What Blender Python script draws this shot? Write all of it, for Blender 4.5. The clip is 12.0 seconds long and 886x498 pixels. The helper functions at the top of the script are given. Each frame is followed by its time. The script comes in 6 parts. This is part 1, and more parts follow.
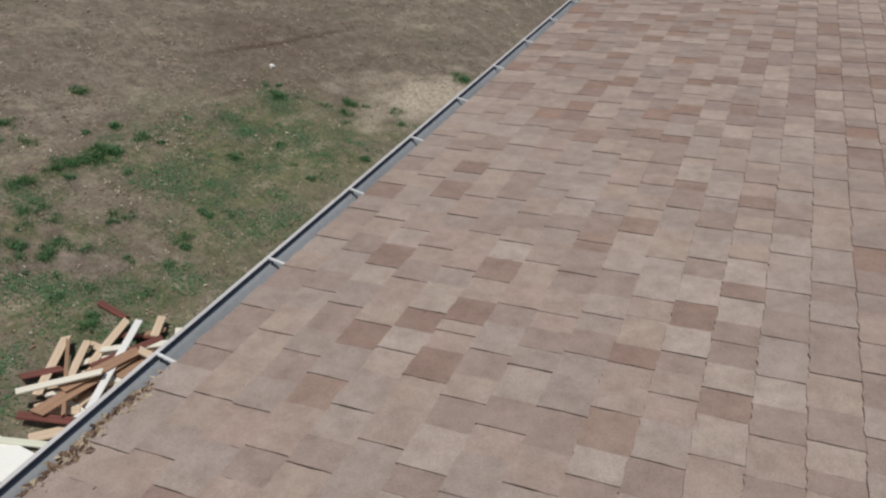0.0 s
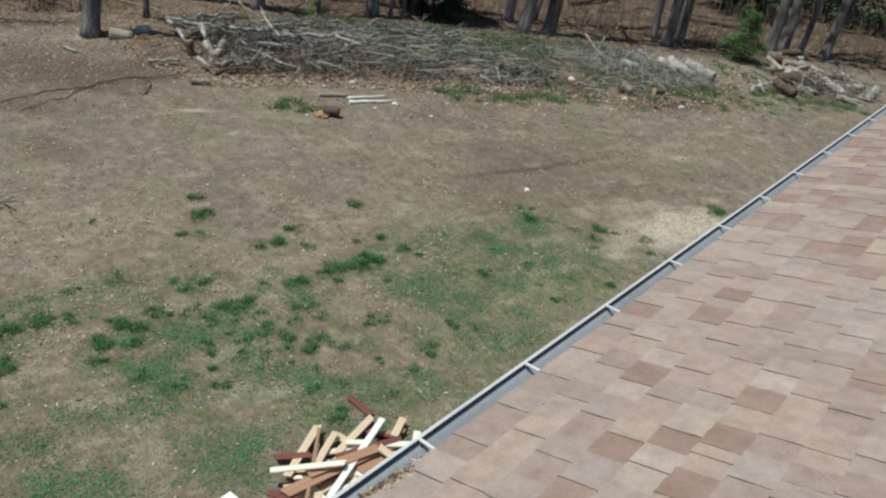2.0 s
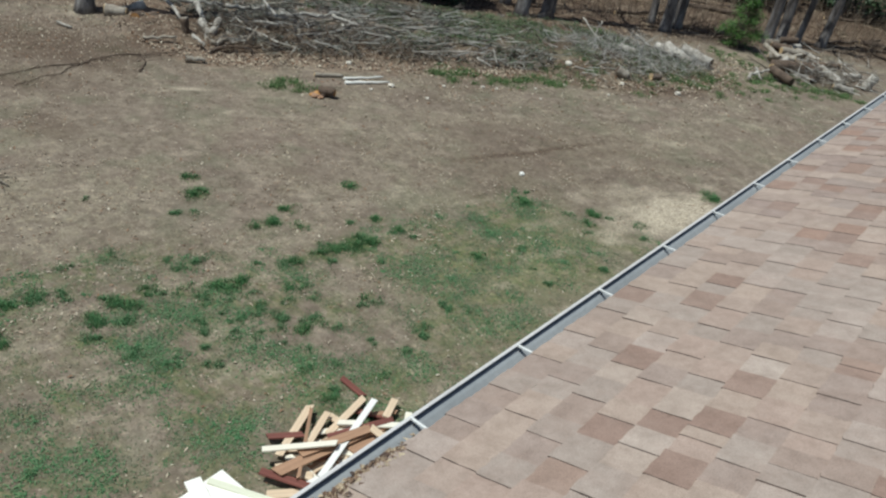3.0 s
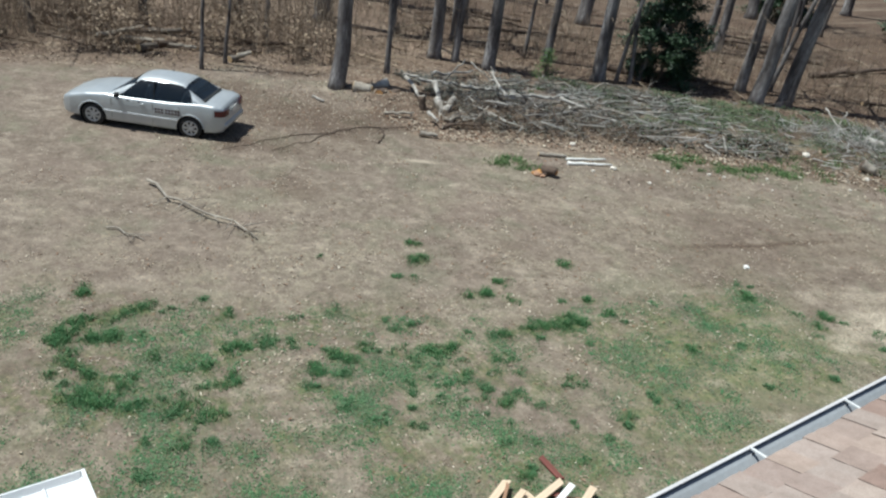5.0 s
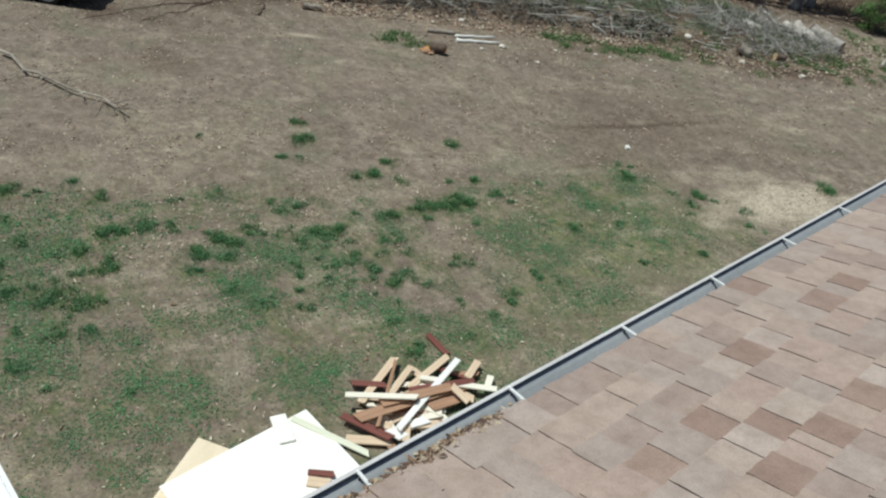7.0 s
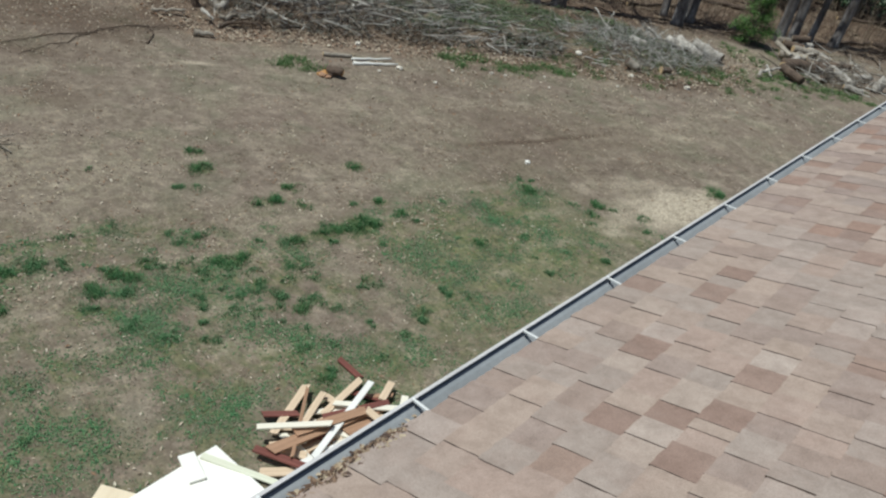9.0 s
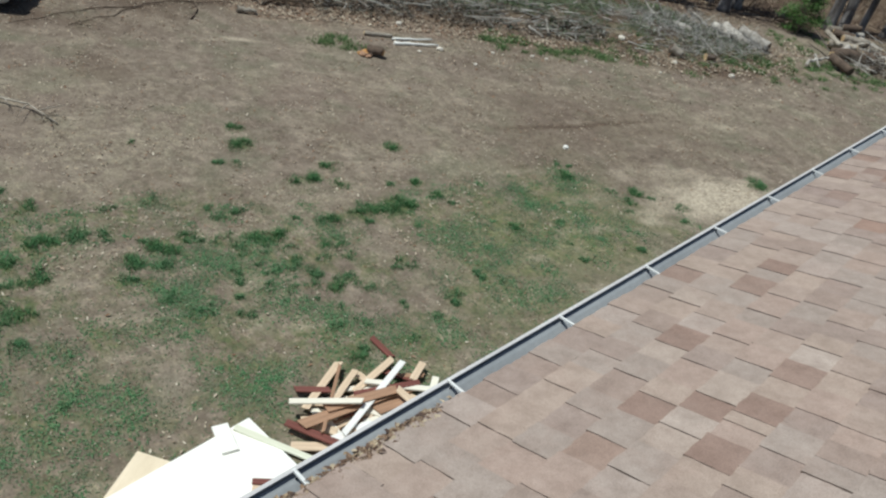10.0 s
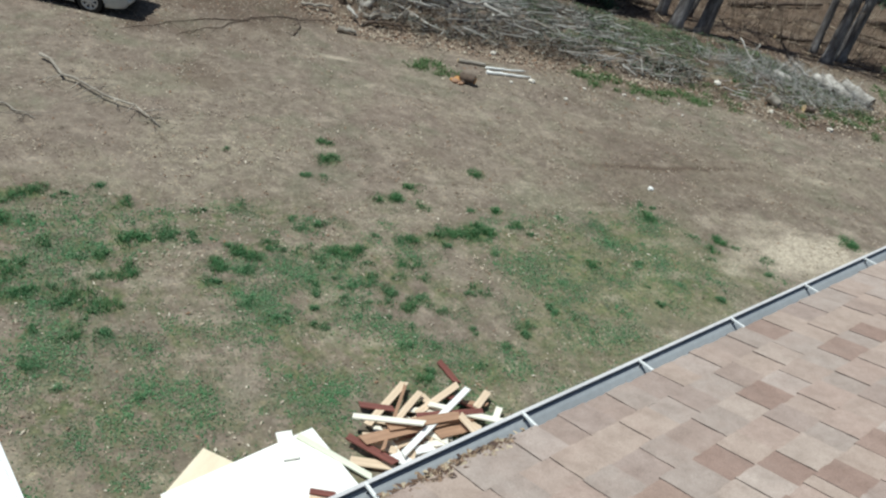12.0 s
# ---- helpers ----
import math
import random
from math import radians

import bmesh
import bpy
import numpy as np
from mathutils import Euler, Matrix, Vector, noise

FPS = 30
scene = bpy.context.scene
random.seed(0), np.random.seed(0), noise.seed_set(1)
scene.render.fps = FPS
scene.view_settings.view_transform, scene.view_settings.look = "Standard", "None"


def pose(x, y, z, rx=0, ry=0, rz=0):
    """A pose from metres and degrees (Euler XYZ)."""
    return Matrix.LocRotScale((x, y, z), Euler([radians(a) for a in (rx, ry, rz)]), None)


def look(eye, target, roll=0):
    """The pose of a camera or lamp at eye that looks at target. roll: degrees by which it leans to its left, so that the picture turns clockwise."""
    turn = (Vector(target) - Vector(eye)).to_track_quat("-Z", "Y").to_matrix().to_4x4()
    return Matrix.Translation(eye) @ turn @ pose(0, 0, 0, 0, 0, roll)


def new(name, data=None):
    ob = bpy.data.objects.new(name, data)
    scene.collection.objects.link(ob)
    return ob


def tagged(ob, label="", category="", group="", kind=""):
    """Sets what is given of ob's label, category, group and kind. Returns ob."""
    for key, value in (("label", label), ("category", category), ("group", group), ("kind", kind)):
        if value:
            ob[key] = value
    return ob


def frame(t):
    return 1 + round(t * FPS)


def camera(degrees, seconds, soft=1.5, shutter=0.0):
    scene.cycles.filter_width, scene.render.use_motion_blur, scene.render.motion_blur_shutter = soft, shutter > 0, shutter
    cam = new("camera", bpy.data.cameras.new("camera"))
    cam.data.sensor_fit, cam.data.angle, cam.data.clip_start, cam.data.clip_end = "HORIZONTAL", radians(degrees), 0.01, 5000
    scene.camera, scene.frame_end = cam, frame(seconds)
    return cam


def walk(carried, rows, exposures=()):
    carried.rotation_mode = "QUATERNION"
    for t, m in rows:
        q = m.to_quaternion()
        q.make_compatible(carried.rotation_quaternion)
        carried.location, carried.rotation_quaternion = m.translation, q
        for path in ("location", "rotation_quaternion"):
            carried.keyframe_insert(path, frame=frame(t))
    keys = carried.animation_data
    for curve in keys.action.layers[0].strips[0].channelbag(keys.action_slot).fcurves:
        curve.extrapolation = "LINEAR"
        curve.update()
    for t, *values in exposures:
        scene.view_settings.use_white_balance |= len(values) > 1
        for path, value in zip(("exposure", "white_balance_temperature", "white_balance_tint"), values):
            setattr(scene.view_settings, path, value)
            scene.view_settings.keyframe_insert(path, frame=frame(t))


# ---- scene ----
cam = camera(57.6, 12.0, soft=2.35)
PATH = [
    (0, (1.085, -1.449, 7.865), (0.69, 0.154, 6.736), 15.7),
    (0.2, (1.089, -1.435, 7.877), (0.618, 0.172, 6.784), 13.94),
    (0.3, (1.092, -1.426, 7.885), (0.548, 0.209, 6.869), 11.71),
    (0.5, (1.095, -1.415, 7.894), (0.52, 0.227, 6.907), 11),
    (0.7, (1.084, -1.452, 7.892), (0.401, 0.18, 6.958), 10.71),
    (0.8, (1.073, -1.483, 7.89), (0.309, 0.117, 6.965), 11.08),
    (1, (1.058, -1.529, 7.887), (0.162, -0.009, 6.944), 10.6),
    (1.2, (1.058, -1.552, 7.878), (0.177, -0.028, 6.929), 11.52),
    (1.5, (1.057, -1.587, 7.865), (0.122, -0.134, 6.858), 10.2),
    (1.7, (1.065, -1.591, 7.869), (0.06, -0.179, 6.871), 8.58),
    (1.8, (1.071, -1.592, 7.872), (0.042, -0.195, 6.876), 8.83),
    (2, (1.081, -1.595, 7.876), (0.071, -0.175, 6.894), 9.3),
    (2.2, (1.09, -1.592, 7.879), (0.15, -0.12, 6.905), 8.75),
    (2.3, (1.095, -1.59, 7.88), (0.276, -0.044, 6.91), 10.85),
    (2.5, (1.104, -1.586, 7.882), (0.272, -0.031, 6.937), 9.9),
    (2.7, (1.097, -1.594, 7.88), (0.204, -0.084, 6.919), 10.77),
    (3, (1.086, -1.605, 7.876), (0.105, -0.188, 6.86), 10.5),
    (3.2, (1.076, -1.615, 7.877), (0.088, -0.198, 6.868), 10.12),
    (3.5, (1.06, -1.629, 7.879), (0.048, -0.229, 6.871), 11),
    (3.7, (1.047, -1.653, 7.872), (-0.139, -0.403, 6.856), 9.9),
    (5.3, (1.076, -1.74, 7.907), (-0.328, -0.651, 6.99), 7.3),
    (5.5, (1.084, -1.679, 7.883), (-0.237, -0.519, 6.93), 7.9),
    (5.7, (1.074, -1.675, 7.879), (-0.129, -0.41, 6.903), 9.85),
    (6, (1.059, -1.668, 7.872), (-0.053, -0.322, 6.895), 12.2),
    (6.2, (1.041, -1.654, 7.873), (0.01, -0.295, 6.83), 12.44),
    (6.3, (1.029, -1.645, 7.874), (0.005, -0.317, 6.784), 11.34),
    (6.5, (1.015, -1.634, 7.874), (-0.11, -0.375, 6.803), 9.4),
    (6.7, (1.015, -1.634, 7.87), (-0.147, -0.433, 6.771), 9.89),
    (7, (1.015, -1.634, 7.865), (-0.079, -0.399, 6.734), 12.4),
    (7.2, (1.023, -1.626, 7.857), (-0.036, -0.374, 6.713), 13.4),
    (7.5, (1.034, -1.615, 7.846), (0.005, -0.339, 6.701), 11.7),
    (7.7, (1.034, -1.581, 7.818), (0.029, -0.262, 6.699), 11.2),
    (9.3, (1.057, -1.591, 7.825), (0.1, -0.176, 6.786), 12.6),
    (9.5, (1.067, -1.618, 7.85), (0.118, -0.203, 6.803), 11.7),
    (9.8, (1.049, -1.611, 7.836), (0.067, -0.246, 6.753), 12.44),
    (10, (1.037, -1.607, 7.826), (0.032, -0.27, 6.729), 13.5),
    (10.2, (1.035, -1.61, 7.83), (0.052, -0.238, 6.756), 15.45),
    (10.5, (1.031, -1.615, 7.835), (0.055, -0.235, 6.765), 17.3),
    (10.8, (1.032, -1.64, 7.857), (0.018, -0.279, 6.799), 16.57),
    (11, (1.032, -1.657, 7.871), (-0.04, -0.328, 6.83), 15.7),
    (11.2, (1.029, -1.663, 7.863), (-0.182, -0.474, 6.805), 13.64),
    (11.3, (1.027, -1.667, 7.858), (-0.208, -0.508, 6.794), 13.42),
    (11.5, (1.025, -1.673, 7.851), (-0.197, -0.501, 6.787), 13.7),
    (11.8, (1.025, -1.668, 7.846), (-0.145, -0.447, 6.777), 14.12),
    (12, (1.025, -1.665, 7.842), (-0.134, -0.444, 6.762), 15.2),
]
walk(cam, [(t, look(e, g, r)) for t, e, g, r in PATH], [(0.0, -0.57, 6720, 10), (0.5, -0.45, 6550, 6), (1.0, -0.16, 6420, 2), (1.5, -0.08, 6430, 3), (2.5, -0.15, 6420, 3), (3.5, -0.06, 6420, 1), (5.5, 0.33, 6250, 4), (6.5, -0.10, 6430, 2), (7.5, -0.18, 6430, 2), (9.5, -0.20, 6430, 3), (10.5, -0.13, 6400, 3), (11.0, -0.12, 6400, 3), (11.5, 0.02, 6330, 2), (12.0, 0.05, 6300, 2)])

# ---- world, sun ----
SUN_TO = Vector((-0.24, -0.31, 0.92)).normalized()
world = bpy.data.worlds.new("sky")
scene.world = world
world.use_nodes = True
wn = world.node_tree
sky = wn.nodes.new("ShaderNodeTexSky")
sky.sky_type, sky.sun_disc = "NISHITA", False
sky.sun_elevation = math.asin(SUN_TO.z)
sky.sun_rotation = math.atan2(SUN_TO.x, SUN_TO.y)
wn.links.new(sky.outputs[0], wn.nodes["Background"].inputs[0])
wn.nodes["Background"].inputs[1].default_value = 0.066
sun = new("sun", bpy.data.lights.new("sun", "SUN"))
sun.data.energy, sun.data.angle, sun.data.color = 4.25, radians(0.53), (0.985, 0.98, 0.955)
sun.matrix_world = look(SUN_TO * 60, (0, 0, 0))

# ---- materials ----


def rgb(r, g, b):
    """Linear colour from 8-bit screen values."""
    f = lambda c: c / 12.92 if c <= 0.04045 else ((c + 0.055) / 1.055) ** 2.4
    return (f(r / 255), f(g / 255), f(b / 255), 1.0)


def node(nt, kind, values=None, operation=None, use_clamp=False, data_type=None, blend_type=None, attribute_name=None):
    n = nt.nodes.new(kind)
    if operation:
        n.operation = operation
    if use_clamp:
        n.use_clamp = True
    if data_type:
        n.data_type = data_type
    if blend_type:
        n.blend_type = blend_type
    if attribute_name:
        n.attribute_name = attribute_name
    for k, v in (values or {}).items():
        if isinstance(v, bpy.types.NodeSocket):
            nt.links.new(v, n.inputs[k])
        else:
            n.inputs[k].default_value = v
    return n


def noise_node(nt, scale, detail=3.0, rough=0.6, vector=None, offset=0.0):
    if vector is None:
        vector = node(nt, "ShaderNodeNewGeometry").outputs["Position"]
    if offset:
        vector = node(nt, "ShaderNodeVectorMath", {0: vector, 1: (offset, offset * 0.7, offset * 0.3)}, operation="ADD").outputs[0]
    return node(nt, "ShaderNodeTexNoise", {"Vector": vector, "Scale": scale, "Detail": detail, "Roughness": rough}).outputs["Fac"]


def ramp_node(nt, fac, stops, constant=False):
    r = node(nt, "ShaderNodeValToRGB", {0: fac})
    e = r.color_ramp.elements
    while len(e) < len(stops):
        e.new(0.5)
    for el, (p, c) in zip(e, stops):
        el.position, el.color = p, c
    if constant:
        r.color_ramp.interpolation = "CONSTANT"
    return r.outputs[0]


def mix_node(nt, fac, a, b, blend="MIX"):
    return node(nt, "ShaderNodeMix", {0: fac, 6: a, 7: b}, data_type="RGBA", blend_type=blend).outputs[2]


def math_node(nt, op, a, b=0.0, clamp=False):
    return node(nt, "ShaderNodeMath", {0: a, 1: b}, operation=op, use_clamp=clamp).outputs[0]


def start(name):
    m = bpy.data.materials.new(name)
    m.use_nodes = True
    return m, m.node_tree, m.node_tree.nodes["Principled BSDF"]


def bump(nt, bsdf, height, strength, distance):
    b = node(nt, "ShaderNodeBump", {"Height": height, "Strength": strength, "Distance": distance})
    nt.links.new(b.outputs[0], bsdf.inputs["Normal"])


def surface(name, stops, coarse, fine, rough=0.8, relief=0.4, depth=0.004, metal=0.0, pick=None, vary=0.35, constant=False, stretch=None):
    """A weathered surface: colours chosen by noise (or by a random value a piece), mottled at two scales, with relief."""
    m, nt, bsdf = start(name)
    vec = None
    if stretch:
        tc = node(nt, "ShaderNodeTexCoord").outputs["Object"]
        vec = node(nt, "ShaderNodeVectorMath", {0: tc, 1: stretch}, operation="MULTIPLY").outputs[0]
    big = noise_node(nt, coarse, 3, 0.6, vec)
    small = noise_node(nt, fine, 4, 0.7, vec, 3.1)
    if pick == "object":
        fac = node(nt, "ShaderNodeObjectInfo").outputs["Random"]
    elif pick == "island":
        fac = node(nt, "ShaderNodeNewGeometry").outputs["Random Per Island"]
    else:
        fac = math_node(nt, "ADD", math_node(nt, "MULTIPLY", big, 0.6), math_node(nt, "MULTIPLY", small, 0.4))
    col = ramp_node(nt, fac, stops, constant)
    shade = math_node(nt, "ADD", math_node(nt, "MULTIPLY", big, vary), math_node(nt, "MULTIPLY", small, vary))
    shade = math_node(nt, "ADD", shade, 1.0 - vary)
    col = mix_node(nt, 1.0, col, node(nt, "ShaderNodeCombineColor", {0: shade, 1: shade, 2: shade}).outputs[0], "MULTIPLY")
    nt.links.new(col, bsdf.inputs["Base Color"])
    bsdf.inputs["Roughness"].default_value = rough
    bsdf.inputs["Metallic"].default_value = metal
    bump(nt, bsdf, small, relief, depth)
    return m


TONES = {
    "tan": [(0.0, rgb(163, 146, 136)), (0.13, rgb(154, 138, 130)), (0.26, rgb(167, 153, 145)), (0.4, rgb(165, 146, 136)), (0.53, rgb(158, 145, 137)), (0.66, rgb(162, 149, 141)), (0.8, rgb(167, 150, 139)), (0.92, rgb(153, 136, 127))],
    "brown": [(0.0, rgb(148, 127, 117)), (0.35, rgb(143, 121, 111)), (0.7, rgb(152, 131, 120))],
    "middle": [(0.0, rgb(154, 138, 129)), (0.5, rgb(151, 134, 125))],
    "pale": [(0.0, rgb(170, 155, 145)), (0.5, rgb(173, 159, 150))],
    "mixed": [(0.0, rgb(161, 145, 136)), (0.15, rgb(150, 134, 127)), (0.3, rgb(166, 150, 140)), (0.44, rgb(144, 124, 115)), (0.55, rgb(159, 143, 134)), (0.68, rgb(172, 156, 146)), (0.77, rgb(145, 122, 111)), (0.87, rgb(152, 138, 131)), (0.95, rgb(151, 126, 114))],
}


def shingle_material(name, tones, pick):
    m, nt, bsdf = start(name)
    if pick == "object":
        fac = node(nt, "ShaderNodeObjectInfo").outputs["Random"]
    else:
        fac = node(nt, "ShaderNodeNewGeometry").outputs["Random Per Island"]
    col = ramp_node(nt, fac, tones, True)
    granule = noise_node(nt, 260.0, 2, 0.7)
    blot = noise_node(nt, 14.0, 5, 0.7)
    wide = noise_node(nt, 0.9, 3, 0.6, offset=5.0)
    shade = ramp_node(nt, blot, [(0.3, (0.80, 0.77, 0.75, 1)), (0.5, (1.02, 1.0, 0.99, 1)), (0.7, (1.2, 1.2, 1.2, 1))])
    col = mix_node(nt, 0.9, col, shade, "MULTIPLY")
    pink, grey = noise_node(nt, 6.0, 4, 0.7, offset=11.0), noise_node(nt, 9.0, 4, 0.7, offset=17.0)
    col = mix_node(nt, ramp_node(nt, pink, [(0.48, (0, 0, 0, 1)), (0.68, (0.22, 0.22, 0.22, 1))]), col, rgb(172, 147, 136))
    col = mix_node(nt, ramp_node(nt, grey, [(0.50, (0, 0, 0, 1)), (0.68, (0.14, 0.14, 0.14, 1))]), col, rgb(158, 144, 135))
    col = mix_node(nt, ramp_node(nt, wide, [(0.42, (0, 0, 0, 1)), (0.7, (0.2, 0.2, 0.2, 1))]), col, rgb(152, 138, 128))
    speck = ramp_node(nt, granule, [(0.30, (0.55, 0.53, 0.5, 1)), (0.5, (1, 1, 1, 1)), (0.72, (1.3, 1.28, 1.25, 1))])
    col = mix_node(nt, 0.5, col, speck, "MULTIPLY")
    nt.links.new(col, bsdf.inputs["Base Color"])
    bsdf.inputs["Roughness"].default_value = 0.92
    bsdf.inputs["Specular IOR Level"].default_value = 0.25
    bump(nt, bsdf, granule, 0.5, 0.003)
    return m


M_TONE = {key: shingle_material("asphalt_shingle_" + key, TONES[key], "object") for key in ("tan", "brown", "middle", "pale")}
M_SHINGLE_FAR = shingle_material("asphalt_shingle_field", TONES["mixed"], "island")
M_EDGE = surface("asphalt_edge", [(0.3, rgb(82, 70, 63)), (0.7, rgb(112, 97, 88))], 20, 90, 0.95)
M_DECK = surface("roof_underlay", [(0.3, rgb(45, 38, 34)), (0.7, rgb(60, 52, 47))], 3, 60, 0.95)
M_ALU = surface("grey_painted_aluminium", [(0.3, rgb(166, 170, 174)), (0.7, rgb(184, 187, 190))], 2.5, 40, 0.45, 0.1, 0.001, 0.05, vary=0.2)
# near-black colour for the shade and grime inside the gutter
M_GUTTER_SHADE = surface("gutter_shade", [(0.3, rgb(26, 30, 40)), (0.7, rgb(38, 43, 54))], 4, 40, 0.7, vary=0.2)
M_LIP = surface("pale_gutter_lip", [(0.3, rgb(194, 191, 190)), (0.7, rgb(210, 207, 206))], 3, 40, 0.5, 0.1, 0.001, vary=0.15)
M_HANGER = surface("bright_aluminium", [(0.3, rgb(222, 222, 220)), (0.7, rgb(236, 236, 234))], 6, 60, 0.45, 0.1, 0.001, 0.1, vary=0.06)
M_WHITE = surface("white_painted_metal", [(0.3, rgb(226, 228, 230)), (0.7, rgb(238, 238, 238))], 1.5, 30, 0.5, 0.1, 0.001, vary=0.06)
M_SIDING = surface("white_siding", [(0.3, rgb(205, 202, 196)), (0.7, rgb(222, 220, 214))], 1.0, 20, 0.65, 0.1, 0.002, vary=0.1)
M_TRIM = surface("white_trim", [(0.3, rgb(214, 212, 208)), (0.7, rgb(230, 228, 224))], 1.5, 25, 0.55, 0.1, 0.001, vary=0.08)
M_BARK = surface("grey_bark", [(0.28, rgb(52, 46, 45)), (0.42, rgb(86, 80, 78)), (0.55, rgb(122, 118, 117)), (0.72, rgb(182, 179, 177))], 2.6, 18, 0.95, 0.6, 0.015, stretch=(1, 1, 0.22), vary=0.55)
M_BARK_PALE = surface("pale_bark", [(0.25, rgb(138, 130, 121)), (0.5, rgb(178, 170, 160)), (0.75, rgb(204, 197, 187))], 2.2, 22, 0.95, 0.7, 0.02, stretch=(1, 1, 0.25), vary=0.4)
M_TWIG = surface("twig_bark", [(0.3, rgb(92, 80, 70)), (0.7, rgb(134, 120, 106))], 3, 30, 0.95)
M_STICK = surface("dead_sticks", [(0.0, rgb(84, 76, 68)), (0.14, rgb(130, 122, 112)), (0.34, rgb(160, 156, 150)), (0.56, rgb(112, 104, 96)), (0.70, rgb(182, 178, 170)), (0.88, rgb(102, 88, 74))], 3, 40, 0.95, pick="island", constant=True)
M_TWIGPALE = surface("pale_twigs", [(0.0, rgb(150, 146, 140)), (0.3, rgb(176, 173, 168)), (0.55, rgb(122, 117, 112)), (0.75, rgb(190, 188, 184))], 3, 40, 0.95, pick="island", constant=True)
M_VINE = surface("dry_vines", [(0.0, rgb(104, 87, 72)), (0.3, rgb(138, 120, 101)), (0.55, rgb(88, 75, 65)), (0.75, rgb(160, 144, 124))], 3, 40, 0.95, pick="island", constant=True)
M_THICKET = surface("thicket_stems", [(0.0, rgb(112, 97, 82)), (0.3, rgb(140, 124, 106)), (0.55, rgb(90, 78, 68)), (0.8, rgb(162, 148, 130))], 3, 40, 0.95, pick="island", constant=True)
M_LOGBARK = surface("weathered_log", [(0.25, rgb(110, 100, 90)), (0.5, rgb(155, 146, 134)), (0.75, rgb(190, 182, 170))], 3, 30, 0.9, 0.8, 0.015, stretch=(1, 1, 1), vary=0.5)
M_LOGPALE = surface("barkless_log", [(0.32, rgb(92, 85, 78)), (0.46, rgb(158, 152, 144)), (0.7, rgb(204, 199, 191))], 3, 22, 0.85, 0.6, 0.01, vary=0.45)
M_LOGWHITE = surface("white_barkless_pole", [(0.3, rgb(226, 224, 218)), (0.7, rgb(240, 239, 235))], 3, 22, 0.8, 0.4, 0.006, vary=0.12)
M_LOGDARK = surface("brown_log_bark", [(0.3, rgb(68, 57, 50)), (0.7, rgb(116, 99, 86))], 3, 30, 0.95, 0.9, 0.02, vary=0.5)
M_CUT = surface("cut_wood", [(0.3, rgb(190, 160, 118)), (0.7, rgb(218, 192, 152))], 6, 50, 0.85, vary=0.25)
M_ORANGE = surface("fresh_orange_cut_wood", [(0.3, rgb(150, 102, 58)), (0.7, rgb(206, 160, 104))], 8, 60, 0.85, vary=0.5)
M_TAN = surface("bare_pine_board", [(0.3, rgb(200, 174, 146)), (0.7, rgb(220, 199, 174))], 3, 40, 0.75, 0.3, 0.002, stretch=(0.4, 6, 6), vary=0.25)
M_CREAM = surface("cream_board", [(0.3, rgb(226, 218, 200)), (0.7, rgb(238, 233, 220))], 3, 40, 0.7, 0.2, 0.002, stretch=(0.4, 6, 6), vary=0.12)
M_WBOARD = surface("white_painted_board", [(0.3, rgb(228, 226, 222)), (0.7, rgb(240, 239, 236))], 2, 30, 0.55, 0.1, 0.001, vary=0.08)
M_RED = surface("red_brown_stained_board", [(0.3, rgb(96, 54, 48)), (0.7, rgb(130, 78, 68))], 3, 40, 0.7, 0.3, 0.002, stretch=(0.4, 6, 6), vary=0.35)
M_BROWN = surface("brown_board", [(0.3, rgb(148, 114, 90)), (0.7, rgb(176, 140, 114))], 3, 40, 0.75, 0.3, 0.002, stretch=(0.4, 6, 6), vary=0.3)
M_GREENISH = surface("treated_board", [(0.3, rgb(212, 214, 192)), (0.7, rgb(226, 226, 208))], 3, 40, 0.7, 0.2, 0.002, stretch=(0.4, 6, 6), vary=0.15)
M_PLY = surface("plywood", [(0.3, rgb(220, 202, 174)), (0.7, rgb(234, 220, 196))], 2, 30, 0.7, 0.2, 0.001, stretch=(0.6, 5, 5), vary=0.2)
M_PANEL = surface("white_sheet", [(0.3, rgb(240, 238, 230)), (0.7, rgb(248, 247, 242))], 1.2, 20, 0.6, 0.05, 0.001, vary=0.04)
M_STONE = surface("pale_rubble", [(0.3, rgb(182, 173, 160)), (0.7, rgb(226, 219, 208))], 8, 60, 0.9, vary=0.35)
M_GRASS = surface("green_grass", [(0.0, rgb(46, 94, 54)), (0.3, rgb(66, 116, 68)), (0.6, rgb(55, 104, 58)), (0.85, rgb(98, 130, 82))], 0.8, 14, 0.7, pick="island", vary=0.35)
M_TUFT = surface("mid_green_grass", [(0.0, rgb(56, 103, 64)), (0.3, rgb(80, 122, 80)), (0.6, rgb(62, 111, 68)), (0.85, rgb(108, 134, 94))], 0.8, 14, 0.75, pick="island", vary=0.35)
M_LAWN = surface("thin_lawn_grass", [(0.0, rgb(82, 106, 74)), (0.3, rgb(104, 116, 90)), (0.55, rgb(70, 99, 68)), (0.8, rgb(124, 122, 102))], 0.8, 14, 0.8, pick="island", vary=0.35)
M_STRAW = surface("dead_grass", [(0.0, rgb(122, 109, 94)), (0.35, rgb(142, 128, 109)), (0.65, rgb(108, 94, 80)), (0.9, rgb(168, 154, 132))], 1.0, 14, 0.9, pick="island", vary=0.3)
M_LEAF = surface("fallen_leaves", [(0.0, rgb(120, 102, 85)), (0.3, rgb(144, 125, 105)), (0.55, rgb(98, 83, 70)), (0.8, rgb(168, 150, 128))], 1.0, 14, 0.85, pick="island", vary=0.25)
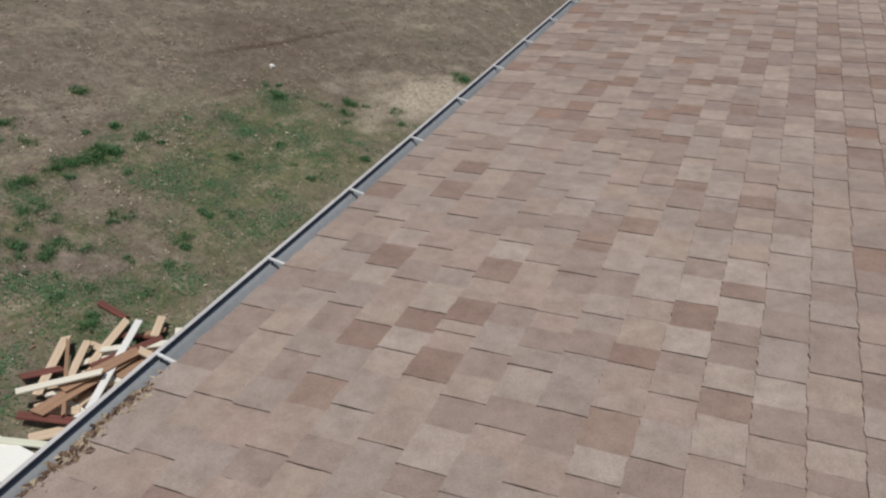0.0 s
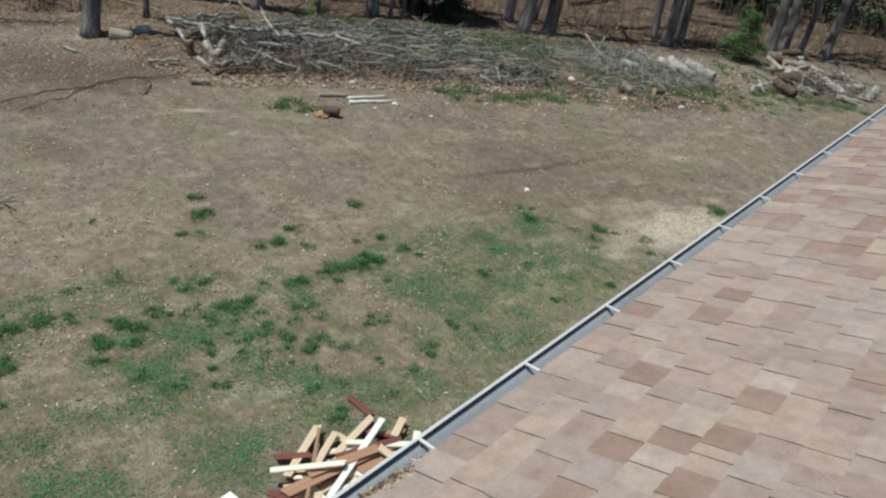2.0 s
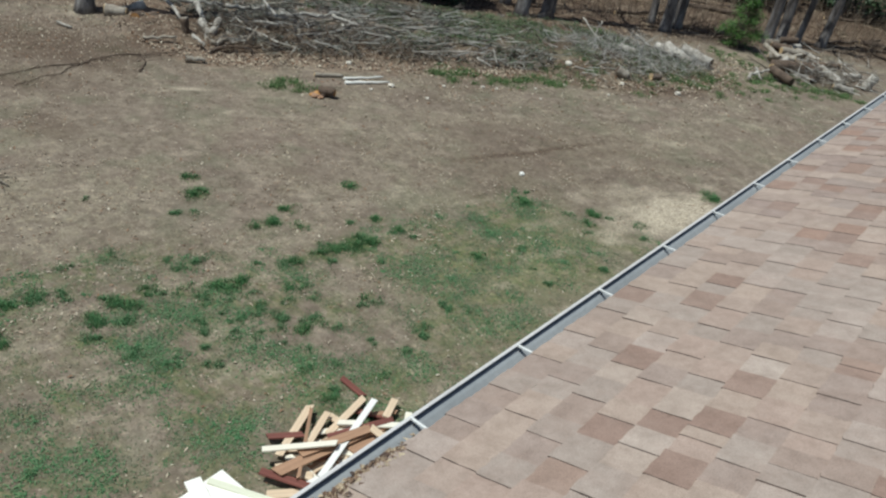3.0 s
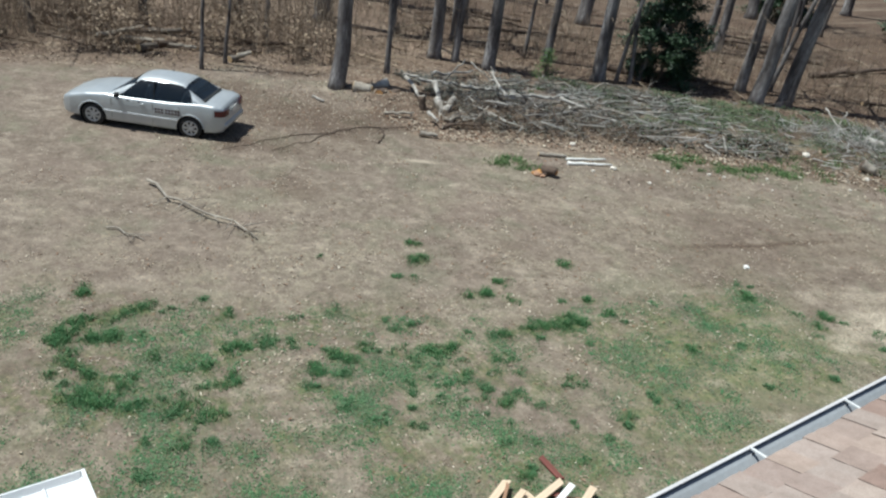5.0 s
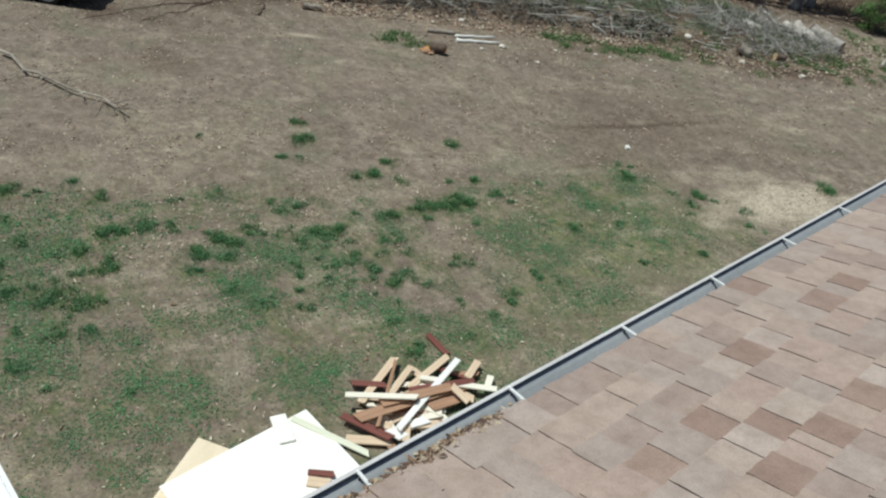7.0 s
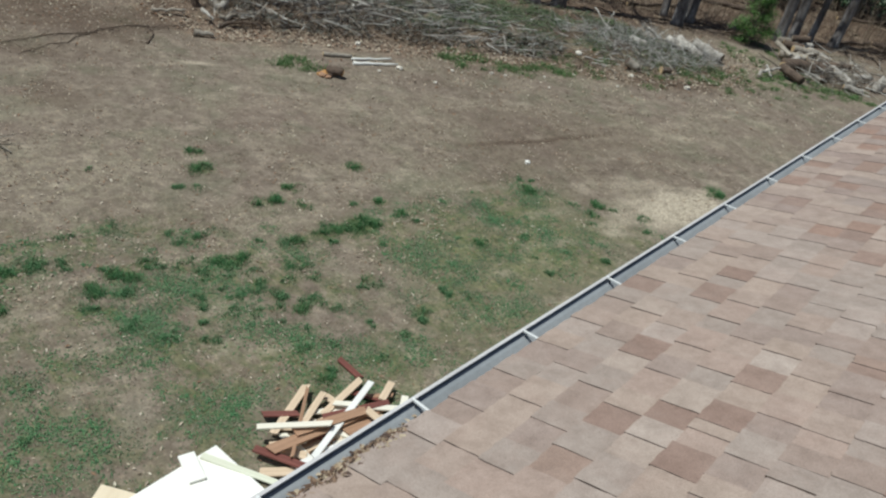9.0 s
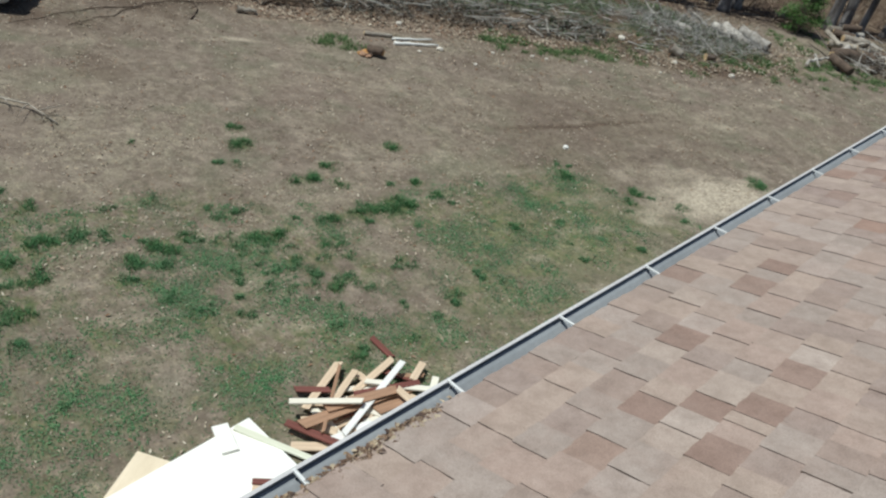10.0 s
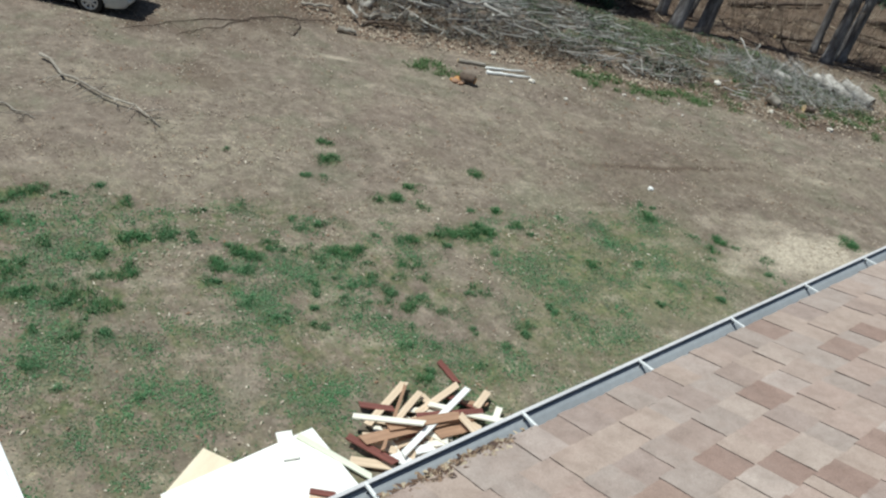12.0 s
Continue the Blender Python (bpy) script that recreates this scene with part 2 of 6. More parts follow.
M_CHIP = surface("pale_litter", [(0.0, rgb(150, 134, 116)), (0.25, rgb(186, 174, 154)), (0.5, rgb(112, 92, 78)), (0.68, rgb(206, 196, 178)), (0.86, rgb(138, 108, 86))], 1.0, 14, 0.9, pick="island", vary=0.2)
M_DEBRIS = surface("gutter_debris", [(0.0, rgb(104, 82, 68)), (0.25, rgb(160, 140, 116)), (0.45, rgb(78, 62, 54)), (0.6, rgb(184, 168, 144)), (0.8, rgb(136, 112, 92))], 6, 60, 0.9, pick="island", constant=True, vary=0.25)
M_HOLLY = surface("evergreen_leaves", [(0.0, rgb(30, 48, 32)), (0.4, rgb(42, 64, 42)), (0.75, rgb(58, 82, 52))], 2, 20, 0.55, pick="island", vary=0.3)
M_BOUGH = surface("dead_boughs", [(0.0, rgb(84, 90, 78)), (0.26, rgb(116, 119, 110)), (0.46, rgb(62, 66, 56)), (0.60, rgb(118, 104, 94)), (0.76, rgb(146, 148, 142)), (0.9, rgb(134, 120, 112))], 2, 20, 0.9, pick="island", vary=0.3)
M_IVY = surface("low_green_vines", [(0.0, rgb(64, 88, 56)), (0.3, rgb(84, 106, 72)), (0.55, rgb(56, 74, 48)), (0.72, rgb(112, 104, 88)), (0.88, rgb(112, 124, 96))], 2, 20, 0.75, pick="island", vary=0.3)
M_WEED = surface("yard_weeds", [(0.0, rgb(74, 112, 58)), (0.35, rgb(98, 128, 76)), (0.7, rgb(62, 98, 52)), (0.88, rgb(124, 136, 94))], 2, 20, 0.75, pick="island", vary=0.3)
M_SHRUB = surface("shrub_leaves", [(0.0, rgb(50, 86, 34)), (0.4, rgb(68, 108, 44)), (0.75, rgb(90, 130, 56))], 2, 20, 0.55, pick="island", vary=0.3)


def ground_material():
    m, nt, bsdf = start("yard_ground")

    def attr(name):
        return node(nt, "ShaderNodeAttribute", attribute_name=name).outputs["Fac"]

    n1 = noise_node(nt, 0.35, 4, 0.6)
    n2 = noise_node(nt, 2.4, 5, 0.65, offset=4.0)
    n3 = noise_node(nt, 22.0, 4, 0.7, offset=9.0)
    n4 = noise_node(nt, 7.5, 4, 0.7, offset=14.0)
    n5 = noise_node(nt, 0.8, 4, 0.65, offset=31.0)
    dirt = ramp_node(nt, n2, [(0.32, rgb(98, 88, 78)), (0.46, rgb(115, 104, 94)), (0.55, rgb(126, 115, 104)), (0.68, rgb(150, 138, 124))])
    dirt = mix_node(nt, 0.35, dirt, ramp_node(nt, n4, [(0.36, rgb(96, 86, 77)), (0.5, rgb(119, 107, 96)), (0.62, rgb(149, 137, 123))]))
    dirt = mix_node(nt, ramp_node(nt, n1, [(0.44, (0, 0, 0, 1)), (0.66, (0.5, 0.5, 0.5, 1))]), dirt, rgb(118, 104, 95))
    dirt = mix_node(nt, ramp_node(nt, n5, [(0.50, (0, 0, 0, 1)), (0.68, (0.45, 0.45, 0.45, 1))]), dirt, rgb(102, 106, 86))
    straw = ramp_node(nt, n3, [(0.3, rgb(116, 107, 92)), (0.5, rgb(138, 129, 112)), (0.7, rgb(166, 157, 140))])
    col = mix_node(nt, math_node(nt, "MULTIPLY", attr("straw"), ramp_node(nt, n4, [(0.40, (0.05, 0.05, 0.05, 1)), (0.62, (0.75, 0.75, 0.75, 1))])), dirt, straw)
    green = ramp_node(nt, noise_node(nt, 9.0, 4, 0.7, offset=21.0), [(0.34, rgb(58, 76, 46)), (0.48, rgb(86, 97, 64)), (0.64, rgb(118, 115, 86))])
    col = mix_node(nt, math_node(nt, "MULTIPLY", attr("green"), 0.6), col, ramp_node(nt, n4, [(0.38, rgb(96, 84, 74)), (0.5, rgb(118, 104, 91)), (0.64, rgb(150, 135, 119))]))
    fac = math_node(nt, "MULTIPLY", attr("green"), ramp_node(nt, noise_node(nt, 3.4, 5, 0.68, offset=2.0), [(0.43, (0.06, 0.06, 0.06, 1)), (0.55, (1, 1, 1, 1))]), True)
    col = mix_node(nt, fac, col, green)
    moss = ramp_node(nt, noise_node(nt, 6.0, 4, 0.7, offset=41.0), [(0.36, rgb(84, 96, 62)), (0.5, rgb(113, 117, 83)), (0.64, rgb(142, 134, 106))])
    col = mix_node(nt, attr("moss"), col, moss)
    leaf = ramp_node(nt, n3, [(0.30, rgb(48, 40, 35)), (0.46, rgb(92, 78, 67)), (0.58, rgb(122, 105, 90)), (0.74, rgb(162, 142, 122))])
    # broad dark patches put the woods' shade into the litter colour
    leaf = mix_node(nt, ramp_node(nt, n5, [(0.42, (0.85, 0.85, 0.85, 1)), (0.62, (0.1, 0.1, 0.1, 1))]), leaf, ramp_node(nt, n4, [(0.4, rgb(56, 46, 41)), (0.6, rgb(100, 82, 70))]))
    dry = ramp_node(nt, n4, [(0.34, rgb(88, 75, 66)), (0.48, rgb(130, 112, 98)), (0.64, rgb(166, 148, 131))])
    leaf = mix_node(nt, math_node(nt, "MULTIPLY", attr("dry"), 0.7), leaf, dry)
    col = mix_node(nt, attr("litter"), col, leaf)
    col = mix_node(nt, math_node(nt, "MULTIPLY", attr("sand"), ramp_node(nt, n3, [(0.34, (0.2, 0.2, 0.2, 1)), (0.56, (1, 1, 1, 1))])), col, rgb(188, 176, 158))
    # dark earth and track, plus the brush heap's shade as ground colour
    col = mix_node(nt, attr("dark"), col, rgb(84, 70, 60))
    speck = ramp_node(nt, noise_node(nt, 70.0, 3, 0.7), [(0.32, (0.5, 0.49, 0.47, 1)), (0.5, (1, 1, 1, 1)), (0.68, (1.45, 1.43, 1.38, 1))])
    col = mix_node(nt, 0.4, col, speck, "MULTIPLY")
    fleck = ramp_node(nt, noise_node(nt, 26.0, 3, 0.6, offset=51.0), [(0.30, (0.62, 0.58, 0.55, 1)), (0.42, (1, 1, 1, 1)), (0.58, (1, 1, 1, 1)), (0.70, (1.5, 1.46, 1.38, 1))])
    col = mix_node(nt, 0.8, col, fleck, "MULTIPLY")
    scrap = ramp_node(nt, noise_node(nt, 11.0, 3, 0.55, offset=61.0), [(0.30, (0.66, 0.63, 0.60, 1)), (0.41, (1, 1, 1, 1)), (0.59, (1, 1, 1, 1)), (0.70, (1.42, 1.38, 1.30, 1))])
    col = mix_node(nt, 0.75, col, scrap, "MULTIPLY")
    nt.links.new(col, bsdf.inputs["Base Color"])
    bsdf.inputs["Roughness"].default_value = 0.97
    bsdf.inputs["Specular IOR Level"].default_value = 0.15
    bump(nt, bsdf, math_node(nt, "ADD", n3, math_node(nt, "MULTIPLY", n4, 0.5)), 0.3, 0.012)
    return m


M_GROUND = ground_material()

# ---- mesh helpers ----


def thing(name, m=None, **tags):
    ob = new(name)
    if m is not None:
        ob.matrix_world = m
    return tagged(ob, **tags)


def as_mesh(name, bm, material, smooth=False):
    me = bpy.data.meshes.new(name)
    bm.to_mesh(me)
    bm.free()
    if material:
        me.materials.append(material)
    if smooth:
        me.polygons.foreach_set("use_smooth", [True] * len(me.polygons))
    return me


def part(name, bm, material, parent=None, label="", m=None, smooth=False):
    """Links a bmesh (or a ready mesh) as one mesh object under a thing or a part."""
    me = bm if isinstance(bm, bpy.types.Mesh) else as_mesh(name, bm, material, smooth)
    ob = new(name, me)
    ob.parent = parent
    if m is not None:
        ob.matrix_basis = m
    if label:
        ob["label"] = label
    return ob


def box(sx, sy, sz, m=None, bevel=0.0, bm=None):
    bm = bm or bmesh.new()
    made = bmesh.ops.create_cube(bm, size=1.0, matrix=(m or Matrix()) @ Matrix.Diagonal((sx, sy, sz, 1)))
    if bevel:
        edges = {e for v in made["verts"] for e in v.link_edges}
        bmesh.ops.bevel(bm, geom=list(edges), offset=bevel, segments=2, affect="EDGES", profile=0.6)
    return bm


def raw(name, verts, faces, material, smooth=False):
    me = bpy.data.meshes.new(name)
    me.from_pydata(verts, [], faces)
    if material:
        me.materials.append(material)
    if smooth:
        me.polygons.foreach_set("use_smooth", [True] * len(me.polygons))
    return me


def tube(V, F, pts, radii, sides, cap=True):
    """A tapering tube through pts, added to the lists V and F."""
    base = len(V)
    n = len(pts)
    for i, p in enumerate(pts):
        d = (pts[min(i + 1, n - 1)] - pts[max(i - 1, 0)]).normalized()
        a = d.cross(Vector((0.31, 0.17, 0.93) if abs(d.z) < 0.9 else (1, 0.1, 0))).normalized()
        b = d.cross(a)
        for k in range(sides):
            t = 2 * math.pi * k / sides
            V.append(p + (a * math.cos(t) + b * math.sin(t)) * radii[i])
    for i in range(n - 1):
        for k in range(sides):
            q, r = base + i * sides + k, base + i * sides + (k + 1) % sides
            F.append((q, r, r + sides, q + sides))
    if cap:
        F.append(tuple(base + k for k in range(sides))[::-1])
        F.append(tuple(base + (n - 1) * sides + k for k in range(sides)))


def lathe(profile, steps, axis="y"):
    """A turned body: profile of (radius, offset along the axis)."""
    bm = bmesh.new()
    rings = []
    for k in range(steps):
        t = 2 * math.pi * k / steps
        rings.append([bm.verts.new((r * math.cos(t), o, r * math.sin(t))) for r, o in profile])
    for k in range(steps):
        a, b = rings[k], rings[(k + 1) % steps]
        for i in range(len(profile) - 1):
            bm.faces.new((a[i], b[i], b[i + 1], a[i + 1]))
    bmesh.ops.recalc_face_normals(bm, faces=bm.faces)
    return bm




def value_noise(x, y, scale, seed):
    g = np.random.default_rng(seed).random((64, 64))
    u, v = x * scale, y * scale
    i, j = np.floor(u).astype(int), np.floor(v).astype(int)
    fu, fv = u - i, v - j
    fu, fv = fu * fu * (3 - 2 * fu), fv * fv * (3 - 2 * fv)
    at = lambda a, b: g[a % 64, b % 64]
    return (at(i, j) * (1 - fu) + at(i + 1, j) * fu) * (1 - fv) + (at(i, j + 1) * (1 - fu) + at(i + 1, j + 1) * fu) * fv


def fbm(x, y, scale, seed, octaves=4):
    total, amp, norm = 0, 1.0, 0.0
    for o in range(octaves):
        total, norm = total + amp * value_noise(x, y, scale * 2**o, seed + o), norm + amp
        amp *= 0.55
    return total / norm


def step(a, b, x):
    t = np.clip((x - a) / (b - a), 0, 1)
    return t * t * (3 - 2 * t)


# ---- plan of the yard ----
# woods' edge: x by y
WOODS_Y = [-60, -20, -5, 2, 8, 13, 17, 22, 26, 31, 36, 40, 46, 60, 120]
WOODS_X = [-46, -34, -29, -27.5, -25.5, -22.5, -21, -18, -14.5, -11, -7, -2, 8, 34, 120]
# near side of the brush heap: x by y
HEAP_Y = [10.4, 11.3, 14.2, 17.7, 20, 21.7, 23.7, 26.3, 28]
HEAP_X = [-19.5, -17.6, -16.0, -13.7, -12.2, -10.4, -9.0, -8.2, -9.0]
# outer edge of the green lawn: x by y
LAWN_Y = [-30, -6, 0.8, 2.6, 5.5, 7.3, 9.5, 12.6, 13.4, 14.5]
LAWN_X = [-14, -13, -12.2, -10.6, -9.4, -9.0, -7.7, -7.0, -4.5, 2.0]
# clumps of strong grass: x, y, radius
TUFTS_WEST = [(-11.17, 0.49, 0.20), (-11.12, 0.78, 0.20), (-11.18, 1.06, 0.19), (-11.20, 1.38, 0.21), (-11.10, 0.22, 0.25), (-10.82, 0.15, 0.27), (-10.81, -0.01, 0.18), (-10.58, 0.76, 0.20), (-10.61, 0.47, 0.18), (-10.37, 1.17, 0.11), (-10.97, 1.77, 0.10), (-10.43, 2.59, 0.14), (-11.06, 2.43, 0.08), (-9.77, 1.25, 0.14), (-9.70, 0.16, 0.17), (-9.15, 0.60, 0.23), (-9.43, 0.44, 0.15), (-9.20, 1.48, 0.12), (-9.18, 1.74, 0.14), (-9.32, 2.53, 0.15), (-9.37, 2.26, 0.16), (-10.17, -0.07, 0.19), (-9.94, -0.20, 0.15), (-8.69, 1.56, 0.10), (-9.38, 2.94, 0.15), (-9.23, 2.92, 0.09), (-9.24, 0.99, 0.09), (-9.62, -0.20, 0.08), (-12.11, 0.72, 0.16), (-8.62, 1.92, 0.17)]
TUFTS_MIDDLE = [(-11.43, 7.17, 0.17), (-10.78, 6.91, 0.19), (-10.38, 6.09, 0.09), (-10.20, 6.40, 0.10), (-9.13, 7.07, 0.17), (-9.14, 7.44, 0.14), (-8.02, 5.30, 0.16), (-7.88, 5.44, 0.17), (-7.88, 5.80, 0.18), (-9.33, 7.91, 0.15), (-8.73, 7.71, 0.14), (-8.26, 8.63, 0.08), (-8.04, 9.12, 0.14), (-7.49, 9.21, 0.15), (-7.16, 9.19, 0.07), (-7.64, 8.14, 0.27), (-7.54, 8.34, 0.20), (-7.58, 7.80, 0.20), (-7.68, 7.39, 0.19), (-7.76, 7.68, 0.15), (-7.99, 7.52, 0.08), (-7.87, 6.81, 0.18), (-7.94, 6.60, 0.12), (-9.39, 9.74, 0.16), (-11.70, 5.00, 0.08), (-9.83, 3.61, 0.11), (-9.21, 3.31, 0.11), (-9.05, 3.29, 0.09), (-9.32, 2.92, 0.11), (-9.14, 5.02, 0.08), (-8.85, 5.43, 0.12)]
TUFTS_EAST = [(-6.71, 12.46, 0.14), (-7.18, 12.65, 0.10), (-6.97, 12.82, 0.07), (-5.81, 12.80, 0.11), (-5.43, 13.37, 0.14), (-5.19, 12.88, 0.14), (-5.13, 13.43, 0.09), (-5.11, 12.45, 0.09), (-4.52, 13.80, 0.13), (-4.22, 13.38, 0.10), (-5.92, 9.73, 0.14), (-5.57, 10.74, 0.11), (-4.10, 11.42, 0.08), (-4.98, 10.26, 0.06), (-4.50, 10.05, 0.08), (-8.80, 5.05, 0.11), (-8.46, 3.96, 0.19), (-8.53, 4.22, 0.15), (-8.36, 4.39, 0.13), (-8.44, 3.74, 0.11), (-7.94, 4.85, 0.12), (-8.19, 4.90, 0.12), (-7.48, 5.57, 0.10), (-8.14, 6.24, 0.09), (-8.74, 3.70, 0.08), (-7.23, 6.36, 0.14), (-7.17, 6.50, 0.10), (-7.44, 7.32, 0.10), (-6.96, 8.08, 0.08), (-9.77, 4.35, 0.12)]
TUFTS_SOUTH = [(-8.30, 1.21, 0.23), (-8.16, 1.48, 0.21), (-7.95, 1.16, 0.11), (-8.25, 0.99, 0.13), (-7.96, 1.49, 0.15), (-8.59, 1.02, 0.13), (-9.19, 0.15, 0.20), (-9.02, -0.05, 0.18), (-9.27, -0.35, 0.16), (-8.88, 0.21, 0.16), (-8.66, 0.49, 0.16), (-8.72, 0.67, 0.11), (-7.58, 0.83, 0.15), (-7.55, 0.71, 0.09), (-7.42, 1.16, 0.11), (-7.42, 1.28, 0.09), (-7.88, 0.48, 0.08), (-7.29, 0.20, 0.10), (-7.13, 0.28, 0.09), (-6.13, 1.29, 0.11), (-8.38, 3.31, 0.16), (-8.24, 3.43, 0.13), (-8.05, 3.63, 0.13), (-7.93, 2.94, 0.12), (-7.95, 3.09, 0.09), (-7.31, 3.37, 0.12), (-7.24, 3.23, 0.10), (-6.83, 3.43, 0.10), (-6.80, 3.61, 0.12), (-6.67, 0.41, 0.06), (-6.45, 3.99, 0.08), (-6.34, 4.07, 0.07)]
TUFTS_NEAR = [(-7.69, 4.80, 0.13), (-7.36, 4.91, 0.07), (-7.16, 5.46, 0.13), (-7.00, 5.28, 0.11), (-7.09, 4.95, 0.13), (-7.59, 5.18, 0.11), (-7.31, 4.55, 0.12), (-7.10, 4.36, 0.09), (-6.82, 4.71, 0.09), (-6.73, 4.59, 0.09), (-6.57, 4.96, 0.09), (-6.79, 4.16, 0.07), (-6.18, 5.12, 0.07), (-6.78, 5.52, 0.13), (-8.19, 4.73, 0.11), (-6.80, 6.32, 0.11), (-6.26, 7.13, 0.15), (-6.11, 6.80, 0.09), (-6.00, 7.02, 0.08), (-6.39, 5.92, 0.13), (-6.30, 5.61, 0.14), (-6.01, 6.08, 0.13), (-6.70, 5.52, 0.11), (-7.02, 5.89, 0.12), (-5.86, 5.32, 0.07), (-6.49, 5.30, 0.12), (-5.35, 6.22, 0.09), (-5.11, 7.12, 0.13), (-4.94, 6.97, 0.07), (-4.83, 6.45, 0.11), (-5.38, 5.42, 0.13), (-5.54, 5.00, 0.11)]
TUFTS_HOUSE = [(-4.14, 16.77, 0.22), (-4.67, 5.70, 0.12), (-4.78, 4.80, 0.14), (-4.88, 5.00, 0.10), (-5.34, 7.91, 0.08), (-5.16, 7.92, 0.08), (-4.90, 8.06, 0.09), (-4.51, 8.17, 0.08)]
# soft green patches, bare patches, straw and dark earth: x, y
GREEN_WASH = [(-9.4, 1.8), (-9.5, 2.3), (-9.4, 2.7), (-9.3, 3.4), (-8.1, 1.4), (-8.5, 1.3), (-7.4, 1.0), (-9.9, 4.5), (-9.5, 4.7), (-8.2, 3.7), (-8.0, 3.2), (-7.0, 3.9), (-6.6, 3.3), (-6.9, 4.5), (-7.2, 5.1), (-7.1, 5.9), (-6.3, 6.4), (-5.4, 5.1), (-5.1, 7.0), (-4.7, 6.0), (-5.3, 4.1), (-5.5, 3.2), (-4.8, 4.6), (-6.8, 10.9), (-5.9, 11.3), (-4.6, 10.4), (-4.6, 9.0), (-5.1, 8.1), (-5.7, 9.5), (-6.8, 9.5), (-4.5, 11.7), (-6.6, 12.4), (-6.3, 0.7), (-7.2, 2.1)]
BARE_SPOTS = [(-8.6, 2.7), (-8.7, 3.2), (-8.6, 2.2), (-6.8, 7.1), (-5.5, 6.8), (-5.6, 7.6), (-7.5, 2.7), (-6.2, 2.6), (-6.4, 5.4), (-7.5, 1.6), (-5.6, 5.9)]
STRAW_SPOTS = [(-11.9, 4.0), (-11.5, 4.4), (-10.2, 5.3), (-10.5, 2.5), (-8.5, 6.2), (-10.0, 1.8), (-12.0, 5.4), (-8.3, 4.8), (-10.7, 3.0), (-8.7, 10.3), (-9.1, 9.6), (-6.9, 18.4), (-8.6, 2.7)]
DARK_SPOTS = [(-20.5, 8.6), (-19.0, 8.4), (-17.4, 7.0), (-19.2, 9.8), (-18.3, 6.6), (-21.5, 6.8), (-18.6, 11.0), (-8.2, 16.1), (-6.9, 16.8), (-8.6, 14.6), (-7.9, 13.2), (-7.6, 15.2), (-9.3, 14.6)]
THIN_GREEN = [(-7.16, 1.57, 0.16), (-6.82, 1.55, 0.09), (-8.58, 0.14, 0.14), (-7.09, -0.33, 0.11), (-8.80, -0.39, 0.15), (-7.30, 3.61, 0.17), (-7.20, 2.52, 0.08), (-7.05, 2.90, 0.12), (-6.38, 4.62, 0.12), (-6.45, 3.12, 0.08), (-6.15, 3.50, 0.10), (-6.24, 2.64, 0.11), (-6.37, 2.32, 0.09), (-5.50, 4.04, 0.11), (-5.68, 3.30, 0.08), (-5.76, 9.30, 0.19), (-5.18, 10.65, 0.15), (-4.89, 11.23, 0.13), (-4.03, 12.81, 0.20), (-5.54, 7.99, 0.13), (-5.53, 8.87, 0.14), (-4.94, 8.78, 0.12), (-4.60, 6.59, 0.10), (-4.25, 5.98, 0.10), (-4.86, 6.30, 0.07), (-6.60, 11.18, 0.34), (-6.20, 9.33, 0.31), (-6.47, 8.85, 0.26), (-5.94, 11.61, 0.28), (-4.67, 10.74, 0.26), (-9.68, 3.97, 0.26)]
TUFTS = TUFTS_WEST + TUFTS_MIDDLE + TUFTS_EAST + TUFTS_SOUTH + TUFTS_NEAR + TUFTS_HOUSE
CLUMPS_BRUSH = [(-13.2, 17.05, 0.25), (-13.0, 18.0, 0.25), (-11.8, 19.05, 0.3), (-11.5, 20.7, 0.3), (-11.0, 22.5, 0.35), (-9.2, 24.8, 0.5), (-8.65, 25.6, 0.5), (-6.3, 28.85, 0.5), (-4.25, 29.85, 0.4), (-14.75, 12.15, 0.16), (-14.1, 12.55, 0.14), (-8.7, 29.2, 0.7), (-7.8, 28.5, 0.6), (-9.0, 30.4, 0.7), (-7.2, 29.6, 0.5), (-5.0, 29.9, 0.5), (-8.0, 31.6, 0.6), (-12.9, 17.6, 0.35), (-11.0, 20.0, 0.35), (-9.4, 23.0, 0.4), (-8.4, 25.2, 0.6), (-7.4, 26.8, 0.6), (-6.8, 27.6, 0.6), (-6.0, 28.8, 0.5), (-14.75, 12.3, 0.25), (-14.5, 12.5, 0.2), (-14.3, 12.7, 0.22), (-13.1, 17.2, 0.3), (-12.2, 18.2, 0.3), (-11.7, 19.0, 0.35), (-12.6, 17.6, 0.4), (-12.0, 18.6, 0.45), (-11.2, 19.6, 0.4), (-10.3, 20.9, 0.5), (-8.6, 24.4, 0.6), (-8.0, 25.6, 0.7), (-7.2, 27.0, 0.6), (-6.3, 28.6, 0.7), (-5.4, 30.2, 0.7), (-16.6, 21.4, 0.9), (-15.6, 22.6, 1.0), (-14.8, 23.6, 1.0), (-14.2, 24.6, 0.8), (-18.9, 17.8, 0.6)]


def woods_x(y):
    return np.interp(y, WOODS_Y, WOODS_X)


def heap_height(x, y):
    """Height of the mound of brush above the yard."""
    near = np.interp(y, HEAP_Y, HEAP_X) + 2.2 * (fbm(x, y, 0.6, 33) - 0.5)
    inside = step(0.0, 1.6, near - x) * step(0.0, 2.0, x - woods_x(y) + 1.5) * step(10.4, 12.0, y) * step(28.5, 26.0, y)
    return inside * (0.05 + 0.30 * fbm(x, y, 0.8, 31))


def ground_height(x, y):
    flat = 1.0 - step(14.0, 40.0, np.hypot(x + 6, y - 6))
    return 0.05 * (fbm(x, y, 0.5, 3) - 0.5) * flat + heap_height(x, y)


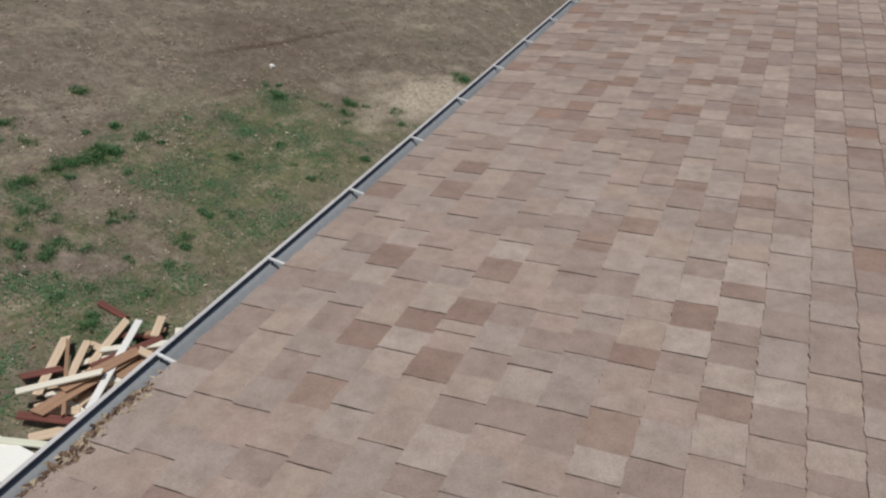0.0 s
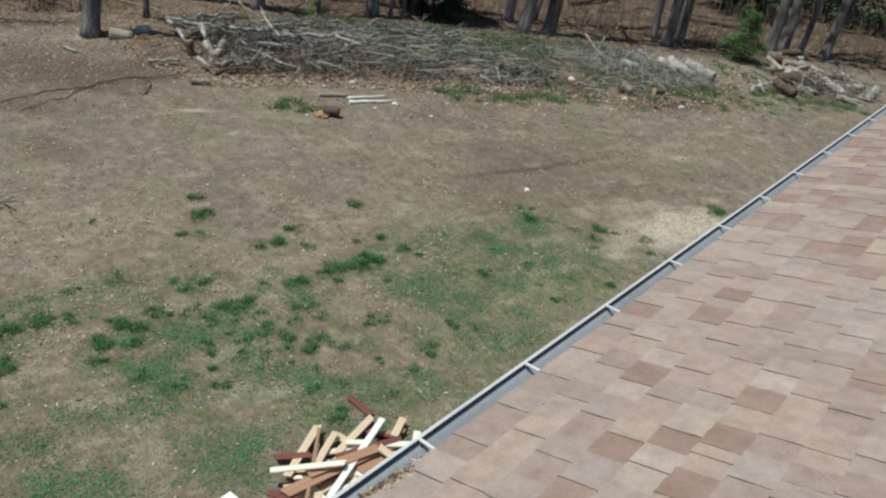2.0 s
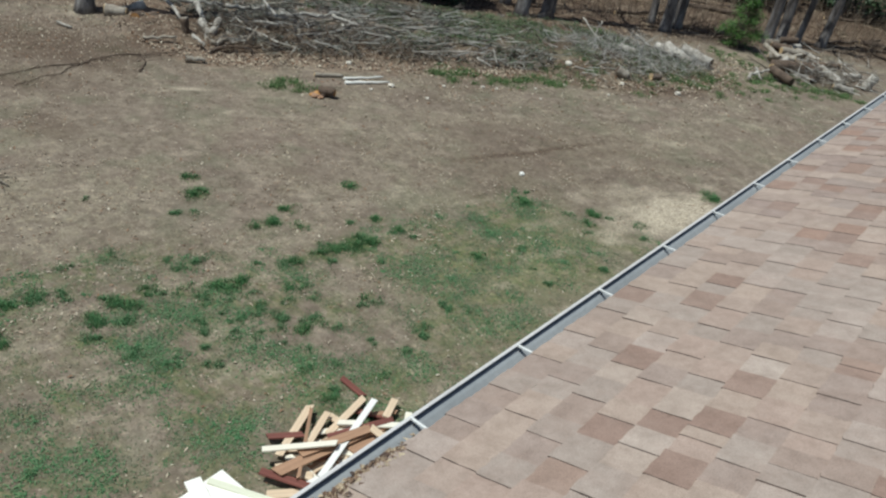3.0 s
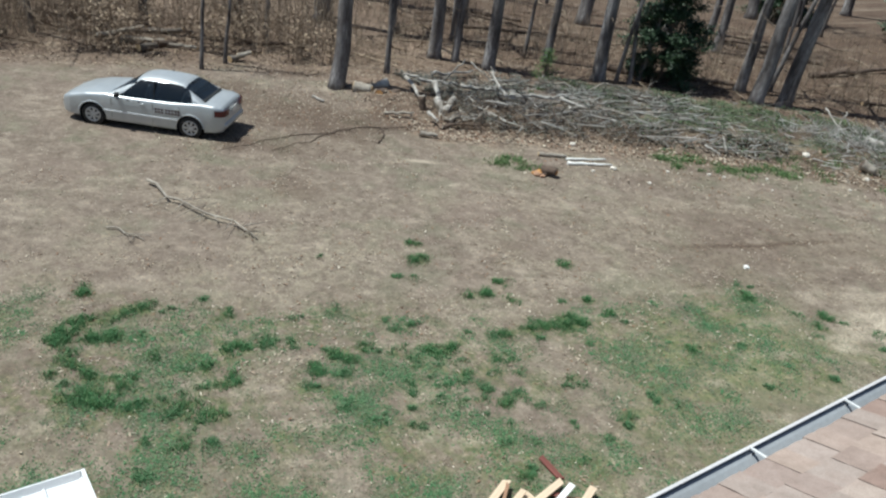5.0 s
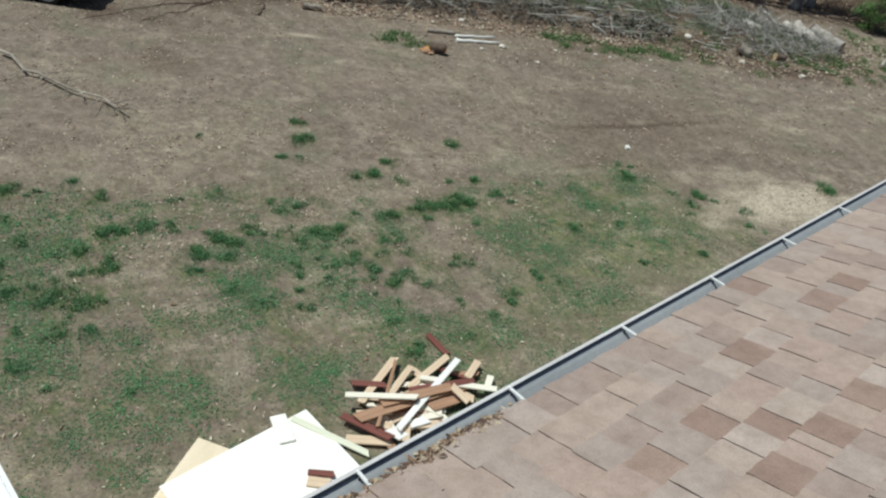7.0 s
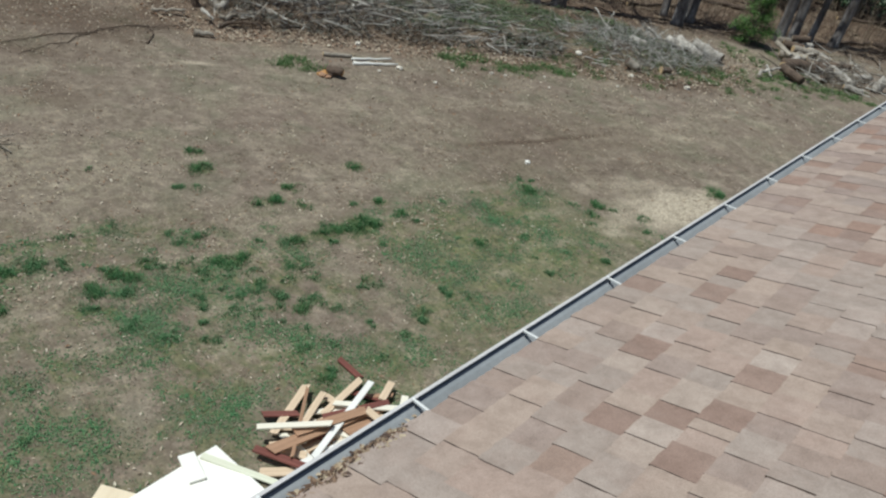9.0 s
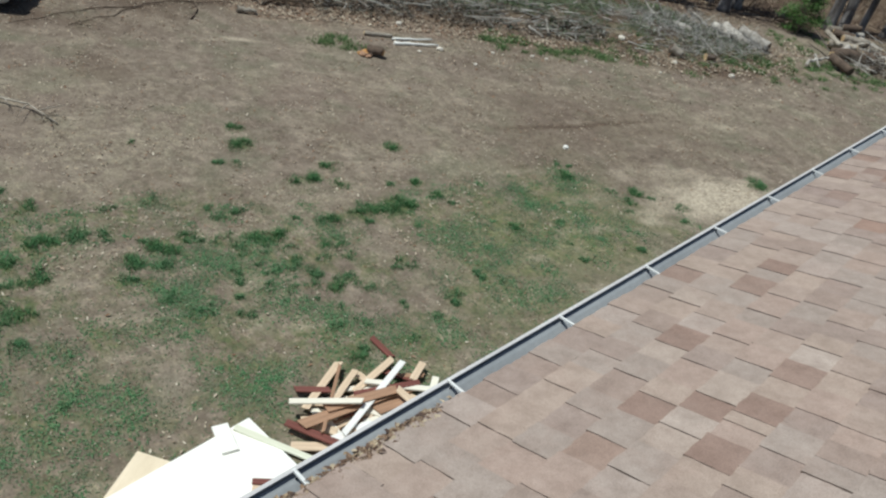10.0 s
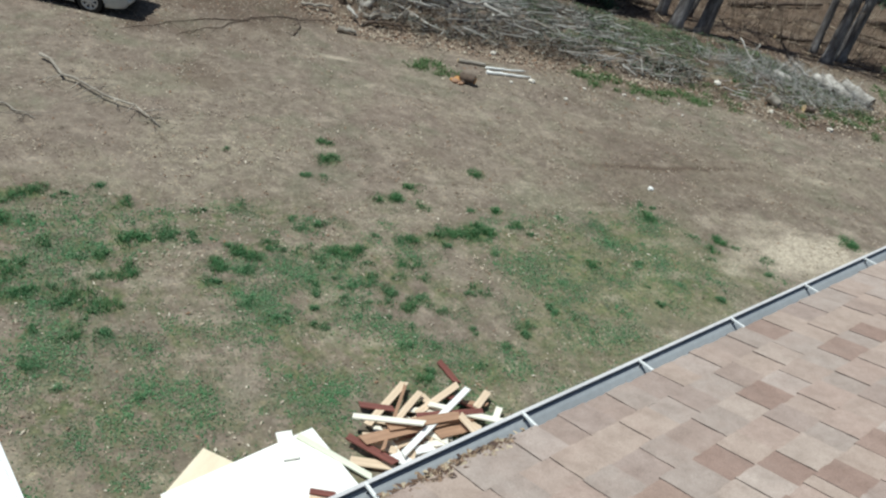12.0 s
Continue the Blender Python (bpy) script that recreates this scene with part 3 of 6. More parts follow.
def lawn(x, y):
    """How green the ground is, 0 to 1."""
    inner = step(-0.9, 0.9, x - np.interp(y, LAWN_Y, LAWN_X) + 1.6 * (fbm(x, y, 0.45, 11) - 0.5))
    patch = step(0.38, 0.58, fbm(x, y, 1.6, 17))
    thin = np.zeros_like(x)
    for cx, cy, r in THIN_GREEN:
        thin = np.maximum(thin, np.exp(-((x - cx) ** 2 + (y - cy) ** 2) / (1.6 * r * r)))
    east = np.exp(-(((x + 5.8) / 1.7) ** 2 + ((y - 10.3) / 2.4) ** 2))
    return np.clip(inner * (np.maximum(0.08 + 0.42 * patch, 0.9 * thin) + 0.10 * step(-5.5, -7.0, x) * step(4.5, 2.0, y) + 0.2 * east + 0.36 * spots(x, y, GREEN_WASH, 0.5)) - 0.5 * spots(x, y, BARE_SPOTS, 0.42), 0, 1)


def spots(x, y, centres, radius):
    """Soft uneven patches round the given centres, 0 to 1."""
    total = np.zeros_like(x)
    wx, wy = x + 0.7 * (fbm(x, y, 1.1, 121) - 0.5), y + 0.9 * (fbm(x, y, 1.1, 127) - 0.5)
    for cx, cy in centres:
        total = np.maximum(total, np.exp(-((wx - cx) ** 2 + (wy - cy) ** 2) / (1.4 * radius * radius)))
    return total


def clump_field(x, y):
    total = np.zeros_like(x)
    for cx, cy, r in [(a, b, c if c > 0.105 else c * 0.75) for a, b, c in TUFTS] + [(a, b, c * 0.45) for a, b, c in CLUMPS_BRUSH]:
        total = np.maximum(total, min(1.0, r / 0.2) * np.exp(-((x - cx) ** 2 + (y - cy) ** 2) / (0.9 * r * r)))
    return total


# ---- ground ----
def axis(lo, hi, fine, far):
    inner = np.arange(lo, hi + fine / 2, fine)
    out = fine * 1.35 ** np.arange(1, 40)
    out = np.cumsum(out)
    out = np.append(out[out < far], far)
    return np.concatenate((lo - out[::-1], inner, hi + out))


gx, gy = axis(-30.0, 1.0, 0.12, 900.0), axis(-3.0, 34.0, 0.12, 900.0)
X, Y = np.meshgrid(gx, gy, indexing="ij")
Z = ground_height(X, Y)
nx, ny = X.shape
idx = np.arange(nx * ny).reshape(nx, ny)
quads = np.stack((idx[:-1, :-1], idx[1:, :-1], idx[1:, 1:], idx[:-1, 1:]), -1).reshape(-1, 4)
ground_mesh = raw("ground", np.stack((X, Y, Z), -1).reshape(-1, 3).tolist(), quads.tolist(), M_GROUND, True)
wd = woods_x(Y) - X
heap = heap_height(X, Y)
su, sv = (X + 4.15) * 0.95 - (Y - 15.2) * 0.30, (X + 4.15) * 0.30 + (Y - 15.2) * 0.95
sand = step(0.02, 0.80, np.exp(-((su / 0.95) ** 2 + (sv / 2.05) ** 2)) + 1.1 * (fbm(su * 1.6, sv * 0.8, 1.9, 41) - 0.5)) * 0.95
for sx, sy, sl, sw, sa in ((-15.45, 9.92, 0.40, 0.085, 1.0), (-13.2, 10.4, 0.4, 0.10, 0.3), (-13.6, 9.0, 0.4, 0.12, 0.2), (-6.27, 19.15, 0.35, 0.22, 0.55), (-6.6, 16.6, 0.6, 0.3, 0.3), (-17.3, 8.3, 0.8, 0.3, 0.3)):
    c, s = math.cos(0.95), math.sin(0.95)
    u, v = (X - sx) * c + (Y - sy) * s, -(X - sx) * s + (Y - sy) * c
    sand = np.maximum(sand, sa * np.exp(-((u / sl) ** 4 + (v / sw) ** 2)))
track = np.exp(-(((X + 8.45 - 0.36 * (Y - 14.2) + 0.4 * (fbm(X, Y, 0.8, 67) - 0.5)) / 0.085) ** 2)) * step(12.4, 13.4, Y) * step(17.2, 16.2, Y)
fields = {
    "green": np.clip(1.0 * lawn(X, Y) * (1 - step(-1, 1, wd)) + 0.9 * clump_field(X, Y) + 0.8 * step(0.10, 0.3, heap) * step(18.6, 20.2, Y) * step(25.5, 24.0, Y), 0, 1),
    "straw": np.clip(0.8 * step(0.40, 0.66, fbm(X, Y, 0.9, 23)) + 0.7 * spots(X, Y, STRAW_SPOTS, 0.7), 0, 1) * (1 - step(-2, 0.5, wd)) * step(-19, -14, X),
    "litter": np.clip(0.8 * step(0.15, 0.6, np.exp(-(((X - np.interp(Y, HEAP_Y, HEAP_X)) / 1.5) ** 2)) * step(9.5, 11.5, Y) * step(30, 27, Y) * 1.4 * fbm(X, Y, 1.2, 69)) + step(-2.2, 1.5, wd + 3.0 * (fbm(X, Y, 0.5, 27) - 0.5)) + 0.75 * step(0.04, 0.2, heap) * (1 - 0.75 * step(18.6, 20.2, Y) * step(25.5, 24.0, Y)), 0, 1),
    "sand": sand,
    "moss": np.clip(0.55 * np.exp(-(((X + 5.6) / 1.6) ** 2 + ((Y - 10.6) / 2.6) ** 2)) * step(0.30, 0.6, fbm(X, Y, 1.3, 131)) + 0.3 * lawn(X, Y) * step(-6.5, -4.0, X), 0, 1),
    "dry": step(20.0, 15.0, Y + 3.0 * (fbm(X, Y, 0.3, 29) - 0.5)) * (1 - step(10.0, 22.0, wd)) * (0.45 + 0.55 * step(7.0, 10.0, Y)),
    # the heap term paints shade between the branches onto the ground
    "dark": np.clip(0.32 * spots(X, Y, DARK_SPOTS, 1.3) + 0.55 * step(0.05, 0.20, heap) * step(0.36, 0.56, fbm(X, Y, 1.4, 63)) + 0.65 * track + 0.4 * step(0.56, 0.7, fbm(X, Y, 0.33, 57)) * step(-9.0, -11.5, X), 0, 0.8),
}
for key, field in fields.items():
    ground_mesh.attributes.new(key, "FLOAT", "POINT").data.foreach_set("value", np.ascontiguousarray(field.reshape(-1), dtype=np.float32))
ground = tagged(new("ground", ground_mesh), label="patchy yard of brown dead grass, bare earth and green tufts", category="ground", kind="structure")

# ---- house ----
EAVE_X, EAVE_Z, PITCH = 0.055, 6.095, 1 / 3
RIDGE_X, END_Y, BACK_Y = 4.4, 7.48, -7.5
SLOPE = math.atan(PITCH)
RIDGE_Z = EAVE_Z + (RIDGE_X - EAVE_X) * PITCH

house = thing("house", pose(RIDGE_X, 0, 0), label="two-storey house with pale siding and a tan shingle roof", category="house")
HX = RIDGE_X - 0.42
for name, sx, sy, x, y in (("wall", 0.16, END_Y - BACK_Y - 0.63, -HX, (END_Y + BACK_Y) / 2), ("wall", 0.16, END_Y - BACK_Y - 0.63, HX, (END_Y + BACK_Y) / 2)):
    part(name, box(sx, sy, 5.92, pose(x, y, 2.96), 0.01), M_SIDING, house)
for y in (END_Y - 0.38, BACK_Y + 0.38):
    bm = bmesh.new()
    prof = [(-HX + 0.08, 0), (HX - 0.08, 0), (HX - 0.08, 5.92), (0, 5.92 + HX * PITCH - 0.03), (-HX + 0.08, 5.92)]
    a = [bm.verts.new((px, y - 0.08, pz)) for px, pz in prof]
    b = [bm.verts.new((px, y + 0.08, pz)) for px, pz in prof]
    bm.faces.new(a)
    bm.faces.new(b[::-1])
    for i in range(5):
        j = (i + 1) % 5
        bm.faces.new((a[j], a[i], b[i], b[j]))
    part("gable_wall", bm, M_SIDING, house)
for side in (-1, 1):
    part("fascia", box(0.024, END_Y - BACK_Y - 0.02, 0.17, pose(side * (RIDGE_X - 0.105), (END_Y + BACK_Y) / 2, EAVE_Z - 0.11), 0.003), M_TRIM, house)
    part("soffit", box(0.30, END_Y - BACK_Y - 0.04, 0.012, pose(side * (RIDGE_X - 0.27), (END_Y + BACK_Y) / 2, EAVE_Z - 0.205)), M_TRIM, house)
    for y in (END_Y - 0.02, BACK_Y + 0.02):
        run = (RIDGE_X - EAVE_X) / math.cos(SLOPE)
        m = pose(side * (RIDGE_X - EAVE_X) / 2, y, (EAVE_Z + RIDGE_Z) / 2 - 0.10, 0, side * math.degrees(SLOPE), 0)
        part("rake_board", box(run, 0.022, 0.15, m, 0.003), M_TRIM, house)


def roof_frame(side):
    """The pose at the foot of one slope: x runs up the slope, y along the eave, z out of it."""
    if side < 0:
        return Matrix.Translation((EAVE_X - RIDGE_X, 0, EAVE_Z)) @ pose(0, 0, 0, 0, -math.degrees(SLOPE), 0)
    return Matrix.Translation((RIDGE_X - EAVE_X, 0, EAVE_Z)) @ pose(0, 0, 0, 0, 0, 180) @ pose(0, 0, 0, 0, -math.degrees(SLOPE), 0)


RUN = (RIDGE_X - EAVE_X) / math.cos(SLOPE)
EXPOSE = 0.1293
roof_left = part("roof", box(RUN, END_Y - BACK_Y - 0.01, 0.024, pose(RUN / 2, (END_Y + BACK_Y) / 2, -0.018)), M_DECK, house, "tan and brown laminated asphalt shingle roof", roof_frame(-1))
roof_right = part("roof", box(RUN, END_Y - BACK_Y - 0.01, 0.024, pose(RUN / 2, -(END_Y + BACK_Y) / 2, -0.018)), M_DECK, house, "tan and brown laminated asphalt shingle roof", roof_frame(1))
part("ridge_cap", box(0.26, END_Y - BACK_Y, 0.014, pose(0, (END_Y + BACK_Y) / 2, RIDGE_Z + 0.012), 0.005), M_SHINGLE_FAR, house)


def tab_points(w, raised, drop=0.0, front=(0, 0), left=(), right=()):
    """Outline of one shingle tab, first its underside and then its face: a ragged butt near x = 0, uneven sides,
    and the top tucked under the next course. front holds offsets up the slope, left and right along the eave."""
    t0, t1 = (0.0082, 0.0030) if raised else (0.0060, 0.0010)
    l, n, m = EXPOSE + 0.014, len(front), len(left)
    loop = [(drop * (1 - 0.6 * i / (n - 1)) + front[i], -w / 2 + w * i / (n - 1)) for i in range(n)]
    loop += [(l * (i + 1) / (m + 1), w / 2 + right[i]) for i in range(m)]
    loop += [(l, w / 2), (l, -w / 2)]
    loop += [(l * (m - i) / (m + 1), -w / 2 + left[i]) for i in range(m)]
    # the worn butt slopes out a little at its foot
    return [(x - (0.0024 if x < 0.01 else 0.0), y, -0.004 - 0.014 * max(x, 0)) for x, y in loop] + [(x, y, t0 + (t1 - t0) * max(x, 0) / l) for x, y in loop]


def tab_faces(n, m):
    """Faces and material slots of a tab with n points along its butt and m inside each side."""
    k = n + 2 * m + 2
    back = n + m
    sides = [(i, i + k, (i + 1) % k + k, (i + 1) % k) for i in range(k) if i != back]
    return [tuple(range(k, 2 * k))[::-1]] + sides, [0] + [1] * len(sides)


def ragged(n, amount):
    return [roof_rng.uniform(-amount, amount) for _ in range(n)]


roof_rng = random.Random(21)
# tabs of a colour of their own: course, from y, to y
BROWN_TABS = [(0, 1.18, 1.32), (2, 0.68, 0.82), (2, 1.22, 1.40), (2, 1.48, 1.62), (3, -0.07, 0.06), (3, 0.21, 0.34), (4, 0.23, 0.27), (4, 0.34, 0.44), (5, 0.13, 0.27), (5, 0.43, 0.55), (5, 0.68, 0.82), (5, 1.95, 2.10), (7, 0.95, 1.08), (7, 2.02, 2.17), (8, 1.12, 1.24), (8, 2.02, 2.12), (9, 0.00, 0.15), (9, 0.35, 0.44), (9, 1.53, 1.63), (10, 0.57, 0.71), (11, 0.20, 0.30), (11, 0.76, 0.86), (11, 1.41, 1.52)]
MIDDLE_TABS = [(0, 0.93, 1.04), (3, -0.36, -0.22), (4, 1.97, 2.11), (6, -0.28, -0.20), (6, -0.04, 0.08), (8, 1.75, 1.85), (10, -0.12, 0.00), (10, 0.87, 0.99), (10, 2.00, 2.12), (11, 0.42, 0.52), (11, 0.52, 0.63), (11, 1.63, 1.79), (12, -0.03, 0.02), (12, 0.16, 0.28), (13, 0.01, 0.08)]
PALE_TABS = [(1, 1.00, 1.12), (2, 0.55, 0.67), (4, 0.11, 0.23), (4, 0.27, 0.34), (4, 0.46, 0.61), (5, 0.82, 0.95), (6, -0.19, -0.05), (8, 0.98, 1.12), (9, -0.10, 0.01), (9, 1.63, 1.80), (10, 0.44, 0.57), (10, 0.72, 0.87), (11, 0.06, 0.20), (11, 0.31, 0.43), (11, 0.64, 0.75), (11, 0.87, 1.01), (12, 0.28, 0.40), (13, 0.09, 0.18)]
special = {}
for tone, tabs_ in (("brown", BROWN_TABS), ("middle", MIDDLE_TABS), ("pale", PALE_TABS)):
    for row, y0, y1 in tabs_:
        special.setdefault(row, []).append((y0, y1, tone))
# raised tab sides that face down the roof's length: course, then y of each
RAISED_LOW = {0: (1.06, 1.32, 1.62, 1.90, 2.22), 1: (0.21, 0.47, 0.74, 1.01, 1.15, 1.43, 1.74), 2: (-0.12, 0.14, 0.41, 0.67, 0.95, 1.24, 1.50, 1.78, 2.10), 3: (0.06, 0.34, 0.61, 0.84, 1.10, 1.28, 1.56, 1.85), 4: (-0.04, 0.23, 0.45, 0.72, 0.99, 1.29, 1.56, 1.83, 2.07), 5: (-0.14, 0.13, 0.36, 0.42, 0.68, 0.95, 1.18, 1.42, 1.68, 1.95, 2.28), 6: (-0.19, 0.08, 0.30, 0.55, 0.83, 1.09, 1.35, 1.60, 1.84, 2.14, 2.42, 2.70)}
RAISED_HIGH = {7: (0.0, 0.26, 0.35, 0.54, 0.79, 1.02, 1.25, 1.52, 1.78, 2.05), 8: (-0.17, 0.11, 0.36, 0.57, 0.84, 1.12, 1.33, 1.55, 1.77, 2.10), 9: (-0.10, 0.15, 0.35, 0.70, 0.96, 1.36, 1.61, 1.86, 2.12), 10: (0.0, 0.25, 0.44, 0.71, 0.99, 1.22, 1.48, 1.75, 2.01), 11: (0.05, 0.31, 0.53, 0.77, 1.02, 1.23, 1.42, 1.65, 1.86, 2.15), 12: (0.16, 0.40, 0.59, 0.85, 1.09, 1.36, 1.61, 1.89), 13: (0.18, 0.45, 0.70, 0.93, 1.16, 1.49, 1.75, 2.01, 2.27), 14: (0.23, 0.49, 0.63, 0.90, 1.20, 1.50, 1.65)}
RAISED_AT = RAISED_LOW | RAISED_HIGH
tab_meshes = {}
for tone, material in M_TONE.items():
    for raised in (0, 1):
        for k in range(6):
            faces, slots = tab_faces(7, 3)
            me = raw("shingle", tab_points(1.0, raised, 0.0008 * k, ragged(7, 0.0030), ragged(3, 0.014), ragged(3, 0.014)), faces, material)
            me.materials.append(M_EDGE)
            me.polygons.foreach_set("material_index", slots)
            tab_meshes[tone, raised, k] = me


def course_tabs(at, marks, lo, hi):
    """One course as (from, to, tone, raised, tilt): a raised tab begins at each place in at, and a flush one follows it."""
    at = sorted(at)
    while not at or at[-1] < hi - 0.35:
        at.append((at[-1] if at else lo) + roof_rng.uniform(0.22, 0.32))
    while at[0] > lo + 0.35:
        at.insert(0, at[0] - roof_rng.uniform(0.22, 0.32))
    edges = {y: True for y in at}
    snap = lambda y: min(edges, key=lambda e: abs(e - y)) if min(abs(e - y) for e in edges) < 0.045 else y
    tones = []
    for y0, y1, tone in marks:
        y0, y1 = snap(y0), snap(y1)
        edges.setdefault(y0, False)
        edges.setdefault(y1, False)
        tones.append((y0, y1, tone))
    stops = sorted(edges) + [hi]
    for a, b in zip(stops, stops[1:]):
        if b - a > 0.185:
            edges[a + (b - a) * roof_rng.uniform(0.42, 0.6)] = False
    if lo < min(edges):
        edges[lo] = False
    stops = sorted(e for e in edges if lo <= e < hi - 0.02) + [hi]
    out = []
    for a, b in zip(stops, stops[1:]):
        mid = (a + b) / 2
        tone = next((c for y0, y1, c in tones if y0 < mid < y1), "tan")
        out.append((a, b, tone, int(edges[a]), -1.1 if edges[a] and edges.get(b) else 0.0))
    return out


FIELD_FACES = tab_faces(4, 1)
near_tabs, far_V, far_F = [], [], []
right_V, right_F = [], []
for side in (-1, 1):
    for i in range(int(RUN / EXPOSE)):
        lo, hi = (BACK_Y, END_Y) if side < 0 else (-END_Y, -BACK_Y)
        course = course_tabs(RAISED_AT.get(i, ()) if side < 0 else (), special.get(i, []) if side < 0 else [], lo, hi)
        # the courses were laid a little unevenly
        foot = (i + 0.15 * math.sin(math.pi * min(i, 14) / 14)) * EXPOSE
        for y0, y1, tone, raised, tilt in course:
            x0, lift, k = foot + roof_rng.uniform(-0.0015, 0.0015), roof_rng.uniform(0, 0.0010), roof_rng.randrange(6)
            if i == 0:
                x0 -= 0.009
            yc, w = (y0 + y1) / 2, y1 - y0 - 0.0012
            if side < 0 and i < 15 and -0.45 < yc < 2.2 and len(near_tabs) < 300:
                near_tabs.append((tone, raised, k, x0, yc, lift, w, tilt))
            else:
                V, F = (far_V, far_F) if side < 0 else (right_V, right_F)
                b = len(V)
                faces, slots = FIELD_FACES
                V += [(px + x0, py + yc, pz + lift) for px, py, pz in tab_points(w, raised, 0.0008 * k, ragged(4, 0.0030), ragged(1, 0.0018), ragged(1, 0.0018))]
                F += [tuple(q + b for q in f) for f in faces]
for V, F, roof in ((far_V, far_F, roof_left), (right_V, right_F, roof_right)):
    me = raw("shingle_field", V, F, M_SHINGLE_FAR)
    me.materials.append(M_EDGE)
    me.polygons.foreach_set("material_index", FIELD_FACES[1] * (len(F) // len(FIELD_FACES[0])))
    tagged(part("shingle_field", me, None, roof), kind="stuff")
part("drip_edge", box(0.03, END_Y - BACK_Y, 0.003, pose(0.012, (END_Y + BACK_Y) / 2, -0.0055)), M_ALU, roof_left)

# ---- gutter ----
gutter = thing("gutter", pose(0, 0, 0), label="grey aluminium eaves gutter fixed along the roof edge", category="gutter")
GUTTER_Z = 6.072
prof = [(0.090, 0.008), (0.090, -0.092), (0.032, -0.092), (0.026, -0.070), (0.014, -0.036), (-0.006, -0.018), (-0.022, -0.006), (-0.030, -0.001), (-0.035, 0.001), (-0.035, 0.004), (-0.029, 0.006), (-0.028, 0.004)]


def trough(profile, y0, y1, thick, z):
    """A folded sheet of the given section, drawn out along y."""
    bm = bmesh.new()
    pts = [Vector((a, 0, b)) for a, b in profile]
    inner = []
    for i, p in enumerate(pts):
        d = (pts[min(i + 1, len(pts) - 1)] - pts[max(i - 1, 0)]).normalized()
        inner.append(p + Vector((d.z, 0, -d.x)) * -thick)
    ring = pts + inner[::-1]
    ends = [[bm.verts.new((p.x, y, p.z + z)) for p in ring] for y in (y0, y1)]
    n = len(ring)
    for i in range(n):
        j = (i + 1) % n
        bm.faces.new((ends[0][i], ends[0][j], ends[1][j], ends[1][i]))
    for e in ends:
        for i in range(len(pts) - 1):
            bm.faces.new((e[i], e[i + 1], e[n - 2 - i], e[n - 1 - i]))
    bmesh.ops.recalc_face_normals(bm, faces=bm.faces)
    return bm


part("trough", trough(prof, BACK_Y + 0.01, END_Y + 0.01, 0.0012, GUTTER_Z), M_ALU, gutter)
for y in (BACK_Y + 0.012, END_Y + 0.009):
    bm = bmesh.new()
    vs = [[bm.verts.new((a * 1.0, y + s, b + GUTTER_Z)) for a, b in prof[:8]] for s in (-0.002, 0.002)]
    bm.faces.new(vs[0])
    bm.faces.new(vs[1][::-1])
    for i in range(8):
        j = (i + 1) % 8
        bm.faces.new((vs[0][j], vs[0][i], vs[1][i], vs[1][j]))
    part("end_cap", bm, M_ALU, gutter)
part("lip", box(0.013, END_Y - BACK_Y, 0.003, pose(-0.0315, (END_Y + BACK_Y) / 2, GUTTER_Z + 0.0072), 0.001), M_LIP, gutter)
# shade and grime under the lip, put in as a dark strip
part("hem", box(0.0016, END_Y - BACK_Y - 0.01, 0.0105, pose(-0.0232, (END_Y + BACK_Y) / 2, GUTTER_Z - 0.001, 0, 24, 0)), M_GUTTER_SHADE, gutter, "dark strip for shade and grime under the gutter lip")
hanger_bm = box(0.092, 0.010, 0.0022, pose(0.018, 0, 0.0075, 0, -3, 0), 0.0005)
box(0.092, 0.0022, 0.005, pose(0.018, 0.004, 0.0045, 0, -3, 0), bm=hanger_bm)
box(0.092, 0.0022, 0.005, pose(0.018, -0.004, 0.0045, 0, -3, 0), bm=hanger_bm)
box(0.010, 0.010, 0.012, pose(-0.027, 0, 0.002), 0.001, hanger_bm)
# the strap's shadow in the trough, built as a small dark sliver
strap_shade_mesh = as_mesh("clip", box(0.004, 0.010, 0.030, pose(-0.012, 0, -0.012, 0, 14, 0), 0.0008), M_GUTTER_SHADE)
hanger_mesh = as_mesh("hanger", hanger_bm, M_HANGER)
hang_rng = random.Random(5)
for k in range(-12, 13):
    y = k * 0.61 + hang_rng.uniform(-0.006, 0.006)
    if BACK_Y + 0.1 < y < END_Y - 0.1:
        hanger = part("hanger", hanger_mesh, None, gutter, "bright aluminium hanger strap", pose(0, y, GUTTER_Z + 0.004, 0, 0, hang_rng.uniform(-3, 3)))
        part("clip", strap_shade_mesh, None, hanger, "dark sliver standing in for the strap's shadow")

# dried leaves and needles along the shingle edge
V, F = [], []
for _ in range(2900):
    # drifts of different size, thickest a little behind the last hanger
    y = roof_rng.choice((-0.16, -0.24, -0.27, -0.33, -0.40, -0.44, -0.55, -0.72, -0.95)) + roof_rng.gauss(0, 0.05)
    x = 0.056 + roof_rng.gauss(0, 0.012)
    z = 6.084 + roof_rng.uniform(-0.010, 0.016) + max(0, x - 0.055) * 0.33
    a, l = roof_rng.uniform(0, 6.28), roof_rng.uniform(0.010, 0.036)
    d = Vector((math.cos(a), math.sin(a), roof_rng.uniform(-0.5, 0.5))).normalized()
    side_w = d.cross(Vector((roof_rng.uniform(-0.5, 0.5), 0, 1))).normalized() * l * roof_rng.uniform(0.1, 0.4)
    p = Vector((x, y, z))
    b = len(V)
    V += [p - d * l / 2, p + side_w + Vector((0, 0, l * 0.15)), p + d * l / 2, p - side_w + Vector((0, 0, l * 0.1))]
    F += [(b, b + 1, b + 2), (b, b + 2, b + 3)]
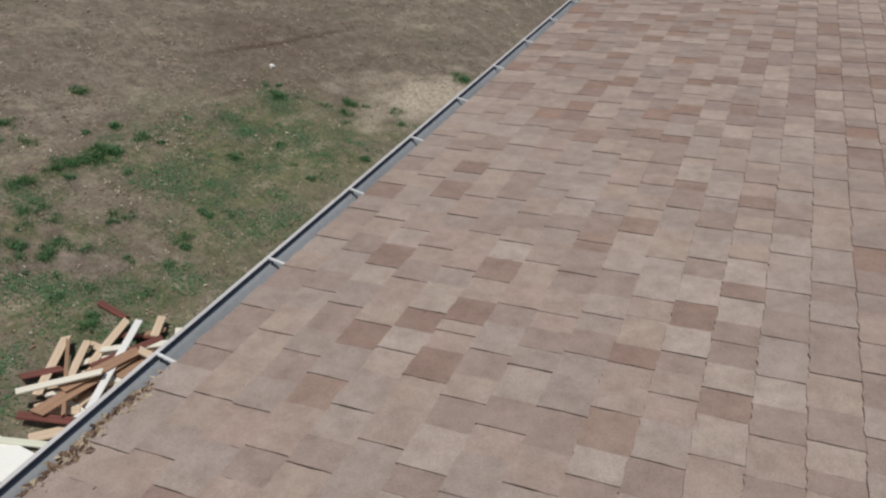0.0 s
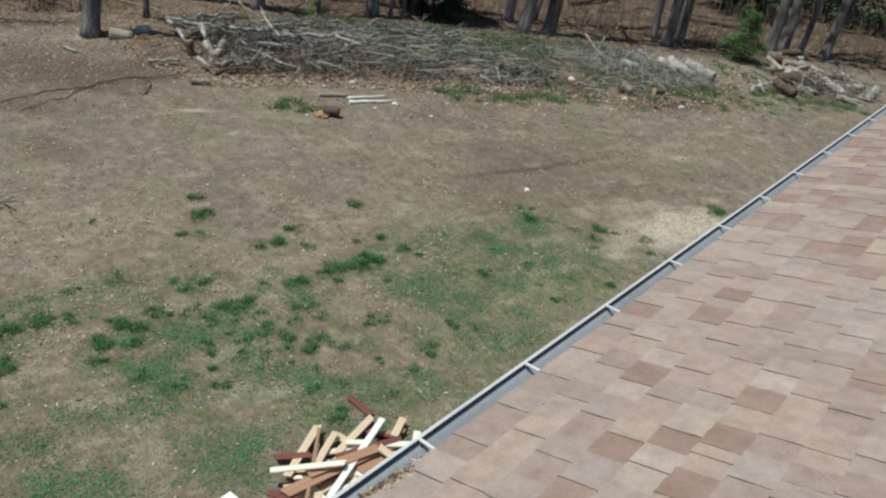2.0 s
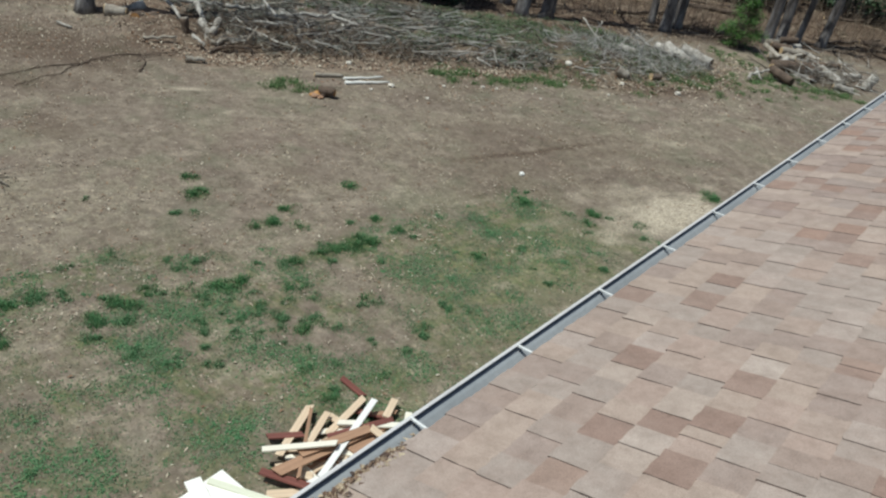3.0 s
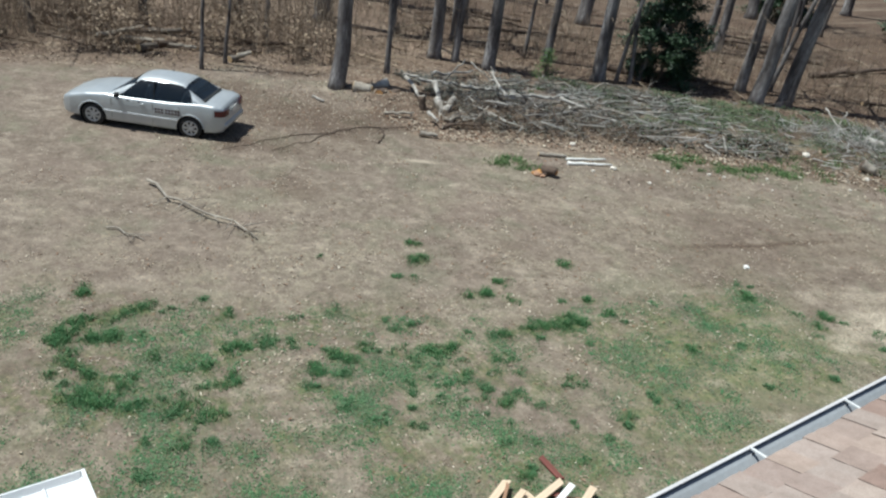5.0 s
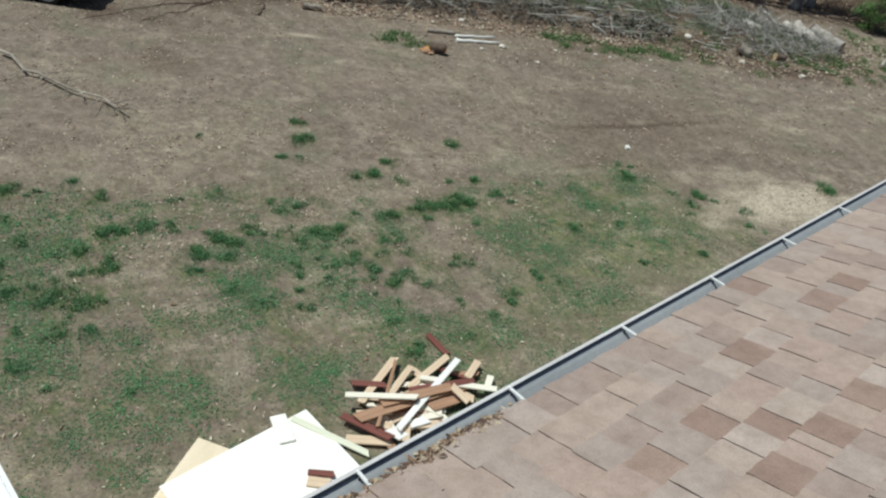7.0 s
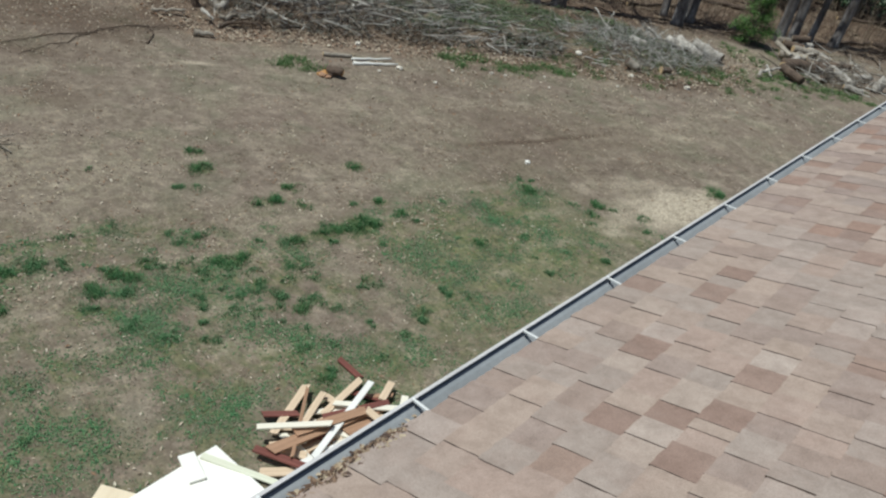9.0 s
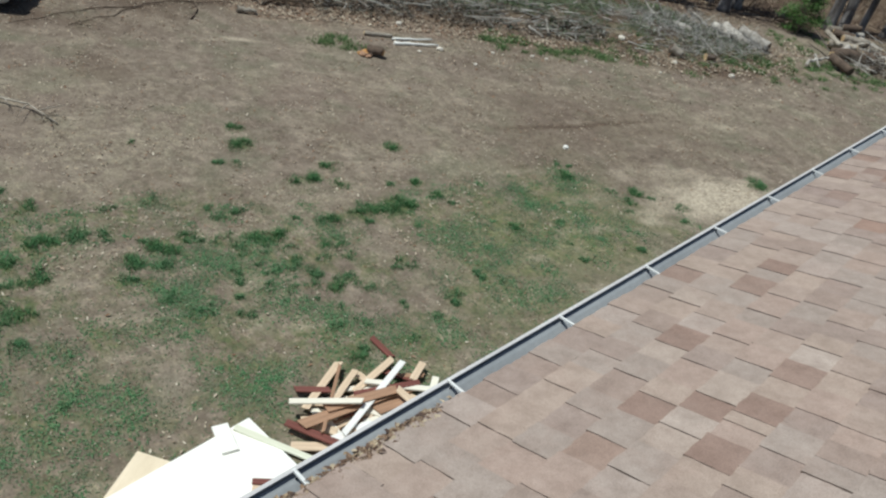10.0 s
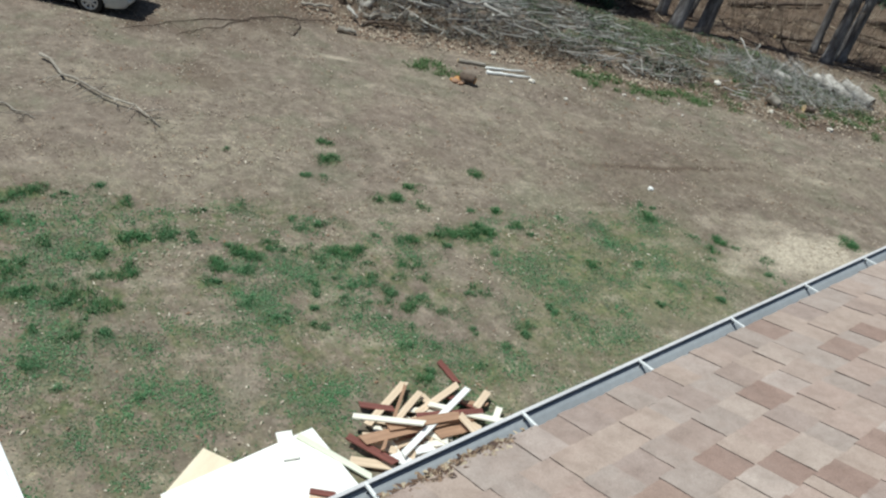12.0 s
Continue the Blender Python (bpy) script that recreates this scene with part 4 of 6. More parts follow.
tagged(new("leaf_debris", raw("leaf_debris", V, F, M_DEBRIS)), label="line of dry brown leaf debris caught at the gutter", category="debris", kind="stuff")

# ---- patio cover ----
cover = thing("patio_cover", pose(-2.3, -3.6, 0), label="white metal patio cover with a front gutter below the eave", category="patio cover")
PX, PY, PW = 4.84 - 2.3, -0.83 + 3.6, 5.5
tilt = math.degrees(math.atan(0.30 / 5.2))
V, F = [], []
ribs = 19
xs = [-PX + 0.10, 2.3 + 0.36]
for i in range(ribs + 1):
    y = PY - 0.012 - i * 0.30
    for dy, dz in ((0, 0.0), (-0.012, 0.022), (-0.024, 0.0)):
        for x in xs:
            V.append((x, y + dy, 2.56 + dz + (x + PX) * 0.058))
rows_n = len(V) // 2
for i in range(rows_n - 1):
    F.append((2 * i, 2 * i + 1, 2 * i + 3, 2 * i + 2))
top = part("roof_panel", raw("roof_panel", V, F, M_WHITE), None, cover, "white ribbed roof sheet")
mod = top.modifiers.new("thick", "SOLIDIFY")
mod.thickness, mod.offset = 0.012, -1
fg = [(0.10, 0.02), (0.10, -0.10), (0.0, -0.10), (-0.005, 0.015), (0.012, 0.018)]
part("front_gutter", trough(fg, PY - PW - 0.3, PY, 0.002, 2.565), M_WHITE, cover, m=Matrix.Translation((-PX, 0, 0)))
part("side_trim", box(5.22, 0.030, 0.14, pose((-PX + 2.66) / 2 + 0.03, PY + 0.004, 2.56 + 0.13, 0, -tilt, 0), 0.003), M_WHITE, cover)
for y in (PY - 0.3, PY - 2.7, PY - 5.1):
    part("post", box(0.09, 0.09, 2.46, pose(-PX + 0.25, y, 1.23), 0.006), M_WHITE, cover)
part("beam", box(0.09, PW, 0.10, pose(-PX + 0.25, PY - PW / 2 - 0.05, 2.505), 0.004), M_WHITE, cover)

# ---- scrap timber beside the house ----
BOARD_MATS = {"cream": (M_CREAM, "cream-coloured trim board offcut lying on the scrap pile"), "white": (M_WBOARD, "white painted board offcut lying on the scrap pile"), "tan": (M_TAN, "bare tan pine board offcut lying on the scrap pile"), "brown": (M_BROWN, "weathered brown board offcut lying on the scrap pile"), "red": (M_RED, "dark red-brown stained board offcut on the scrap pile"), "green": (M_GREENISH, "pale greenish treated plank lying over the white sheet")}
board_rng = random.Random(3)


def board(kind, x, y, z, length, width, angle):
    """One offcut with eased edges and a broken end, at the height z of its top."""
    material, label = BOARD_MATS[kind]
    t = 0.022 if width < 0.12 else 0.018
    bm = bmesh.new()
    n = 5
    rows = []
    for i in range(n + 1):
        u = -length / 2 + length * i / n
        w = width / 2 * (1 + board_rng.uniform(-0.03, 0.03))
        s = board_rng.uniform(-0.03, 0.03) if i in (0, n) else 0
        rows.append([bm.verts.new((u + s * (1 if q[0] > 0 else -1), q[0] * w, q[1] * t)) for q in ((-1, 0), (-0.9, 0.5), (0.9, 0.5), (1, 0.35), (1, -0.4), (-1, -0.5))])
    for a, b in zip(rows, rows[1:]):
        for i in range(6):
            j = (i + 1) % 6
            bm.faces.new((a[i], a[j], b[j], b[i]))
    bm.faces.new(rows[0][::-1])
    bm.faces.new(rows[-1])
    bmesh.ops.recalc_face_normals(bm, faces=bm.faces)
    ob = new("board", as_mesh("board", bm, material))
    ob.matrix_world = pose(x, y, z - t / 2, board_rng.uniform(-5, 5), board_rng.uniform(-4, 4), angle)
    return tagged(ob, label=label, category="board", group="scrap boards")


board('cream', -4.21, 3.71, 0.30, 0.94, 0.094, 54)
board('white', -3.98, 4.36, 0.22, 1.58, 0.092, -71)
board('tan', -4.60, 3.98, 0.12, 0.97, 0.110, -66)
board('brown', -4.31, 3.90, 0.18, 1.30, 0.046, -49)
board('tan', -4.33, 4.07, 0.17, 0.89, 0.090, -66)
board('tan', -4.34, 4.67, 0.14, 0.90, 0.110, -78)
board('red', -4.78, 5.23, 0.05, 0.46, 0.101, -2)
board('red', -4.60, 3.82, 0.12, 0.47, 0.099, 53)
board('brown', -4.02, 3.98, 0.20, 1.45, 0.163, -99)
board('brown', -4.03, 4.16, 0.24, 1.02, 0.151, -105)
board('red', -4.01, 4.62, 0.19, 0.98, 0.095, -109)
board('tan', -4.04, 5.24, 0.15, 0.43, 0.111, -65)
board('cream', -3.75, 5.29, 0.10, 0.29, 0.099, -56)
board('cream', -3.75, 5.03, 0.17, 0.58, 0.104, 47)
board('tan', -3.71, 4.67, 0.26, 0.34, 0.110, -1)
board('brown', -3.79, 4.53, 0.14, 0.57, 0.204, 81)
board('red', -3.99, 3.32, 0.16, 0.72, 0.115, 24)
board('tan', -3.85, 3.25, 0.08, 0.56, 0.142, 53)
board('white', -3.75, 3.90, 0.06, 0.84, 0.119, 83)
board('tan', -4.00, 3.79, 0.05, 0.65, 0.188, 81)
board('cream', -4.22, 4.42, 0.12, 0.57, 0.082, 59)
board('white', -3.71, 3.60, 0.12, 0.21, 0.151, 23)
board('red', -4.19, 5.00, 0.08, 0.43, 0.096, 36)
board('cream', -4.18, 4.55, 0.20, 0.28, 0.091, 48)
board('green', -4.15, 2.88, 0.10, 1.07, 0.089, 28)
board('red', -3.72, 2.45, 0.13, 0.31, 0.085, 50)
board('tan', -3.64, 2.36, 0.105, 0.26, 0.14, 48)
board('tan', -4.08, 4.03, 0.09, 0.73, 0.114, 84)
board('red', -3.95, 4.16, 0.10, 0.59, 0.101, 72)
board('cream', -3.73, 4.19, 0.09, 0.34, 0.107, 74)
board('white', -3.70, 3.95, 0.14, 0.25, 0.123, 76)
# a low bed of small splinters carries the boards
for _ in range(58):
    board(board_rng.choice(("tan", "tan", "cream", "brown", "cream", "tan", "brown")), -3.95 + board_rng.gauss(0, 0.2), 4.2 + board_rng.gauss(0, 0.34), board_rng.uniform(0.025, 0.12), board_rng.uniform(0.25, 0.5), board_rng.uniform(0.05, 0.15), board_rng.uniform(0, 180))

sheet = new("white_sheet", as_mesh("white_sheet", box(1.22, 2.02, 0.012, None, 0.002), M_PANEL))
sheet.matrix_world = pose(-4.006, 1.893, 0.075, 0, 1.5, 3.1)
tagged(sheet, label="large white sheet panel lying flat on the grass", category="panel")
tab = new("white_offcut", as_mesh("white_offcut", box(0.42, 0.20, 0.03, None, 0.003), M_PANEL))
tab.matrix_world = pose(-4.53, 2.43, 0.125, 0, 3.5, -15)
tagged(tab, label="small white rectangular offcut on the white sheet", category="panel")
ply = new("plywood_piece", as_mesh("plywood_piece", box(0.95, 0.75, 0.015, None, 0.002), M_PLY))
ply.matrix_world = pose(-4.42, 1.35, 0.045, 0, 1.0, -58)
tagged(ply, label="bare plywood piece half under the white sheet", category="plywood")

# ---- parked car ----
def paint():
    m, nt, bsdf = start("silver_paint")
    flake = noise_node(nt, 3.0, 3, 0.6)
    col = ramp_node(nt, flake, [(0.3, rgb(176, 181, 184)), (0.7, rgb(190, 194, 196))])
    dust = noise_node(nt, 40.0, 4, 0.7)
    nt.links.new(mix_node(nt, ramp_node(nt, dust, [(0.5, (0, 0, 0, 1)), (0.75, (0.25, 0.25, 0.25, 1))]), col, rgb(170, 160, 146)), bsdf.inputs["Base Color"])
    bsdf.inputs["Metallic"].default_value = 0.35
    bsdf.inputs["Roughness"].default_value = 0.38
    bsdf.inputs["Coat Weight"].default_value = 0.4
    bsdf.inputs["Coat Roughness"].default_value = 0.12
    return m


def glass():
    m, nt, bsdf = start("tinted_glass")
    bsdf.inputs["Base Color"].default_value = (0.10, 0.14, 0.19, 1)
    bsdf.inputs["Transmission Weight"].default_value = 0.9
    bsdf.inputs["Roughness"].default_value = 0.03
    bsdf.inputs["IOR"].default_value = 1.42
    return m


M_PAINT, M_GLASS = paint(), glass()
M_RUBBER = surface("rubber", [(0.3, rgb(30, 30, 31)), (0.7, rgb(48, 46, 44))], 6, 50, 0.85, vary=0.2)
M_HUB = surface("silver_hubcap", [(0.3, rgb(176, 178, 180)), (0.7, rgb(200, 201, 202))], 6, 50, 0.35, 0.05, 0.001, 0.5, vary=0.1)
M_DARK = surface("black_plastic", [(0.3, rgb(24, 24, 25)), (0.7, rgb(38, 37, 37))], 6, 50, 0.6, vary=0.2)
M_LAMP_RED = surface("red_lens", [(0.3, rgb(74, 22, 26)), (0.7, rgb(98, 34, 36))], 6, 50, 0.2, 0.05, 0.001, vary=0.15)
M_LAMP_CLEAR = surface("clear_lens", [(0.3, rgb(196, 200, 202)), (0.7, rgb(214, 216, 216))], 6, 50, 0.15, 0.05, 0.001, vary=0.1)
M_SEAT = surface("grey_upholstery", [(0.3, rgb(96, 94, 90)), (0.7, rgb(124, 121, 116))], 5, 60, 0.9, vary=0.2)
M_LETTER = surface("dark_lettering", [(0.3, rgb(84, 64, 66)), (0.7, rgb(104, 82, 82))], 5, 60, 0.6, vary=0.2)

CAR_X = [-2.20, -2.14, -1.93, -1.5, -0.8, 0.0, 0.6, 0.95, 1.5, 1.95, 2.15, 2.23]
CAR_TOP = [0.66, 0.95, 1.00, 1.02, 0.965, 0.945, 0.94, 0.965, 0.90, 0.79, 0.70, 0.55]
CAR_LOW = [0.40, 0.28, 0.24, 0.21, 0.19, 0.19, 0.19, 0.19, 0.20, 0.21, 0.24, 0.34]
CAR_WIDE = [0.62, 0.74, 0.82, 0.85, 0.86, 0.86, 0.86, 0.855, 0.845, 0.79, 0.70, 0.58]
AXLES = (-1.31, 1.31)


def car_body():
    bm = bmesh.new()
    stations = np.linspace(-2.20, 2.23, 96)
    grid = []
    for x in stations:
        top, low, wide = (float(np.interp(x, CAR_X, c)) for c in (CAR_TOP, CAR_LOW, CAR_WIDE))
        belt = top - 0.075
        line = []
        for k in range(15):
            z = low + (belt - low) * k / 14
            bulge = 1 - 0.055 * abs((z - 0.55) / 0.42) ** 2 - (0.05 if k == 0 else 0)
            line.append((x, wide * bulge, z))
        w = line[-1][1]
        for u, dz in ((0.985, 0.03), (0.95, 0.055), (0.88, 0.071), (0.6, 0.088), (0.3, 0.096), (0.0, 0.099)):
            line.append((x, w * u, belt + dz))
        for i, (px, py, pz) in enumerate(line):
            for ax in AXLES:
                r = math.hypot(px - ax, pz - 0.31)
                if 0.27 < r < 0.365 and py > 0.4 and i < 15:
                    f = 0.365 / r
                    if r > 0:
                        px, pz = ax + (px - ax) * f, 0.31 + (pz - 0.31) * f
            line[i] = (px, py, pz)
        grid.append(line)
    for mirror in (1, -1):
        vs = [[bm.verts.new((a, b * mirror, c)) for a, b, c in line] for line in grid]
        for i in range(len(vs) - 1):
            for j in range(len(vs[0]) - 1):
                q = (vs[i][j], vs[i + 1][j], vs[i + 1][j + 1], vs[i][j + 1])
                mid = sum((v.co for v in q), Vector()) / 4
                if abs(mid.y) < 0.69 and -1.50 < mid.x < 0.80 and mid.z > 0.8:
                    continue
                if abs(mid.y) > 0.4 and any(math.hypot(mid.x - ax, mid.z - 0.31) < 0.372 for ax in AXLES):
                    continue
                bm.faces.new(q if mirror > 0 else q[::-1])
        # hollow the cabin floor opening is closed by the interior tub
    for end in (0, -1):
        left = [v for v in bm.verts if abs(v.co.x - stations[end]) < 1e-5]
        up = sorted((v for v in left if v.co.y >= 0), key=lambda v: v.co.z)
        dn = sorted((v for v in left if v.co.y < 0), key=lambda v: -v.co.z)
        bm.faces.new(up + dn)
    bmesh.ops.remove_doubles(bm, verts=bm.verts, dist=0.0004)
    bmesh.ops.recalc_face_normals(bm, faces=bm.faces)
    return bm


def patch(corners, nu=6, nv=6, bulge=0.0, out=Vector((0, 0, 1)), thick=0.0):
    """A gently domed four-cornered panel."""
    a, b, c, d = (Vector(p) for p in corners)
    bm = bmesh.new()
    vs = [[bm.verts.new((a.lerp(b, i / nu)).lerp(d.lerp(c, i / nu), j / nv) + out * bulge * math.sin(math.pi * i / nu) * math.sin(math.pi * j / nv)) for j in range(nv + 1)] for i in range(nu + 1)]
    for i in range(nu):
        for j in range(nv):
            bm.faces.new((vs[i][j], vs[i + 1][j], vs[i + 1][j + 1], vs[i][j + 1]))
    if thick:
        bm.normal_update()
        bmesh.ops.solidify(bm, geom=bm.faces[:], thickness=thick)
        bmesh.ops.recalc_face_normals(bm, faces=bm.faces)
    return bm


def strut(p, q, w, t):
    """A flat bar from p to q."""
    p, q = Vector(p), Vector(q)
    m = Matrix.Translation((p + q) / 2) @ (q - p).to_track_quat("X", "Z").to_matrix().to_4x4()
    return box((q - p).length, w, t, m, min(w, t) * 0.25)


car = thing("car", pose(-20.27, 4.43, -0.03, 0, 0, -130.8) @ Matrix.Diagonal((1, 1, 0.95, 1)), label="silver four-door sedan parked on the dead grass", category="car")
part("body", car_body(), M_PAINT, car, "silver painted body", smooth=True)


CABIN_X = [-1.70, -1.60, -1.42, -1.22, -1.04, -0.85, -0.60, -0.35, -0.10, 0.08, 0.24, 0.45, 0.66, 0.88]
CABIN_Z = [1.00, 1.055, 1.20, 1.345, 1.43, 1.465, 1.485, 1.49, 1.48, 1.45, 1.39, 1.265, 1.115, 0.965]


def cabin():
    """The upper body as one rounded shell, sorted into painted metal, side glass, windscreen and rear glass."""
    sorts = {key: bmesh.new() for key in ("paint", "left", "right", "front", "rear")}
    stations = np.linspace(-1.70, 0.88, 110)
    angles = np.linspace(0, math.pi / 2, 34)
    for sign in (1, -1):
        grid = []
        for x in stations:
            top, foot = float(np.interp(x, CABIN_X, CABIN_Z)), float(np.interp(x, CAR_X, CAR_TOP)) - 0.035
            top = max(top, foot + 0.012)
            wide = 0.785 - 0.10 * max(0.0, (abs(x + 0.35) - 0.95)) ** 1.3
            line = []
            for a in angles:
                h = (top - foot) * math.sin(a) ** 0.66
                line.append(Vector((x, sign * (wide - 0.17 * h / 0.50) * max(math.cos(a), 0.0) ** 0.5, foot + h)))
            grid.append((top, foot, line))
        made = {}
        for u in range(len(grid) - 1):
            for v in range(len(angles) - 1):
                q = [grid[u][2][v], grid[u + 1][2][v], grid[u + 1][2][v + 1], grid[u][2][v + 1]]
                c = sum(q, Vector()) / 4
                top, foot = grid[u][0], grid[u][1]
                rise = (c.z - foot) / 0.50
                across = abs(c.y) / 0.68
                key = "paint"
                if foot + 0.02 < c.z < top - 0.07 and c.x < 0.62 - 0.55 * rise and c.x > -1.36 + 0.42 * rise ** 2.2 and abs(c.y) > 0.50:
                    key = "left" if sign > 0 else "right"
                elif c.x > 0.20 and c.z < 1.40 and c.z > foot + 0.03 and across < 0.93 - 0.12 * rise:
                    key = "front"
                elif c.x < -1.11 and c.z < 1.40 and c.z > foot + 0.035 and across < 0.88 - 0.10 * rise:
                    key = "rear"
                bm = sorts[key]
                corners = []
                for p in q:
                    k = (key, sign, round(p.x, 4), round(p.y, 4), round(p.z, 4))
                    if k not in made:
                        made[k] = bm.verts.new(p)
                    if made[k] not in corners:
                        corners.append(made[k])
                if len(corners) > 2:
                    try:
                        bm.faces.new(corners if sign > 0 else corners[::-1])
                    except ValueError:
                        pass
    for bm in sorts.values():
        bmesh.ops.remove_doubles(bm, verts=bm.verts, dist=0.0005)
        bmesh.ops.recalc_face_normals(bm, faces=bm.faces)
    return sorts


shell = cabin()
part("cabin", shell["paint"], M_PAINT, car, "silver roof and pillars", smooth=True)
for key, name, label in (("left", "side_window", "dark tinted side window"), ("right", "side_window", "dark tinted side window"), ("front", "windshield", ""), ("rear", "rear_window", "")):
    part(name, shell[key], M_GLASS, car, label, smooth=True)
for s in (1, -1):
    part("pillar", strut((-0.33, s * 0.745, 0.97), (-0.31, s * 0.59, 1.41), 0.012, 0.075), M_DARK, car, "black door pillar behind the glass")
    # the moulding's bright highlight is put in as white colour
    part("side_moulding", box(2.0, 0.014, 0.035, pose(0.0, s * 0.866, 0.50), 0.004), M_WHITE, car, "pale side moulding")
    for x in (0.30, -0.62):
        part("door_handle", box(0.14, 0.022, 0.03, pose(x - 0.35, s * 0.858, 0.80), 0.006), M_PAINT, car)
    for x in (0.78, -0.33, -1.02):
        part("door_seam", box(0.008, 0.006, 0.56, pose(x, s * 0.853, 0.60)), M_DARK, car)
    part("mirror", box(0.11, 0.17, 0.12, pose(0.60, s * 0.90, 0.99, 0, 0, s * 10), 0.03), M_DARK, car, smooth=True)
    bm = bmesh.new()
    lens = [[bm.verts.new((x, s * y, z)) for z in (0.72, 0.77, 0.84, 0.89)] for x, y in ((-2.215, 0.44), (-2.215, 0.60), (-2.185, 0.70), (-2.13, 0.770), (-2.04, 0.800), (-1.96, 0.815))]
    for a, b in zip(lens, lens[1:]):
        for q in range(3):
            bm.faces.new((a[q], a[q + 1], b[q + 1], b[q]))
    part("tail_light", bm, M_LAMP_RED, car, "red wrap-round tail light", smooth=True)
    part("head_light", patch([(2.20, s * 0.38, 0.58), (2.02, s * 0.745, 0.60), (2.0, s * 0.74, 0.71), (2.165, s * 0.38, 0.69)], 6, 4, 0.03, Vector((0.8, s * 0.6, 0)), 0.03), M_LAMP_CLEAR, car, "clear headlight", smooth=True)
    for ax in AXLES:
        bm = bmesh.new()
        ts = np.linspace(0.12, math.pi - 0.12, 30)
        rings = [[bm.verts.new((ax + r * math.cos(t), s * y, 0.31 + r * math.sin(t))) for r, y in ((0.358, 0.80), (0.360, 0.856), (0.368, 0.862), (0.388, 0.858), (0.40, 0.845))] for t in ts]
        for a, b in zip(rings, rings[1:]):
            for q in range(4):
                bm.faces.new((a[q], a[q + 1], b[q + 1], b[q]))
        part("wheel_arch", bm, M_PAINT, car, smooth=True)
        part("wheel_well", lathe([(0.02, 0.0), (0.355, 0.0), (0.355, 0.42)], 28), M_DARK, car, m=pose(ax, 0.42 if s > 0 else -0.42, 0.31, 0, 0, 0 if s > 0 else 180))
        wheel = part("wheel", lathe([(0.20, -0.09), (0.27, -0.10), (0.302, -0.085), (0.312, -0.04), (0.312, 0.04), (0.302, 0.085), (0.27, 0.10), (0.20, 0.09)], 32), M_RUBBER, car, "black tyre with a silver hubcap", pose(ax, s * 0.745, 0.31, 0, 0, 0 if s > 0 else 180), True)
        hub = lathe([(0.0, 0.088), (0.05, 0.092), (0.07, 0.080)], 24)
        for k in range(7):
            box(0.12, 0.022, 0.062, pose(0, 0, 0, 0, k * 360 / 7, 0) @ pose(0.125, 0.080, 0), 0.008, hub)
        part("hubcap", hub, M_HUB, wheel, "silver seven-spoke hubcap")
        part("hub_ring", lathe([(0.168, 0.070), (0.175, 0.096), (0.205, 0.096), (0.212, 0.075)], 32), M_HUB, wheel, smooth=True)
        part("hub_back", lathe([(0.0, 0.058), (0.205, 0.058), (0.205, 0.045)], 24), M_DARK, wheel)
part("rear_bumper", box(0.16, 1.38, 0.18, pose(-2.16, 0, 0.46), 0.075), M_PAINT, car, smooth=True)
part("front_bumper", box(0.18, 1.16, 0.20, pose(2.17, 0, 0.42), 0.07), M_PAINT, car, smooth=True)
part("bumper_gap", box(0.14, 0.22, 0.016, pose(2.08, 0.60, 0.545, 0, 8, -35)), M_DARK, car)
part("grille", box(0.05, 0.56, 0.09, pose(2.21, 0, 0.62), 0.01), M_DARK, car)
part("licence_plate", box(0.012, 0.32, 0.16, pose(-2.215, 0, 0.78), 0.004), M_TRIM, car)
part("cabin_floor", box(2.3, 1.44, 0.03, pose(-0.30, 0, 0.42), 0.01), M_DARK, car)
for s in (1, -1):
    part("door_lining", box(2.2, 0.03, 0.50, pose(-0.30, s * 0.735, 0.68), 0.01), M_DARK, car)
part("firewall", box(0.03, 1.40, 0.50, pose(0.76, 0, 0.68), 0.005), M_DARK, car)
part("dashboard", box(0.35, 1.36, 0.20, pose(0.66, 0, 0.90), 0.05), M_DARK, car)
part("parcel_shelf", box(0.5, 1.2, 0.03, pose(-1.40, 0, 1.055), 0.01), M_DARK, car)
for y in (0.36, -0.36):
    part("front_seat", box(0.16, 0.50, 0.60, pose(-0.12, y, 0.98, 0, -14, 0), 0.06), M_SEAT, car, "light grey cloth seat", smooth=True)
    part("headrest", box(0.09, 0.26, 0.16, pose(-0.21, y, 1.27, 0, -10, 0), 0.035), M_SEAT, car, smooth=True)
part("rear_seat", box(0.20, 1.20, 0.40, pose(-1.12, 0, 1.0, 0, -20, 0), 0.06), M_SEAT, car, "light grey cloth seat", smooth=True)
for row, z in enumerate((0.735, 0.655)):
    for k in range(8):
        part("lettering_bar", box(0.062, 0.004, 0.050, pose(-0.42 - k * 0.082 - (0.03 if k > 2 else 0), 0.862, z)), M_LETTER, car)
for k in range(7):
    part("lettering_bar", box(0.075, 0.004, 0.03, pose(0.62 - k * 0.10, 0.858, 0.855)), M_TRIM if k % 3 else M_LETTER, car)

